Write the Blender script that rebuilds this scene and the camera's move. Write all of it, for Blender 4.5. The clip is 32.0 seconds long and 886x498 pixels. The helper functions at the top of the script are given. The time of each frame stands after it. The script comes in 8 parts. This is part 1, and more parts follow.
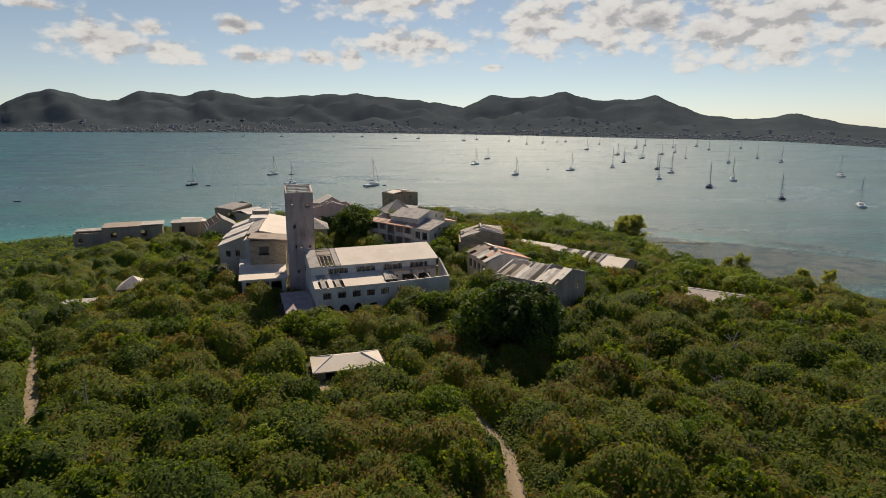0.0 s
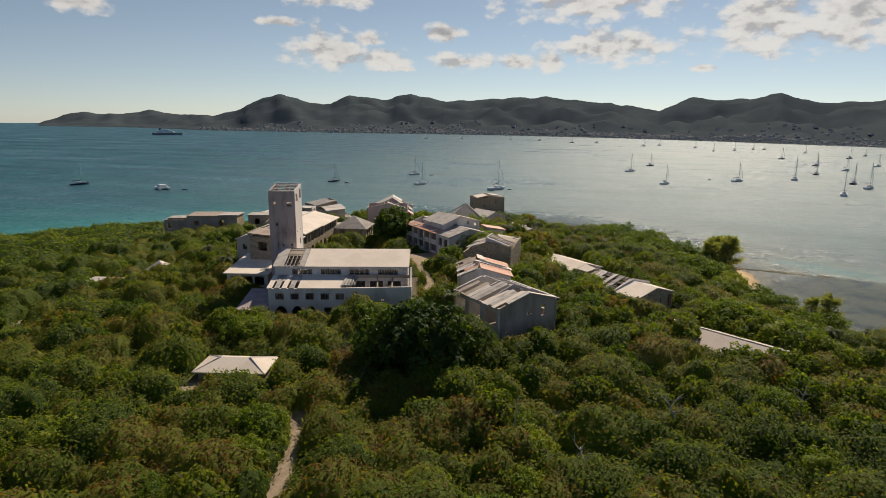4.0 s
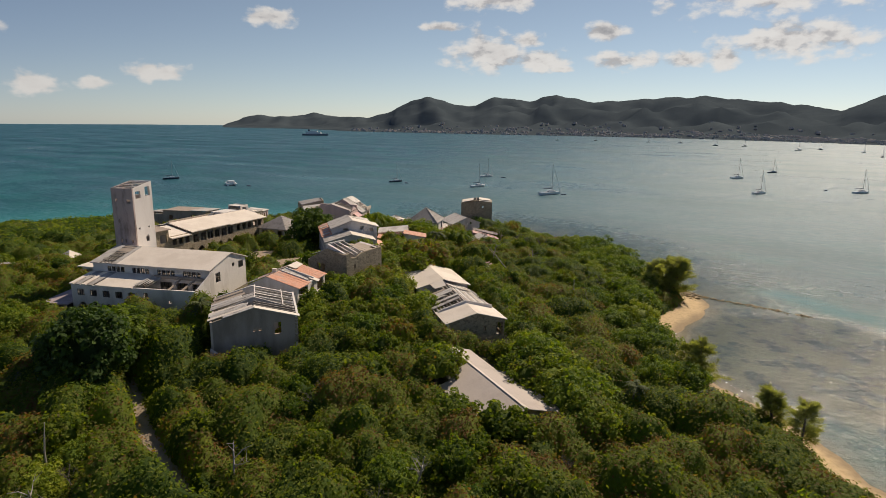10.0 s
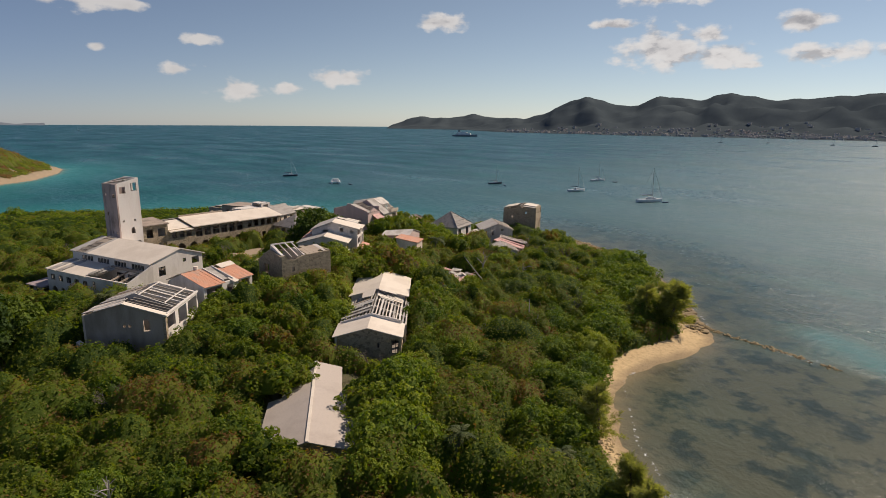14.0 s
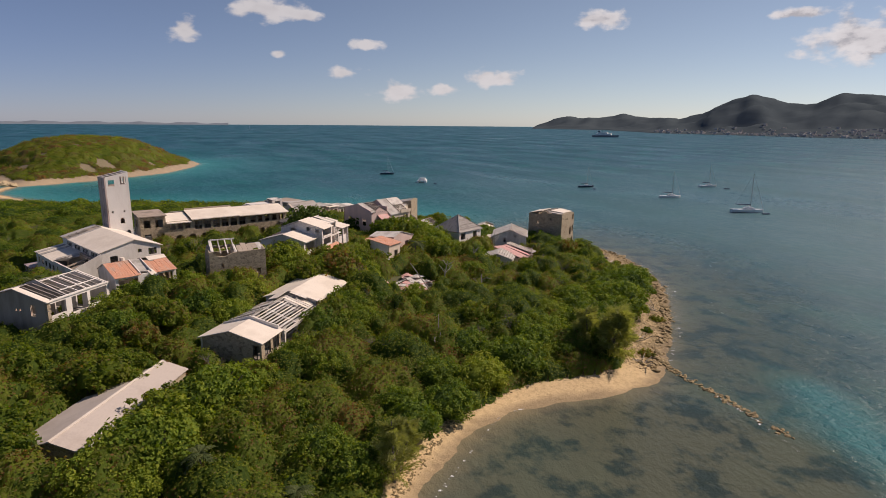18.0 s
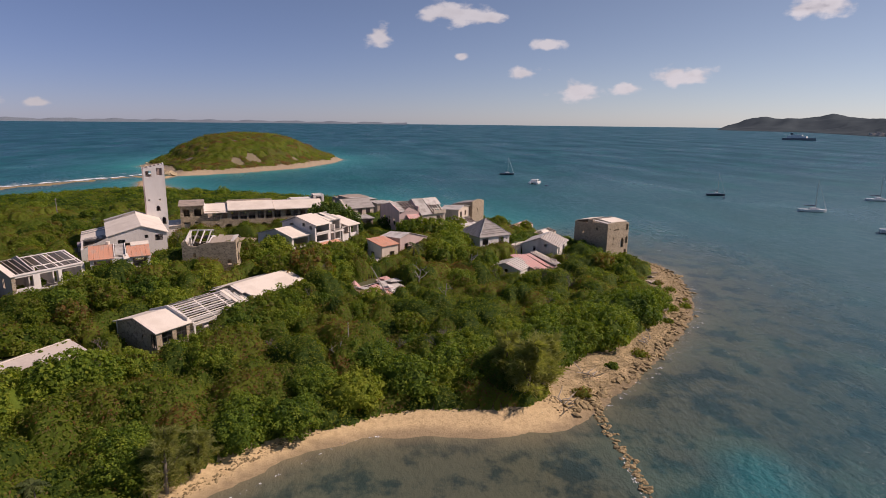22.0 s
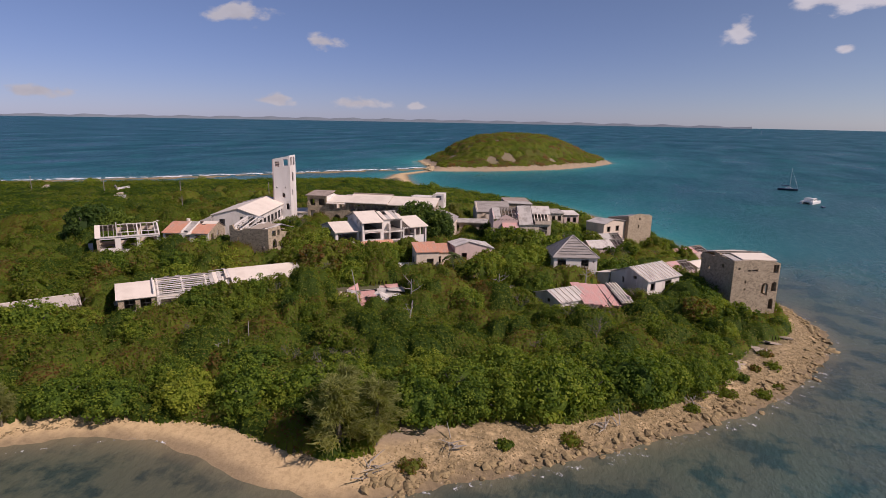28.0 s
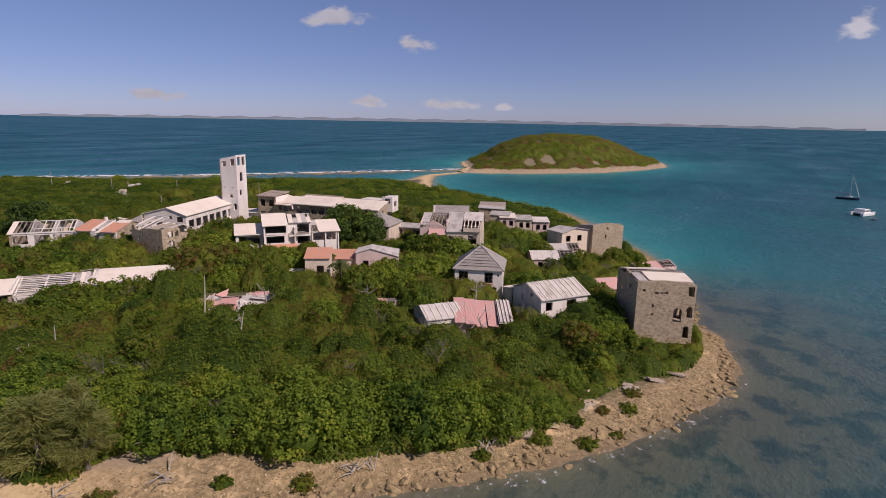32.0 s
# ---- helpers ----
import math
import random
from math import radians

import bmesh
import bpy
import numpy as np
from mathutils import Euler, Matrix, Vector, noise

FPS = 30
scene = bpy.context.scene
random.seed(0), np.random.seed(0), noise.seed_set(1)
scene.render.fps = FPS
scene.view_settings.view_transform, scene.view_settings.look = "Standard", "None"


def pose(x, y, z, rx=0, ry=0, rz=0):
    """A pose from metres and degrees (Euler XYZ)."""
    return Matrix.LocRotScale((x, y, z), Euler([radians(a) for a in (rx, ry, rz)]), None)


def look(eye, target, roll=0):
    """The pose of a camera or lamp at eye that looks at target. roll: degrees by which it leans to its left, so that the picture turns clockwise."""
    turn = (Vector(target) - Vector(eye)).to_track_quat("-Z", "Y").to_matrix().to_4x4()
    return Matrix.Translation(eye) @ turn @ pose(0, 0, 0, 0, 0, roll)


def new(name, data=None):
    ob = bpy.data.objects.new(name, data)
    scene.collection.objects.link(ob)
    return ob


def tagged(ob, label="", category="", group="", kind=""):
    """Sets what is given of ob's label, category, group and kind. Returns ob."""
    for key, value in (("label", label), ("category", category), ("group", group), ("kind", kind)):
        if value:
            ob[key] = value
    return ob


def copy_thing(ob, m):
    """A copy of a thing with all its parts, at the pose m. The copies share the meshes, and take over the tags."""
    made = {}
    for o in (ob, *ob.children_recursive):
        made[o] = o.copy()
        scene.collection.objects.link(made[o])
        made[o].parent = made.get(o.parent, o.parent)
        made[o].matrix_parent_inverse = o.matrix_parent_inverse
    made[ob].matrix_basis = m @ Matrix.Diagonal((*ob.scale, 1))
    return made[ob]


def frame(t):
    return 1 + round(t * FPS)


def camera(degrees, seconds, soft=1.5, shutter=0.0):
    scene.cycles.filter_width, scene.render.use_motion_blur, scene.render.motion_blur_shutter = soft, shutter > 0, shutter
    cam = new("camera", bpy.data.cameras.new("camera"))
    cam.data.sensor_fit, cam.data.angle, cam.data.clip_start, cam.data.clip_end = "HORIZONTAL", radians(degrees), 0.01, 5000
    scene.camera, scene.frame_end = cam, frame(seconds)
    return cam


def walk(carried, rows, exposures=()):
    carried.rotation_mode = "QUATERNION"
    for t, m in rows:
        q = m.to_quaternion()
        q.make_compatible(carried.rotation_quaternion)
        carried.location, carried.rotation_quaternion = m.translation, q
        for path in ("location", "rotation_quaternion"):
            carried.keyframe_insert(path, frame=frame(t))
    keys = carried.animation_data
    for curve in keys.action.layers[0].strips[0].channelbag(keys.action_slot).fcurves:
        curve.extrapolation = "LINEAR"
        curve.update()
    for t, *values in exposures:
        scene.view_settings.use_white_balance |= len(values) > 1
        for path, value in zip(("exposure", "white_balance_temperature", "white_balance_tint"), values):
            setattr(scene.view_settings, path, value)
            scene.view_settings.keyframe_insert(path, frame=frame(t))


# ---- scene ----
cam = camera(74.18, 32.0, 0.6)
PATH = [
    (0, (20.82, 19.52, 38.80), (18.43, 117.20, 17.50), 0.21),
    (0.5, (25.90, 20.63, 38.70), (19.21, 118.11, 17.41), 0.37),
    (1, (30.75, 22.12, 38.63), (19.89, 119.23, 17.38), 0.46),
    (1.5, (35.41, 23.88, 38.58), (20.42, 120.46, 17.37), 0.53),
    (2, (39.93, 25.88, 38.53), (20.92, 121.74, 17.33), 0.68),
    (2.5, (44.35, 28.01, 38.51), (21.25, 122.98, 17.36), 0.64),
    (4.5, (61.50, 37.28, 38.53), (25.97, 128.34, 17.46), 0.74),
    (5, (65.79, 39.78, 38.56), (28.35, 130.07, 17.43), 0.79),
    (5.5, (70.05, 42.38, 38.60), (31.92, 132.39, 17.57), 0.76),
    (6, (74.25, 45.11, 38.63), (35.65, 134.94, 17.66), 0.79),
    (6.5, (78.36, 47.99, 38.61), (38.59, 137.29, 17.59), 0.75),
    (7, (82.40, 51.01, 38.56), (41.23, 139.69, 17.56), 0.74),
    (7.5, (86.36, 54.13, 38.52), (43.84, 142.17, 17.51), 0.73),
    (8, (90.27, 57.35, 38.48), (46.19, 144.61, 17.48), 0.71),
    (8.5, (94.12, 60.65, 38.44), (48.23, 146.98, 17.44), 0.69),
    (9, (97.87, 64.02, 38.43), (49.42, 148.96, 17.50), 0.49),
    (9.5, (101.51, 67.47, 38.43), (49.62, 150.33, 17.43), 0.65),
    (10, (105.04, 71.01, 38.45), (49.75, 151.64, 17.44), 0.63),
    (10.5, (108.45, 74.66, 38.47), (49.85, 152.92, 17.46), 0.61),
    (11, (111.75, 78.44, 38.50), (50.05, 154.28, 17.48), 0.59),
    (11.5, (114.92, 82.34, 38.52), (50.39, 155.79, 17.50), 0.57),
    (12, (117.96, 86.36, 38.55), (50.76, 157.37, 17.51), 0.55),
    (12.5, (120.88, 90.51, 38.58), (51.63, 159.51, 17.54), 0.53),
    (13, (123.67, 94.72, 38.59), (52.67, 161.91, 17.54), 0.54),
    (13.5, (126.37, 99.00, 38.60), (53.32, 163.96, 17.53), 0.50),
    (14, (128.95, 103.34, 38.61), (54.09, 166.21, 17.52), 0.49),
    (14.5, (131.38, 107.76, 38.61), (54.73, 168.43, 17.51), 0.48),
    (16.5, (139.53, 126.22, 38.59), (56.45, 177.70, 17.40), 0.47),
    (17, (141.17, 130.99, 38.57), (56.60, 179.94, 17.34), 0.57),
    (17.5, (142.64, 135.80, 38.55), (56.21, 181.37, 17.30), 0.49),
    (18, (143.95, 140.66, 38.52), (55.87, 182.95, 17.25), 0.50),
    (18.5, (145.09, 145.53, 38.48), (55.75, 185.10, 17.19), 0.51),
    (19, (146.06, 150.44, 38.44), (55.61, 187.37, 17.12), 0.53),
    (19.5, (146.87, 155.37, 38.41), (55.44, 189.81, 17.05), 0.55),
    (20, (147.47, 160.29, 38.36), (55.15, 192.24, 16.98), 0.57),
    (20.5, (147.88, 165.21, 38.33), (54.55, 194.05, 16.91), 0.59),
    (21, (148.08, 170.11, 38.29), (53.55, 194.70, 16.84), 0.62),
    (21.5, (148.07, 175.01, 38.23), (52.45, 194.87, 16.76), 0.65),
    (22, (147.86, 179.90, 38.19), (51.39, 195.07, 16.68), 0.68),
    (22.5, (147.44, 184.76, 38.14), (50.37, 195.36, 16.61), 0.71),
    (23, (146.79, 189.62, 38.09), (49.32, 195.54, 16.54), 0.70),
    (23.5, (145.90, 194.44, 38.04), (48.28, 196.03, 16.44), 0.78),
    (24, (144.80, 199.26, 37.99), (47.20, 196.59, 16.38), 0.81),
    (24.5, (143.45, 204.06, 37.95), (46.06, 197.06, 16.39), 0.84),
    (26.5, (135.50, 222.72, 37.79), (41.06, 198.06, 16.06), 0.98),
    (27, (132.87, 227.19, 37.76), (39.83, 197.69, 15.98), 1.01),
    (27.5, (130.01, 231.57, 37.74), (38.54, 197.54, 15.94), 1.03),
    (28, (126.94, 235.85, 37.73), (36.72, 198.68, 15.87), 1.06),
    (28.5, (123.72, 240.00, 37.73), (35.04, 199.24, 15.89), 1.07),
    (29, (120.35, 244.02, 37.73), (33.65, 199.22, 15.87), 1.08),
    (29.5, (116.90, 247.92, 37.73), (31.71, 200.34, 15.87), 1.09),
    (30, (113.42, 251.66, 37.75), (28.68, 203.29, 15.86), 1.09),
    (30.5, (110.02, 255.26, 37.78), (25.61, 206.31, 15.86), 1.09),
    (31, (106.83, 258.76, 37.80), (22.65, 209.44, 15.87), 1.07),
    (31.5, (104.08, 262.23, 37.85), (20.11, 212.57, 15.90), 1.05),
    (32, (101.99, 265.78, 37.89), (18.11, 215.94, 15.97), 1.03),
]
walk(cam, [(t, look(eye, target, roll)) for t, eye, target, roll in PATH], [(0, -0.05, 6800, 9), (13, -0.05, 6650, 11), (23, -0.06, 6350, 24), (32, -0.16, 6050, 25)])
import itertools

# ---------------------------------------------------------------- world and sun
SUN_AZ, SUN_EL = 5.0, 43.0          # degrees: azimuth from +y towards +x, height
sun = new("sun", bpy.data.lights.new("sun", "SUN"))
sun.data.energy, sun.data.angle, sun.data.color = 5.0, radians(0.53), (1.0, 0.855, 0.69)
_s = Vector((math.sin(radians(SUN_AZ)) * math.cos(radians(SUN_EL)), math.cos(radians(SUN_AZ)) * math.cos(radians(SUN_EL)), math.sin(radians(SUN_EL))))
sun.matrix_world = look(_s * 300, (0, 0, 0))

world = bpy.data.worlds.new("sky")
scene.world = world
world.use_nodes = True


class Net:
    """Short hand for node trees."""

    def __init__(self, tree):
        self.t = tree
        tree.nodes.clear()

    def n(self, kind, **sets):
        node = self.t.nodes.new(kind)
        for k, v in sets.items():
            if k == "op":
                node.operation = v
            elif k == "blend":
                node.blend_type = v
        return node

    def link(self, a, b):
        self.t.links.new(a, b)

    def put(self, sock, v):
        if isinstance(v, bpy.types.NodeSocket):
            self.t.links.new(v, sock)
        elif isinstance(v, (tuple, list)) and len(v) == 3 and sock.type == "RGBA":
            sock.default_value = (*v, 1)
        else:
            sock.default_value = v

    def math(self, op, a, b=None, c=None, clamp=False):
        node = self.n("ShaderNodeMath", op=op)
        node.use_clamp = clamp
        for s, v in zip(node.inputs, (a, b, c)):
            if v is not None:
                self.put(s, v)
        return node.outputs[0]

    def mix(self, f, a, b, blend="MIX"):
        node = self.t.nodes.new("ShaderNodeMix")
        node.data_type, node.blend_type = "RGBA", blend
        self.put(node.inputs[0], f)
        self.put(node.inputs[6], a)
        self.put(node.inputs[7], b)
        return node.outputs[2]

    def noise(self, vec, scale, detail=4.0, rough=0.55, out=0):
        node = self.t.nodes.new("ShaderNodeTexNoise")
        if vec is not None:
            self.link(vec, node.inputs["Vector"])
        node.inputs["Scale"].default_value = scale
        node.inputs["Detail"].default_value = detail
        node.inputs["Roughness"].default_value = rough
        return node.outputs[out]

    def ramp(self, f, stops, mode="LINEAR"):
        node = self.t.nodes.new("ShaderNodeValToRGB")
        r = node.color_ramp
        r.interpolation = mode
        while len(r.elements) < len(stops):
            r.elements.new(0.5)
        for e, (p, c) in zip(r.elements, stops):
            e.position = p
            e.color = (*c, 1) if isinstance(c, tuple) else (c, c, c, 1)
        self.put(node.inputs[0], f)
        return node.outputs[0]

    def smooth(self, x, a, b):
        node = self.t.nodes.new("ShaderNodeMapRange")
        node.interpolation_type = "SMOOTHSTEP"
        self.put(node.inputs[0], x)
        node.inputs[1].default_value, node.inputs[2].default_value = a, b
        return node.outputs[0]

    def scaled(self, vec, s):
        node = self.t.nodes.new("ShaderNodeMapping")
        self.link(vec, node.inputs[0])
        node.inputs["Scale"].default_value = s
        return node.outputs[0]


# clouds: azimuth, height, half width, half height, in degrees
CLOUDS_SOUTH = [
    (-30.6, 6.5, 4.2, 1.7), (-25.8, 5.8, 4.0, 1.0), (-27.0, 7.5, 1.7, 0.8), (-19.7, 8.1, 2.3, 0.7), (-17.8, 5.6, 2.4, 0.9), (-12.8, 5.6, 1.9, 0.8), (-9.8, 5.7, 1.7, 0.9),
    (-4.6, 6.9, 6.6, 1.6), (-6.4, 10.7, 8.0, 1.7), (7.5, 8.6, 4.8, 2.8), (15.0, 8.8, 8.5, 3.2), (26.0, 7.6, 10.0, 3.4), (33.0, 8.8, 8.0, 3.6), (22.0, 12.5, 15.0, 2.2),
    (3.0, 4.9, 1.3, 0.3), (-30.2, 10.8, 3.9, 0.9), (-49.6, 9.0, 2.0, 0.8), (-34.6, 8.6, 2.0, 0.4), (-23.6, 5.0, 1.2, 0.3),
]
CLOUDS_WEST = [
    (-58.8, 4.0, 1.6, 0.7), (-80.4, 9.5, 3.2, 1.0), (-73.6, 4.3, 1.5, 0.6), (-68.8, 2.7, 2.2, 0.9), (-64.1, 3.0, 1.7, 0.6), (-60.6, 4.0, 1.7, 0.7), (-51.0, 8.9, 2.0, 0.6),
    (-71.4, 6.9, 1.6, 0.6), (-87.2, 7.4, 1.4, 0.8), (-79.5, 5.8, 0.7, 0.4), (-77.1, 9.1, 1.2, 0.5), (-128.6, 1.3, 2.0, 0.5), (-120.4, 1.15, 2.4, 0.5), (-115.2, 1.05, 0.8, 0.4),
    (-123.4, 6.4, 1.6, 0.7), (-131.1, 8.6, 3.0, 0.9), (-147.0, 1.5, 2.5, 0.5),
]


def build_sky():
    w = Net(world.node_tree)
    sky = w.n("ShaderNodeTexSky")
    sky.sky_type, sky.sun_disc = "NISHITA", False
    sky.sun_elevation, sky.sun_rotation = radians(SUN_EL), radians(SUN_AZ)
    sky.air_density, sky.dust_density, sky.ozone_density = 0.9, 0.22, 2.8
    sky.altitude = 900
    co = w.n("ShaderNodeTexCoord").outputs["Generated"]
    sep = w.n("ShaderNodeSeparateXYZ")
    w.link(co, sep.inputs[0])
    x, y, z = sep.outputs
    deg = 180 / math.pi
    az = w.math("MULTIPLY", w.math("ARCTAN2", x, y), deg)
    el = w.math("MULTIPLY", w.math("ARCSINE", z), deg)
    vec = w.n("ShaderNodeCombineXYZ")
    w.link(az, vec.inputs[0])
    w.link(w.math("MULTIPLY", el, 1.7), vec.inputs[1])
    lumps = w.noise(vec.outputs[0], 0.42, 5.0, 0.52)
    above = w.n("ShaderNodeVectorMath", op="ADD")
    w.link(vec.outputs[0], above.inputs[0])
    above.inputs[1].default_value = (-0.35, 1.1, 0)
    over = w.noise(above.outputs[0], 0.42, 5.0, 0.52)
    big = w.noise(vec.outputs[0], 0.11, 3.0, 0.5)
    # puffs as flattened ellipses, billowed by the noise
    field = None
    for a, e, wa, he in CLOUDS_SOUTH + CLOUDS_WEST:
        da = w.math("MULTIPLY", w.math("SUBTRACT", az, a), 1 / wa)
        de = w.math("MULTIPLY", w.math("SUBTRACT", el, e), 1 / he)
        d = w.math("SUBTRACT", 1.0, w.math("SQRT", w.math("MULTIPLY_ADD", da, da, w.math("MULTIPLY", de, de))))
        field = d if field is None else w.math("MAXIMUM", field, d)
    f = w.math("ADD", field, w.math("MULTIPLY", w.math("SUBTRACT", lumps, 0.45), 3.0))
    mask = w.smooth(f, 0.0, 0.7)
    under = w.smooth(w.math("SUBTRACT", over, lumps), -0.10, 0.16)
    thick = w.smooth(w.math("ADD", f, w.math("MULTIPLY", w.math("SUBTRACT", big, 0.5), 2.0)), 0.75, 1.9)
    south = w.math("COSINE", w.math("MULTIPLY", w.math("SUBTRACT", az, SUN_AZ), 1 / deg))
    depth = w.math("MULTIPLY_ADD", w.smooth(south, 0.35, 0.85), 0.40, 0.22)           # the bank under the sun is seen from its shaded side
    bright = w.ramp(w.math("MULTIPLY", w.math("ADD", under, thick), depth), [(0.0, (0.98, 0.955, 0.93)), (0.32, (0.86, 0.83, 0.81)), (0.60, (0.58, 0.565, 0.57)), (1.0, (0.37, 0.365, 0.38))])
    level = w.math("MULTIPLY_ADD", south, 1.9, 8.2)
    lit = w.n("ShaderNodeVectorMath", op="SCALE")
    w.link(bright, lit.inputs[0])
    w.link(level, lit.inputs["Scale"])
    low = w.smooth(el, 16.0, 0.0)
    back = w.smooth(south, 0.75, -0.55)
    haze = w.mix(low, w.mix(back, (1.10, 1.13, 1.11), (0.87, 0.91, 1.02)), w.mix(back, (1.04, 1.07, 1.09), (0.65, 0.70, 0.94)))
    grey = w.n("ShaderNodeRGBToBW")
    w.link(sky.outputs[0], grey.inputs[0])
    milky = w.mix(w.math("MULTIPLY_ADD", back, -0.15, 0.36), sky.outputs[0], grey.outputs[0])
    air = w.mix(1.0, milky, haze, "MULTIPLY")
    col = w.mix(w.math("MULTIPLY", mask, 0.9), air, lit.outputs[0])
    bg = w.n("ShaderNodeBackground")
    bg.inputs["Strength"].default_value = 0.078
    w.link(col, bg.inputs[0])
    out = w.n("ShaderNodeOutputWorld")
    w.link(bg.outputs[0], out.inputs[0])


build_sky()


# ---------------------------------------------------------------- materials
def material(name):
    m = bpy.data.materials.new(name)
    m.use_nodes = True
    w = Net(m.node_tree)
    p = w.n("ShaderNodeBsdfPrincipled")
    o = w.n("ShaderNodeOutputMaterial")
    w.link(p.outputs[0], o.inputs[0])
    return m, w, p


def plaster(name, base, dirt, amount=0.5, rough=0.85, scale=0.35, bump=0.25):
    """Weathered render, paint or concrete: base colour, stains running down, fine grain."""
    m, w, p = material(name)
    co = w.n("ShaderNodeTexCoord").outputs["Object"]
    stains = w.noise(w.scaled(co, (1, 1, 0.35)), scale, 6.0, 0.65)
    grain = w.noise(co, 6.0, 4.0, 0.6)
    info = w.n("ShaderNodeObjectInfo").outputs["Random"]
    f = w.math("MULTIPLY", w.smooth(w.math("MULTIPLY_ADD", info, 0.1, stains), 0.48, 0.74), amount)
    c = w.mix(f, base, dirt)
    c = w.mix(w.math("MULTIPLY", w.smooth(grain, 0.4, 0.75), 0.25), c, tuple(v * 0.55 for v in base))
    w.put(p.inputs["Base Color"], c)
    p.inputs["Roughness"].default_value = rough
    b = w.n("ShaderNodeBump")
    b.inputs["Strength"].default_value = bump
    b.inputs["Distance"].default_value = 0.03
    w.link(grain, b.inputs["Height"])
    w.link(b.outputs[0], p.inputs["Normal"])
    return m


def masonry(name, light, dark, mortar, size=2.3):
    """Rubble stone wall."""
    m, w, p = material(name)
    co = w.n("ShaderNodeTexCoord").outputs["Object"]
    warp = w.n("ShaderNodeVectorMath", op="ADD")
    w.link(w.scaled(co, (1, 1, 1.5)), warp.inputs[0])
    w.link(w.noise(co, 1.5, 2.0, 0.5, 1), warp.inputs[1])
    v = w.n("ShaderNodeTexVoronoi")
    v.inputs["Scale"].default_value = size
    w.link(warp.outputs[0], v.inputs["Vector"])
    e = w.n("ShaderNodeTexVoronoi")
    e.feature = "DISTANCE_TO_EDGE"
    e.inputs["Scale"].default_value = size
    w.link(warp.outputs[0], e.inputs["Vector"])
    sep = w.n("ShaderNodeSeparateColor")
    w.link(v.outputs["Color"], sep.inputs[0])
    c = w.mix(sep.outputs[0], light, dark)
    c = w.mix(w.math("MULTIPLY", w.noise(co, 0.5, 5.0, 0.6), 0.5), c, dark)
    c = w.mix(w.smooth(e.outputs["Distance"], 0.07, 0.02), c, mortar)
    w.put(p.inputs["Base Color"], c)
    p.inputs["Roughness"].default_value = 0.9
    b = w.n("ShaderNodeBump")
    b.inputs["Strength"].default_value = 0.6
    b.inputs["Distance"].default_value = 0.05
    w.link(w.smooth(e.outputs["Distance"], 0.0, 0.12), b.inputs["Height"])
    w.link(b.outputs[0], p.inputs["Normal"])
    return m


def foliage(name, stops, glow=0.35):
    """Leaves: colour by the plant's own tint, which also holds the cores' painted shade, a little light through the
    blade.
    """
    m, w, p = material(name)
    at = w.n("ShaderNodeAttribute")
    at.attribute_name = "tint"
    isl = w.n("ShaderNodeNewGeometry").outputs["Random Per Island"]
    rnd = w.n("ShaderNodeObjectInfo").outputs["Random"]
    pos = w.n("ShaderNodeNewGeometry").outputs["Position"]
    grain = w.noise(pos, 2.6, 5.0, 0.7)
    t = w.math("MULTIPLY_ADD", w.math("SUBTRACT", isl, 0.5), 0.46, at.outputs["Fac"])
    t = w.math("MULTIPLY_ADD", w.math("SUBTRACT", grain, 0.5), 0.5, t)
    t = w.math("MULTIPLY_ADD", w.math("SUBTRACT", rnd, 0.5), 0.5, t, clamp=True)
    c = w.ramp(t, stops)
    w.put(p.inputs["Base Color"], c)
    p.inputs["Roughness"].default_value = 0.6
    p.inputs["Specular IOR Level"].default_value = 0.25
    b = w.n("ShaderNodeBump")
    b.inputs["Strength"].default_value, b.inputs["Distance"].default_value = 1.0, 0.16
    w.link(w.noise(pos, 4.5, 4.0, 0.7), b.inputs["Height"])
    w.link(b.outputs[0], p.inputs["Normal"])
    tr = w.n("ShaderNodeBsdfTranslucent")
    w.put(tr.inputs[0], w.mix(1.0, c, (1.2, 1.25, 0.42), "MULTIPLY"))
    mx = w.n("ShaderNodeMixShader")
    mx.inputs[0].default_value = glow
    w.link(p.outputs[0], mx.inputs[1])
    w.link(tr.outputs[0], mx.inputs[2])
    o = [n for n in w.t.nodes if n.type == "OUTPUT_MATERIAL"][0]
    w.link(mx.outputs[0], o.inputs[0])
    return m


def sheet_metal(name, base, rust, ribs=3.2, axis=0):
    """Ribbed roof sheets, faded and rusting."""
    m, w, p = material(name)
    co = w.n("ShaderNodeTexCoord").outputs["Object"]
    st = w.noise(w.scaled(co, (1.0, 0.25, 1.0) if axis == 0 else (0.25, 1.0, 1.0)), 1.1, 5.0, 0.65)
    c = w.mix(w.math("MULTIPLY", w.smooth(st, 0.45, 0.7), 0.75), base, rust)
    w.put(p.inputs["Base Color"], c)
    p.inputs["Roughness"].default_value = 0.6
    wv = w.n("ShaderNodeTexWave")
    wv.bands_direction = "X" if axis == 0 else "Y"
    wv.inputs["Scale"].default_value = ribs
    w.link(co, wv.inputs["Vector"])
    b = w.n("ShaderNodeBump")
    b.inputs["Strength"].default_value = 0.5
    b.inputs["Distance"].default_value = 0.05
    w.link(wv.outputs[1], b.inputs["Height"])
    w.link(b.outputs[0], p.inputs["Normal"])
    return m


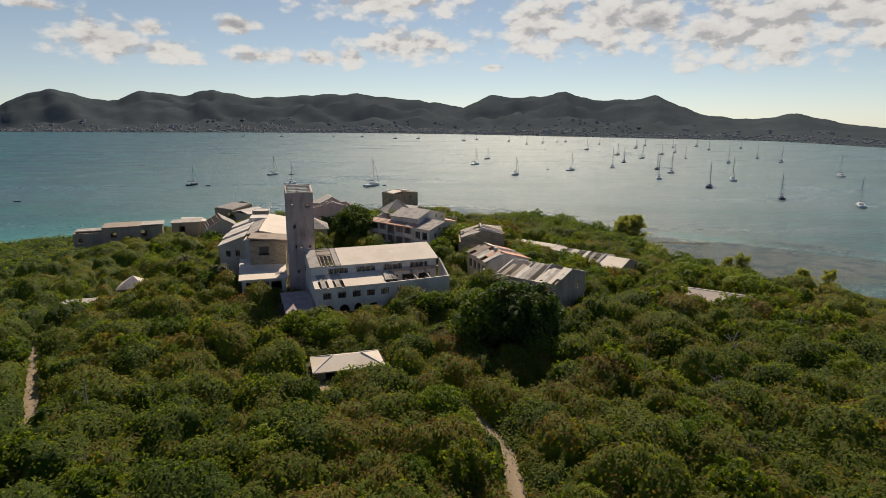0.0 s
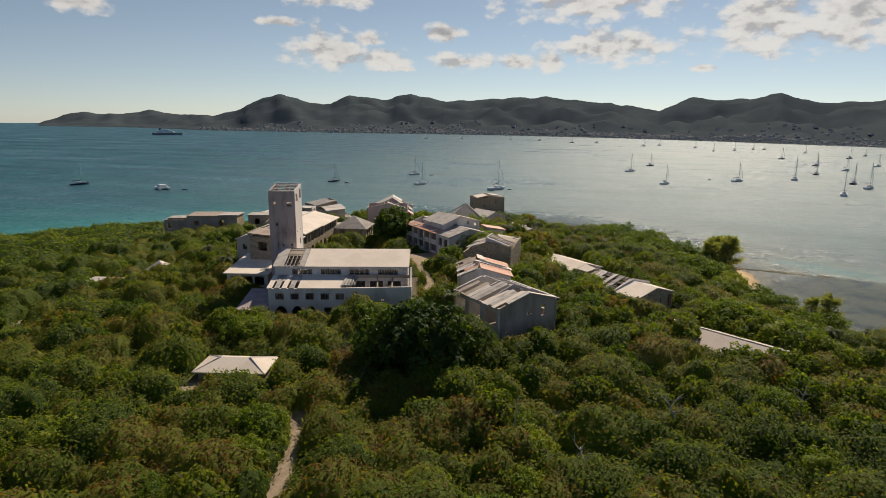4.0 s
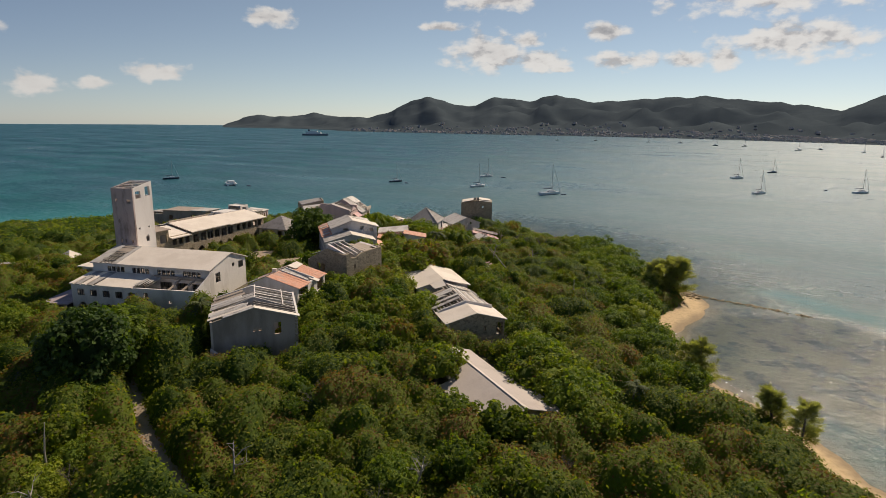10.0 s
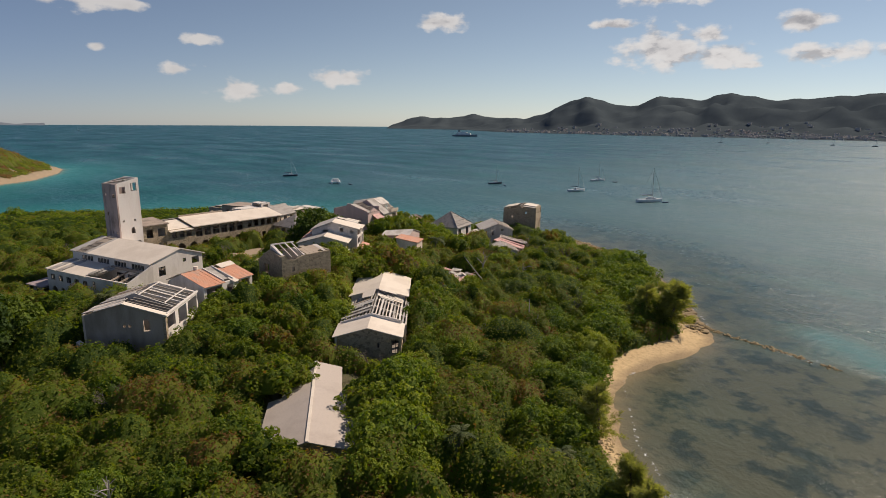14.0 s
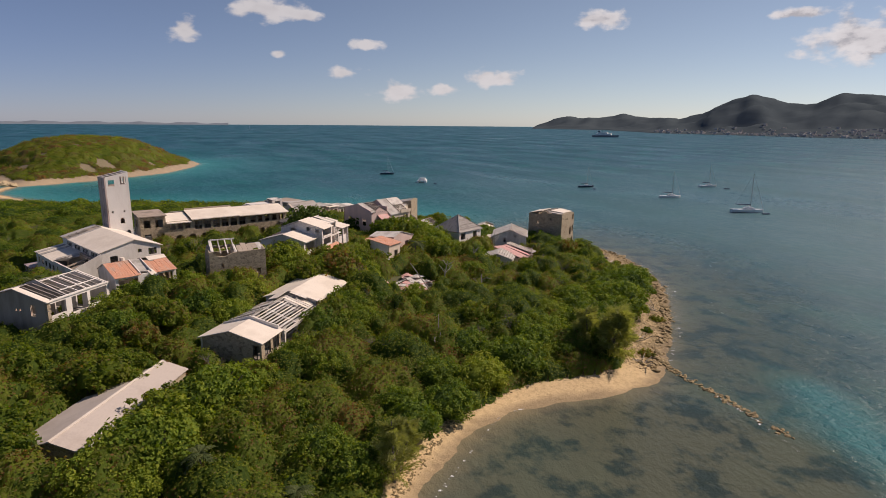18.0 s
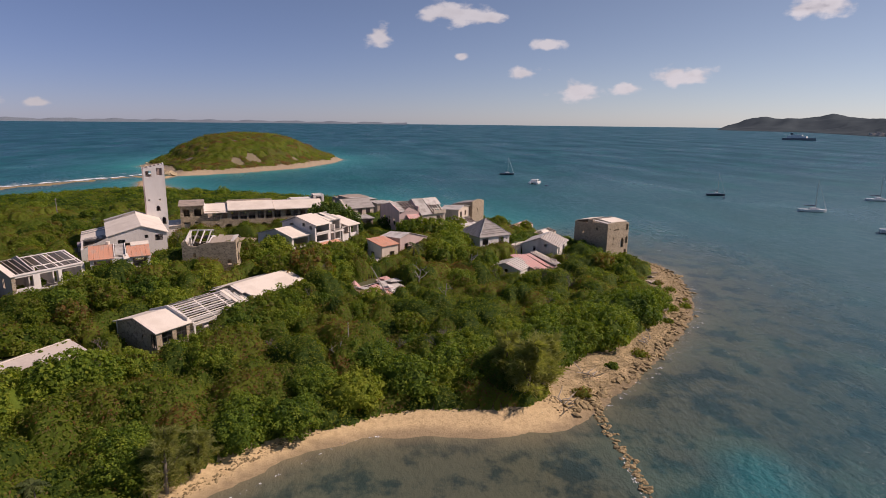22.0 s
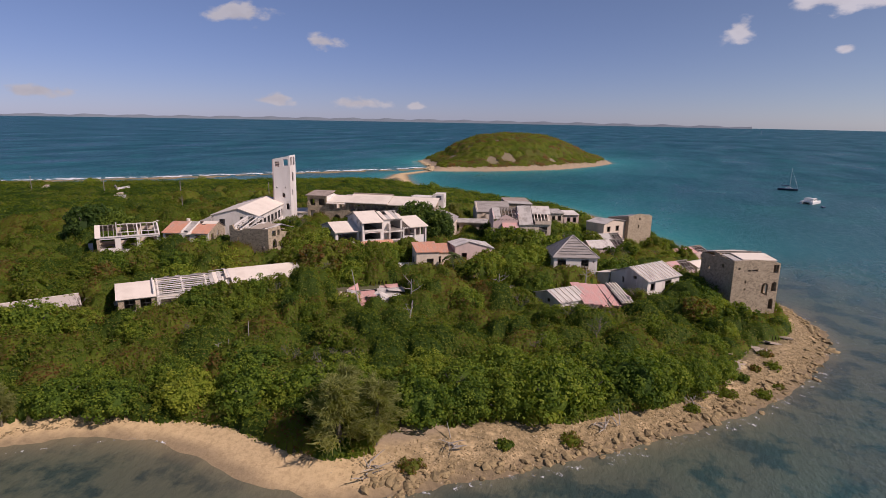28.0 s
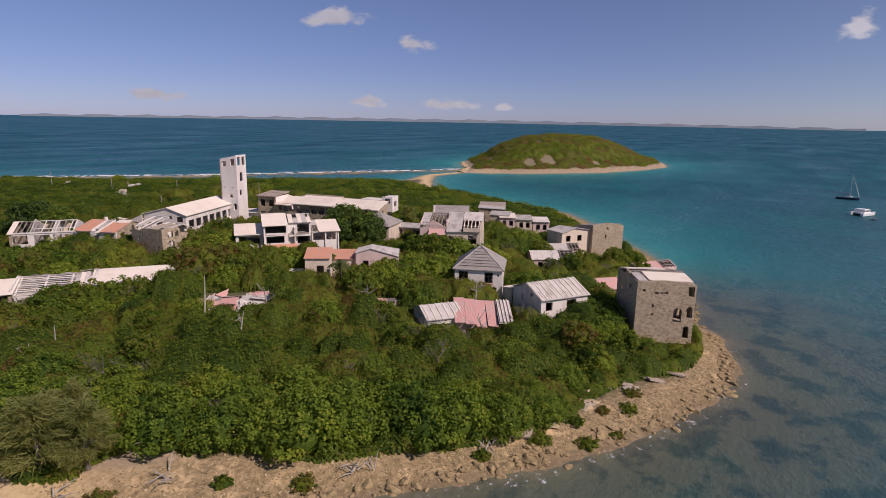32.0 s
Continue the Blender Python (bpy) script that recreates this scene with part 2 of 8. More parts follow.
def plain(name, base, rough=0.6, metal=0.0, vary=0.2, scale=3.0):
    m, w, p = material(name)
    co = w.n("ShaderNodeTexCoord").outputs["Object"]
    g = w.noise(co, scale, 4.0, 0.6)
    w.put(p.inputs["Base Color"], w.mix(w.math("MULTIPLY", g, vary * 2), base, tuple(v * 0.5 for v in base)))
    p.inputs["Roughness"].default_value, p.inputs["Metallic"].default_value = rough, metal
    return m


WHITE = plaster("white_paint", (0.70, 0.655, 0.61), (0.36, 0.31, 0.27), 0.55)
BRIGHT = plaster("white_roof_paint", (0.74, 0.66, 0.57), (0.52, 0.44, 0.36), 0.4, 0.8, 0.25)
DULLROOF = plaster("dull_pink_white_roof", (0.47, 0.41, 0.37), (0.33, 0.28, 0.25), 0.5, 0.85, 0.25)
CREAM = plaster("cream_render", (0.62, 0.52, 0.42), (0.36, 0.29, 0.23), 0.6)
PINK = plaster("faded_pink_render", (0.62, 0.47, 0.43), (0.42, 0.34, 0.31), 0.6)
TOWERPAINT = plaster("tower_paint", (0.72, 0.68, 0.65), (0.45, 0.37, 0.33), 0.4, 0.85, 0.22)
# darker copy of the tower paint: shade in the base colour, plus streaky stains
SHADESTAIN = plaster("shaded_stained_paint", (0.52, 0.41, 0.38), (0.15, 0.115, 0.10), 0.9, 0.85, 0.42)
PORCHPINK = plaster("mauve_porch_roof", (0.40, 0.32, 0.33), (0.22, 0.18, 0.18), 0.6, 0.85, 0.5)
CONCRETE = plaster("raw_concrete", (0.40, 0.33, 0.265), (0.20, 0.165, 0.13), 0.7)
GREYROOF = plaster("weathered_roof", (0.46, 0.43, 0.40), (0.22, 0.20, 0.18), 0.8, 0.9, 0.6)
BROWNROOF = plaster("brown_roof", (0.36, 0.29, 0.24), (0.18, 0.15, 0.13), 0.8, 0.9, 0.6)
TERRACOTTA = sheet_metal("orange_roof", (0.62, 0.30, 0.19), (0.45, 0.33, 0.27), 3.0)
PINKROOF = sheet_metal("pink_roof", (0.58, 0.32, 0.29), (0.45, 0.38, 0.35), 2.4)
RIBROOF = sheet_metal("ribbed_grey_roof", (0.58, 0.54, 0.50), (0.26, 0.21, 0.18), 2.2)
SHINGLE = sheet_metal("shingle_roof", (0.33, 0.30, 0.28), (0.17, 0.15, 0.14), 4.5, 1)
STONE = masonry("rubble_stone", (0.50, 0.405, 0.285), (0.22, 0.175, 0.12), (0.40, 0.33, 0.24))
TIMBER = plain("grey_timber", (0.36, 0.32, 0.28), 0.85, 0, 0.5)
BARK = plain("bark", (0.19, 0.16, 0.13), 0.9, 0, 0.5)
DEADWOOD = plain("bleached_deadwood", (0.42, 0.38, 0.33), 0.9, 0, 0.4)
FRAME = plain("dark_window_frame", (0.05, 0.05, 0.05), 0.5)
FLOOR = plaster("rubble_floor", (0.30, 0.27, 0.24), (0.14, 0.12, 0.10), 0.8)
ROCK = plaster("shore_rock", (0.31, 0.23, 0.115), (0.11, 0.082, 0.043), 0.9, 0.9, 0.8, 0.6)
SLABROCK = plaster("pale_rubble", (0.52, 0.41, 0.25), (0.29, 0.22, 0.13), 0.6, 0.9, 0.8)
HULL = plain("white_gelcoat", (0.75, 0.75, 0.73), 0.25, 0, 0.05)
NAVY = plain("navy_gelcoat", (0.03, 0.04, 0.07), 0.3, 0, 0.1)
ALU = plain("aluminium_spar", (0.55, 0.55, 0.54), 0.4, 0.8, 0.1)
CANVAS = plain("sail_cover_canvas", (0.10, 0.14, 0.22), 0.8, 0, 0.3)
GREENS = [(0.0, (0.062, 0.112, 0.014)), (0.25, (0.126, 0.186, 0.018)), (0.52, (0.215, 0.258, 0.026)), (0.74, (0.190, 0.215, 0.040)), (0.91, (0.215, 0.185, 0.068)), (1.0, (0.24, 0.13, 0.04))]
SCRUB = foliage("scrub_leaves", GREENS, 0.6)
LEAF = foliage("broad_leaves", [(0.0, (0.066, 0.124, 0.014)), (0.5, (0.172, 0.242, 0.022)), (1.0, (0.300, 0.330, 0.034))], 0.45)
NEEDLE = foliage("casuarina_needles", [(0.0, (0.23, 0.25, 0.085)), (1.0, (0.38, 0.38, 0.15))], 0.6)
DARKLEAF = foliage("dark_dense_leaves", [(0.0, (0.030, 0.062, 0.011)), (0.5, (0.060, 0.108, 0.015)), (1.0, (0.14, 0.195, 0.022))], 0.38)
PALMLEAF = foliage("palm_leaves", [(0.0, (0.05, 0.075, 0.02)), (1.0, (0.11, 0.13, 0.04))], 0.3)
TWIGS = plain("bare_twigs", (0.20, 0.17, 0.14), 0.9, 0, 0.4)


# ---------------------------------------------------------------- mesh helpers
def mesh(name, verts, faces, mats, smooth=False):
    me = bpy.data.meshes.new(name)
    me.from_pydata(verts, [], faces)
    for m in mats if isinstance(mats, (list, tuple)) else [mats]:
        me.materials.append(m)
    if smooth:
        me.polygons.foreach_set("use_smooth", [True] * len(me.polygons))
    return me


def part(name, geo, mat, parent, label=""):
    ob = new(name, mesh(name, geo[0], geo[1], mat))
    ob.parent = parent
    if label:
        tagged(ob, label)
    return ob


def thing(name, m, label, category, group="", kind=""):
    ob = new(name)
    ob.matrix_world = m
    ob.empty_display_size = 0.5
    return tagged(ob, label, category, group, kind)


def join(*geos):
    V, F = [], []
    for v, f in geos:
        k = len(V)
        V += list(v)
        F += [tuple(i + k for i in q) for q in f]
    return V, F


def box(x0, y0, z0, x1, y1, z1):
    v = [(x, y, z) for x in (x0, x1) for y in (y0, y1) for z in (z0, z1)]
    return v, [(0, 1, 3, 2), (4, 6, 7, 5), (0, 4, 5, 1), (2, 3, 7, 6), (0, 2, 6, 4), (1, 5, 7, 3)]


def bar(a, b, w, h=None):
    """A beam from a to b of width w and height h."""
    a, b = Vector(a), Vector(b)
    d = (b - a).normalized()
    s = d.cross(Vector((0, 0, 1)))
    s = Vector((1, 0, 0)) if s.length < 1e-4 else s.normalized()
    u = s.cross(d)
    h = h or w
    v = [tuple(p + s * i * w / 2 + u * j * h / 2) for p in (a, b) for i, j in ((-1, -1), (1, -1), (1, 1), (-1, 1))]
    return v, [(3, 2, 1, 0), (4, 5, 6, 7), (0, 1, 5, 4), (1, 2, 6, 5), (2, 3, 7, 6), (3, 0, 4, 7)]


def tube(pts, radii, sides=6):
    V, F = [], []
    pts = [Vector(p) for p in pts]
    for i, (p, r) in enumerate(zip(pts, radii)):
        d = (pts[min(i + 1, len(pts) - 1)] - pts[max(i - 1, 0)]).normalized()
        s = d.cross(Vector((0.3, 1, 0.1))).normalized()
        u = d.cross(s)
        V += [tuple(p + (s * math.cos(k * math.tau / sides) + u * math.sin(k * math.tau / sides)) * r) for k in range(sides)]
    for i in range(len(pts) - 1):
        for k in range(sides):
            a, b = i * sides + k, i * sides + (k + 1) % sides
            F.append((a, b, b + sides, a + sides))
    F.append(tuple(range(sides))[::-1])
    F.append(tuple(range(len(V) - sides, len(V))))
    return V, F


def slab(quad, t):
    """A sheet of thickness t below the four corners given."""
    n = len(quad)
    V = [tuple(p) for p in quad] + [(p[0], p[1], p[2] - t) for p in quad]
    F = [tuple(range(n)), tuple(range(2 * n - 1, n - 1, -1))]
    F += [(i, i + n, (i + 1) % n + n, (i + 1) % n) for i in range(n)]
    return V, F


def arched(u0, u1, z0, z1):
    """An opening with a stepped round head."""
    w, r = u1 - u0, (u1 - u0) * 0.42
    return [(u0, u1, z0, z1 - r), (u0 + w * 0.07, u1 - w * 0.07, z1 - r, z1 - r * 0.55), (u0 + w * 0.18, u1 - w * 0.18, z1 - r * 0.55, z1 - r * 0.2), (u0 + w * 0.32, u1 - w * 0.32, z1 - r * 0.2, z1)]


def wall_geo(p0, p1, z0, top, thick, holes=()):
    """A wall from p0 to p1 (thickness to its left), from z0 up to the outline top [(u, z)...], with openings (u0, u1, z0, z1)."""
    a, b = Vector((*p0, 0)), Vector((*p1, 0))
    L = (b - a).length
    d = (b - a) / L
    nrm = Vector((-d.y, d.x, 0)) * thick
    top = [(0.0, top), (L, top)] if not isinstance(top, (list, tuple)) else top
    tu, tz = [t[0] for t in top], [t[1] for t in top]
    us = sorted({0.0, L, *[min(max(u, 0), L) for u in tu], *[min(max(x, 0), L) for h in holes for x in h[:2]]})
    vs = sorted({z0, *[x for h in holes for x in h[2:4]], max(tz) + 0.01})
    V, F, idx = [], [], {}

    def vert(u, z, side):
        k = (round(u, 4), round(z, 4), side)
        if k not in idx:
            idx[k] = len(V)
            q = a + d * u + nrm * side
            V.append((q.x, q.y, z))
        return idx[k]

    nu, nv = len(us) - 1, len(vs) - 1
    tops = [float(np.interp(u, tu, tz)) for u in us]
    solid = {}
    for i in range(nu):
        um = (us[i] + us[i + 1]) / 2
        for j in range(nv):
            vm = (vs[j] + vs[j + 1]) / 2
            if any(h[0] < um < h[1] and h[2] < vm < h[3] for h in holes):
                continue
            if vs[j] >= tops[i] - 1e-4 and vs[j] >= tops[i + 1] - 1e-4:
                continue
            solid[i, j] = True
    for i, j in solid:
        zl0, zl1 = min(vs[j], tops[i]), min(vs[j + 1], tops[i])
        zr0, zr1 = min(vs[j], tops[i + 1]), min(vs[j + 1], tops[i + 1])
        ring = [(us[i], zl0), (us[i + 1], zr0), (us[i + 1], zr1), (us[i], zl1)]
        keep = [p for k, p in enumerate(ring) if p != ring[k - 1]]
        if len(keep) < 3:
            continue
        F.append(tuple(vert(u, z, 0) for u, z in keep))
        F.append(tuple(vert(u, z, 1) for u, z in reversed(keep)))
        for (di, dj), (p, q) in (((0, -1), (ring[0], ring[1])), ((1, 0), (ring[1], ring[2])), ((0, 1), (ring[2], ring[3])), ((-1, 0), (ring[3], ring[0]))):
            if (i + di, j + dj) not in solid and p != q:
                F.append((vert(*p, 0), vert(*p, 1), vert(*q, 1), vert(*q, 0)))
    return V, F


def frame_geo(p0, p1, hole, inset=0.12, bars=2, t=0.07):
    """A window frame with upright bars set in an opening of the wall from p0 to p1."""
    a, b = Vector((*p0, 0)), Vector((*p1, 0))
    d = (b - a).normalized()
    n = Vector((-d.y, d.x, 0)) * inset
    u0, u1, z0, z1 = hole
    P = lambda u, z: tuple(a + d * u + n + Vector((0, 0, z)))  # noqa: E731
    g = [bar(P(u0, z0 + t / 2), P(u1, z0 + t / 2), t), bar(P(u0, z1 - t / 2), P(u1, z1 - t / 2), t)]
    for k in range(bars + 1):
        u = u0 + t / 2 + (u1 - u0 - t) * k / bars
        g.append(bar(P(u, z0), P(u, z1), t))
    if z1 - z0 > 1.4:
        g.append(bar(P(u0, z0 + (z1 - z0) * 0.62), P(u1, z0 + (z1 - z0) * 0.62), t))
    return join(*g)


FOOT = []          # footprints kept clear of plants: centre, half sizes, yaw


def keep_clear(x, y, yaw, x0, y0, x1, y1, margin=0.35):
    c, s = math.cos(radians(yaw)), math.sin(radians(yaw))
    mx, my = (x0 + x1) / 2, (y0 + y1) / 2
    FOOT.append((x + c * mx - s * my, y + s * mx + c * my, (x1 - x0) / 2 + margin, (y1 - y0) / 2 + margin, c, s))


# ---------------------------------------------------------------- land
SHORE = [(112, 145), (105, 154), (100, 158), (93, 162.5), (87, 170), (83.8, 175), (82.5, 181), (82.2, 187), (83, 192), (84.4, 198), (84.2, 204), (82, 208.5),
         (77, 214.5), (70, 222.5), (61, 232), (54.5, 238.5), (46, 246), (37, 252), (28, 256.5), (18, 260), (10, 262), (1, 261.5), (-9, 258.5), (-14, 254), (-30, 250),
         (-53, 242), (-72, 231), (-87, 219), (-110, 204), (-130, 187), (-138, 166), (-149, 146), (-157, 127), (-162, 107), (-179, 91), (-202, 76)]
SHORE += [(-228, 62), (-262, 66), (-264, 61), (-228, 54), (-192, 64), (-165, 45), (-145, 20), (-128, 0), (-105, -25), (-80, -50), (-65, -80), (-48, -105),
          (-30, -170), (60, -250), (250, -220), (300, -60), (260, 60), (200, 100), (165, 110), (140, 122), (124, 135)]
ISLET = [(-262, 66), (-270, 80), (-287, 104), (-330, 143), (-380, 163), (-424, 172), (-470, 160), (-520, 110), (-500, 50), (-430, 10), (-347, 16), (-290, 52)]


def inside_by(poly, X, Y):
    """Distance to the outline, positive inside."""
    P = np.array(poly, float)
    Q = np.roll(P, -1, 0)
    best = np.full(X.shape, 1e9)
    odd = np.zeros(X.shape, bool)
    for (ax, ay), (bx, by) in zip(P, Q):
        ex, ey = bx - ax, by - ay
        t = np.clip(((X - ax) * ex + (Y - ay) * ey) / (ex * ex + ey * ey), 0, 1)
        best = np.minimum(best, (X - ax - t * ex) ** 2 + (Y - ay - t * ey) ** 2)
        cross = ((ay > Y) != (by > Y)) & (X < (bx - ax) * (Y - ay) / ((by - ay) if by != ay else 1e-9) + ax)
        odd ^= cross
    return np.sqrt(best) * np.where(odd, 1, -1)


def ease(x):
    x = np.clip(x, 0, 1)
    return x * x * (3 - 2 * x)


def waves2(X, Y, s, k):
    """Cheap smooth noise from a few sines, -1 to 1."""
    return (np.sin(X / s + k) * np.cos(Y / s * 1.13 - k * 2) + np.sin((X + Y) / s * 0.71 + 3 * k) + np.sin((X * 0.6 - Y) / s * 1.9 + k * 5) * 0.5) / 2.5


def height(X, Y):
    X, Y = np.asarray(X, float), np.asarray(Y, float)
    d = inside_by(SHORE, X, Y) + 0.9 * waves2(X, Y, 3.1, 0.7) + 0.5 * waves2(X, Y, 1.2, 2.1)
    h = np.where(d < 0, np.maximum(0.10 * d, -2.2), 0.2 * np.minimum(d, 5.5))
    h = h + 3.1 * ease((d - 5.5) / 55) + 4.1 * np.exp(-((X - 11) ** 2 + (Y - 150) ** 2) / (2 * 30.0**2)) * ease(d / 25)
    return h + 0.22 * waves2(X, Y, 4.3, 1.3) * ease(d / 8)


def ground_z(x, y):
    return float(height(np.array([x]), np.array([y]))[0])


def grid_mesh(name, xs, ys, zf, mat, attrs=()):
    X, Y = np.meshgrid(xs, ys)
    Z = zf(X, Y)
    nx, ny = len(xs), len(ys)
    co = np.stack([X, Y, Z], -1).reshape(-1, 3)
    i = (np.arange(ny - 1)[:, None] * nx + np.arange(nx - 1)[None]).ravel()
    quads = np.stack([i, i + 1, i + nx + 1, i + nx], -1)
    me = raw_mesh(name, co, quads)
    me.materials.append(mat)
    me.polygons.foreach_set("use_smooth", np.ones(len(quads), bool))
    for key, f in attrs:
        a = me.attributes.new(key, "FLOAT_COLOR", "POINT")
        v = f(X, Y).reshape(-1, 3)
        a.data.foreach_set("color", np.c_[v, np.ones(len(v))].astype(np.float32).ravel())
    return me


def raw_mesh(name, co, quads):
    me = bpy.data.meshes.new(name)
    n = quads.shape[1]
    me.vertices.add(len(co))
    me.vertices.foreach_set("co", np.asarray(co, np.float32).ravel())
    me.loops.add(quads.size)
    me.loops.foreach_set("vertex_index", quads.astype(np.int32).ravel())
    me.polygons.add(len(quads))
    me.polygons.foreach_set("loop_start", np.arange(0, quads.size, n, dtype=np.int32))
    me.update(calc_edges=True)
    return me


def path_distance(X, Y, pts):
    best = np.full(X.shape, 1e9)
    for (ax, ay), (bx, by) in zip(pts, pts[1:]):
        ex, ey = bx - ax, by - ay
        t = np.clip(((X - ax) * ex + (Y - ay) * ey) / (ex * ex + ey * ey), 0, 1)
        best = np.minimum(best, np.hypot(X - ax - t * ex, Y - ay - t * ey))
    return best


PATHS = [[(27, 60), (26.5, 75), (23, 84), (20, 89)], [(19, 132), (18, 138), (10, 150), (4, 162)],
         [(-28, 80), (-33, 87), (-40, 97), (-47, 107), (-52, 125), (-53, 139)], [(60, 97), (52, 99), (45, 101), (33, 106)]]
CLEARINGS = [(8, 157, 5.5), (-4, 152, 5.0), (-8, 160, 4.0), (-53, 139, 2.0), (3, 89.5, 1.2), (72, 211, 5.0)]


def build_land():
    m, w, p = material("dry_soil_and_sand")
    geo = w.n("ShaderNodeNewGeometry").outputs["Position"]
    at = w.n("ShaderNodeAttribute")
    at.attribute_name = "mix"
    sep = w.n("ShaderNodeSeparateColor")
    w.link(at.outputs["Color"], sep.inputs[0])
    sand, bare, wet = sep.outputs
    big, fine = w.noise(geo, 0.12, 5.0, 0.6), w.noise(geo, 1.6, 5.0, 0.65)
    soil = w.mix(fine, (0.16, 0.125, 0.085), (0.07, 0.065, 0.035))
    soil = w.mix(w.smooth(big, 0.42, 0.62), soil, (0.085, 0.085, 0.035))
    dirt = w.mix(fine, (0.40, 0.31, 0.22), (0.26, 0.20, 0.14))
    beach = w.mix(w.smooth(fine, 0.4, 0.7), (0.58, 0.425, 0.235), (0.44, 0.315, 0.165))
    shingle = w.mix(w.smooth(fine, 0.35, 0.65), (0.36, 0.265, 0.14), (0.19, 0.14, 0.07))
    sx = w.n("ShaderNodeSeparateXYZ")
    w.link(geo, sx.inputs[0])
    along = w.math("ADD", w.math("SUBTRACT", sx.outputs[1], 206.0), w.math("MULTIPLY", w.math("SUBTRACT", 80.0, sx.outputs[0]), 0.35))
    beach = w.mix(w.math("MULTIPLY", w.smooth(along, -3.0, 12.0), w.smooth(w.noise(geo, 0.35, 4.0, 0.6), 0.30, 0.46)), beach, shingle)
    c = w.mix(bare, soil, dirt)
    c = w.mix(sand, c, beach)
    c = w.mix(w.math("MULTIPLY", wet, 0.65), c, (0.16, 0.12, 0.075))
    w.put(p.inputs["Base Color"], c)
    p.inputs["Roughness"].default_value = 0.95
    b = w.n("ShaderNodeBump")
    b.inputs["Strength"].default_value, b.inputs["Distance"].default_value = 0.7, 0.15
    w.link(w.noise(geo, 3.0, 6.0, 0.7), b.inputs["Height"])
    w.link(b.outputs[0], p.inputs["Normal"])

    def cover(X, Y):
        d = inside_by(SHORE, X, Y)
        edge = 6.0 + 2.5 * waves2(X, Y, 6.0, 4.0)
        sand = 1 - ease((d - edge) / 3.0)
        trail = np.minimum.reduce([path_distance(X, Y, q) for q in PATHS])
        bare = 1 - ease((trail - 0.5) / 0.9)
        for x, y, r in CLEARINGS:
            bare = np.maximum(bare, 1 - ease((np.hypot(X - x, Y - y) - r) / 2.0))
        wet = 1 - ease((d - 0.6) / 1.2)
        return np.stack([sand, bare, wet], -1)

    xs = np.r_[np.arange(-270, -90, 6.0), np.arange(-90, 120, 1.3), np.arange(120, 310, 10.0)]
    ys = np.r_[np.arange(-260, 40, 9.0), np.arange(40, 268, 1.3), 272.0]
    tagged(new("ground", grid_mesh("ground", xs, ys, height, m, [("mix", cover)])), "dry sandy headland with scrub, paths and a beach", "ground", kind="structure")

    def islet_z(X, Y):
        d = inside_by(ISLET, X, Y)
        h = np.where(d < 0, np.maximum(0.15 * d, -2), 0.45 * np.minimum(d, 6))
        top = 20.5 * np.exp(-(((X + 395) / 88) ** 2 + ((Y - 88) / 58) ** 2) ** 1.6) * ease(d / 34)
        return h + top + 0.8 * waves2(X, Y, 7, 1.0) * ease(d / 10)

    def islet_cover(X, Y):
        d = inside_by(ISLET, X, Y)
        bare = np.maximum(1 - ease((d - 4) / 5), 0.22 + 0.2 * waves2(X, Y, 9.0, 2.0))
        return np.stack([bare * 0.25, bare, np.zeros_like(d)], -1)

    me = grid_mesh("islet", np.arange(-530, -255, 4.0), np.arange(0, 182, 4.0), islet_z, m, [("mix", islet_cover)])
    tagged(new("islet_ground", me), "low rocky islet with an ochre shore and green scrub", "island", kind="structure")
    return islet_z


islet_z = build_land()


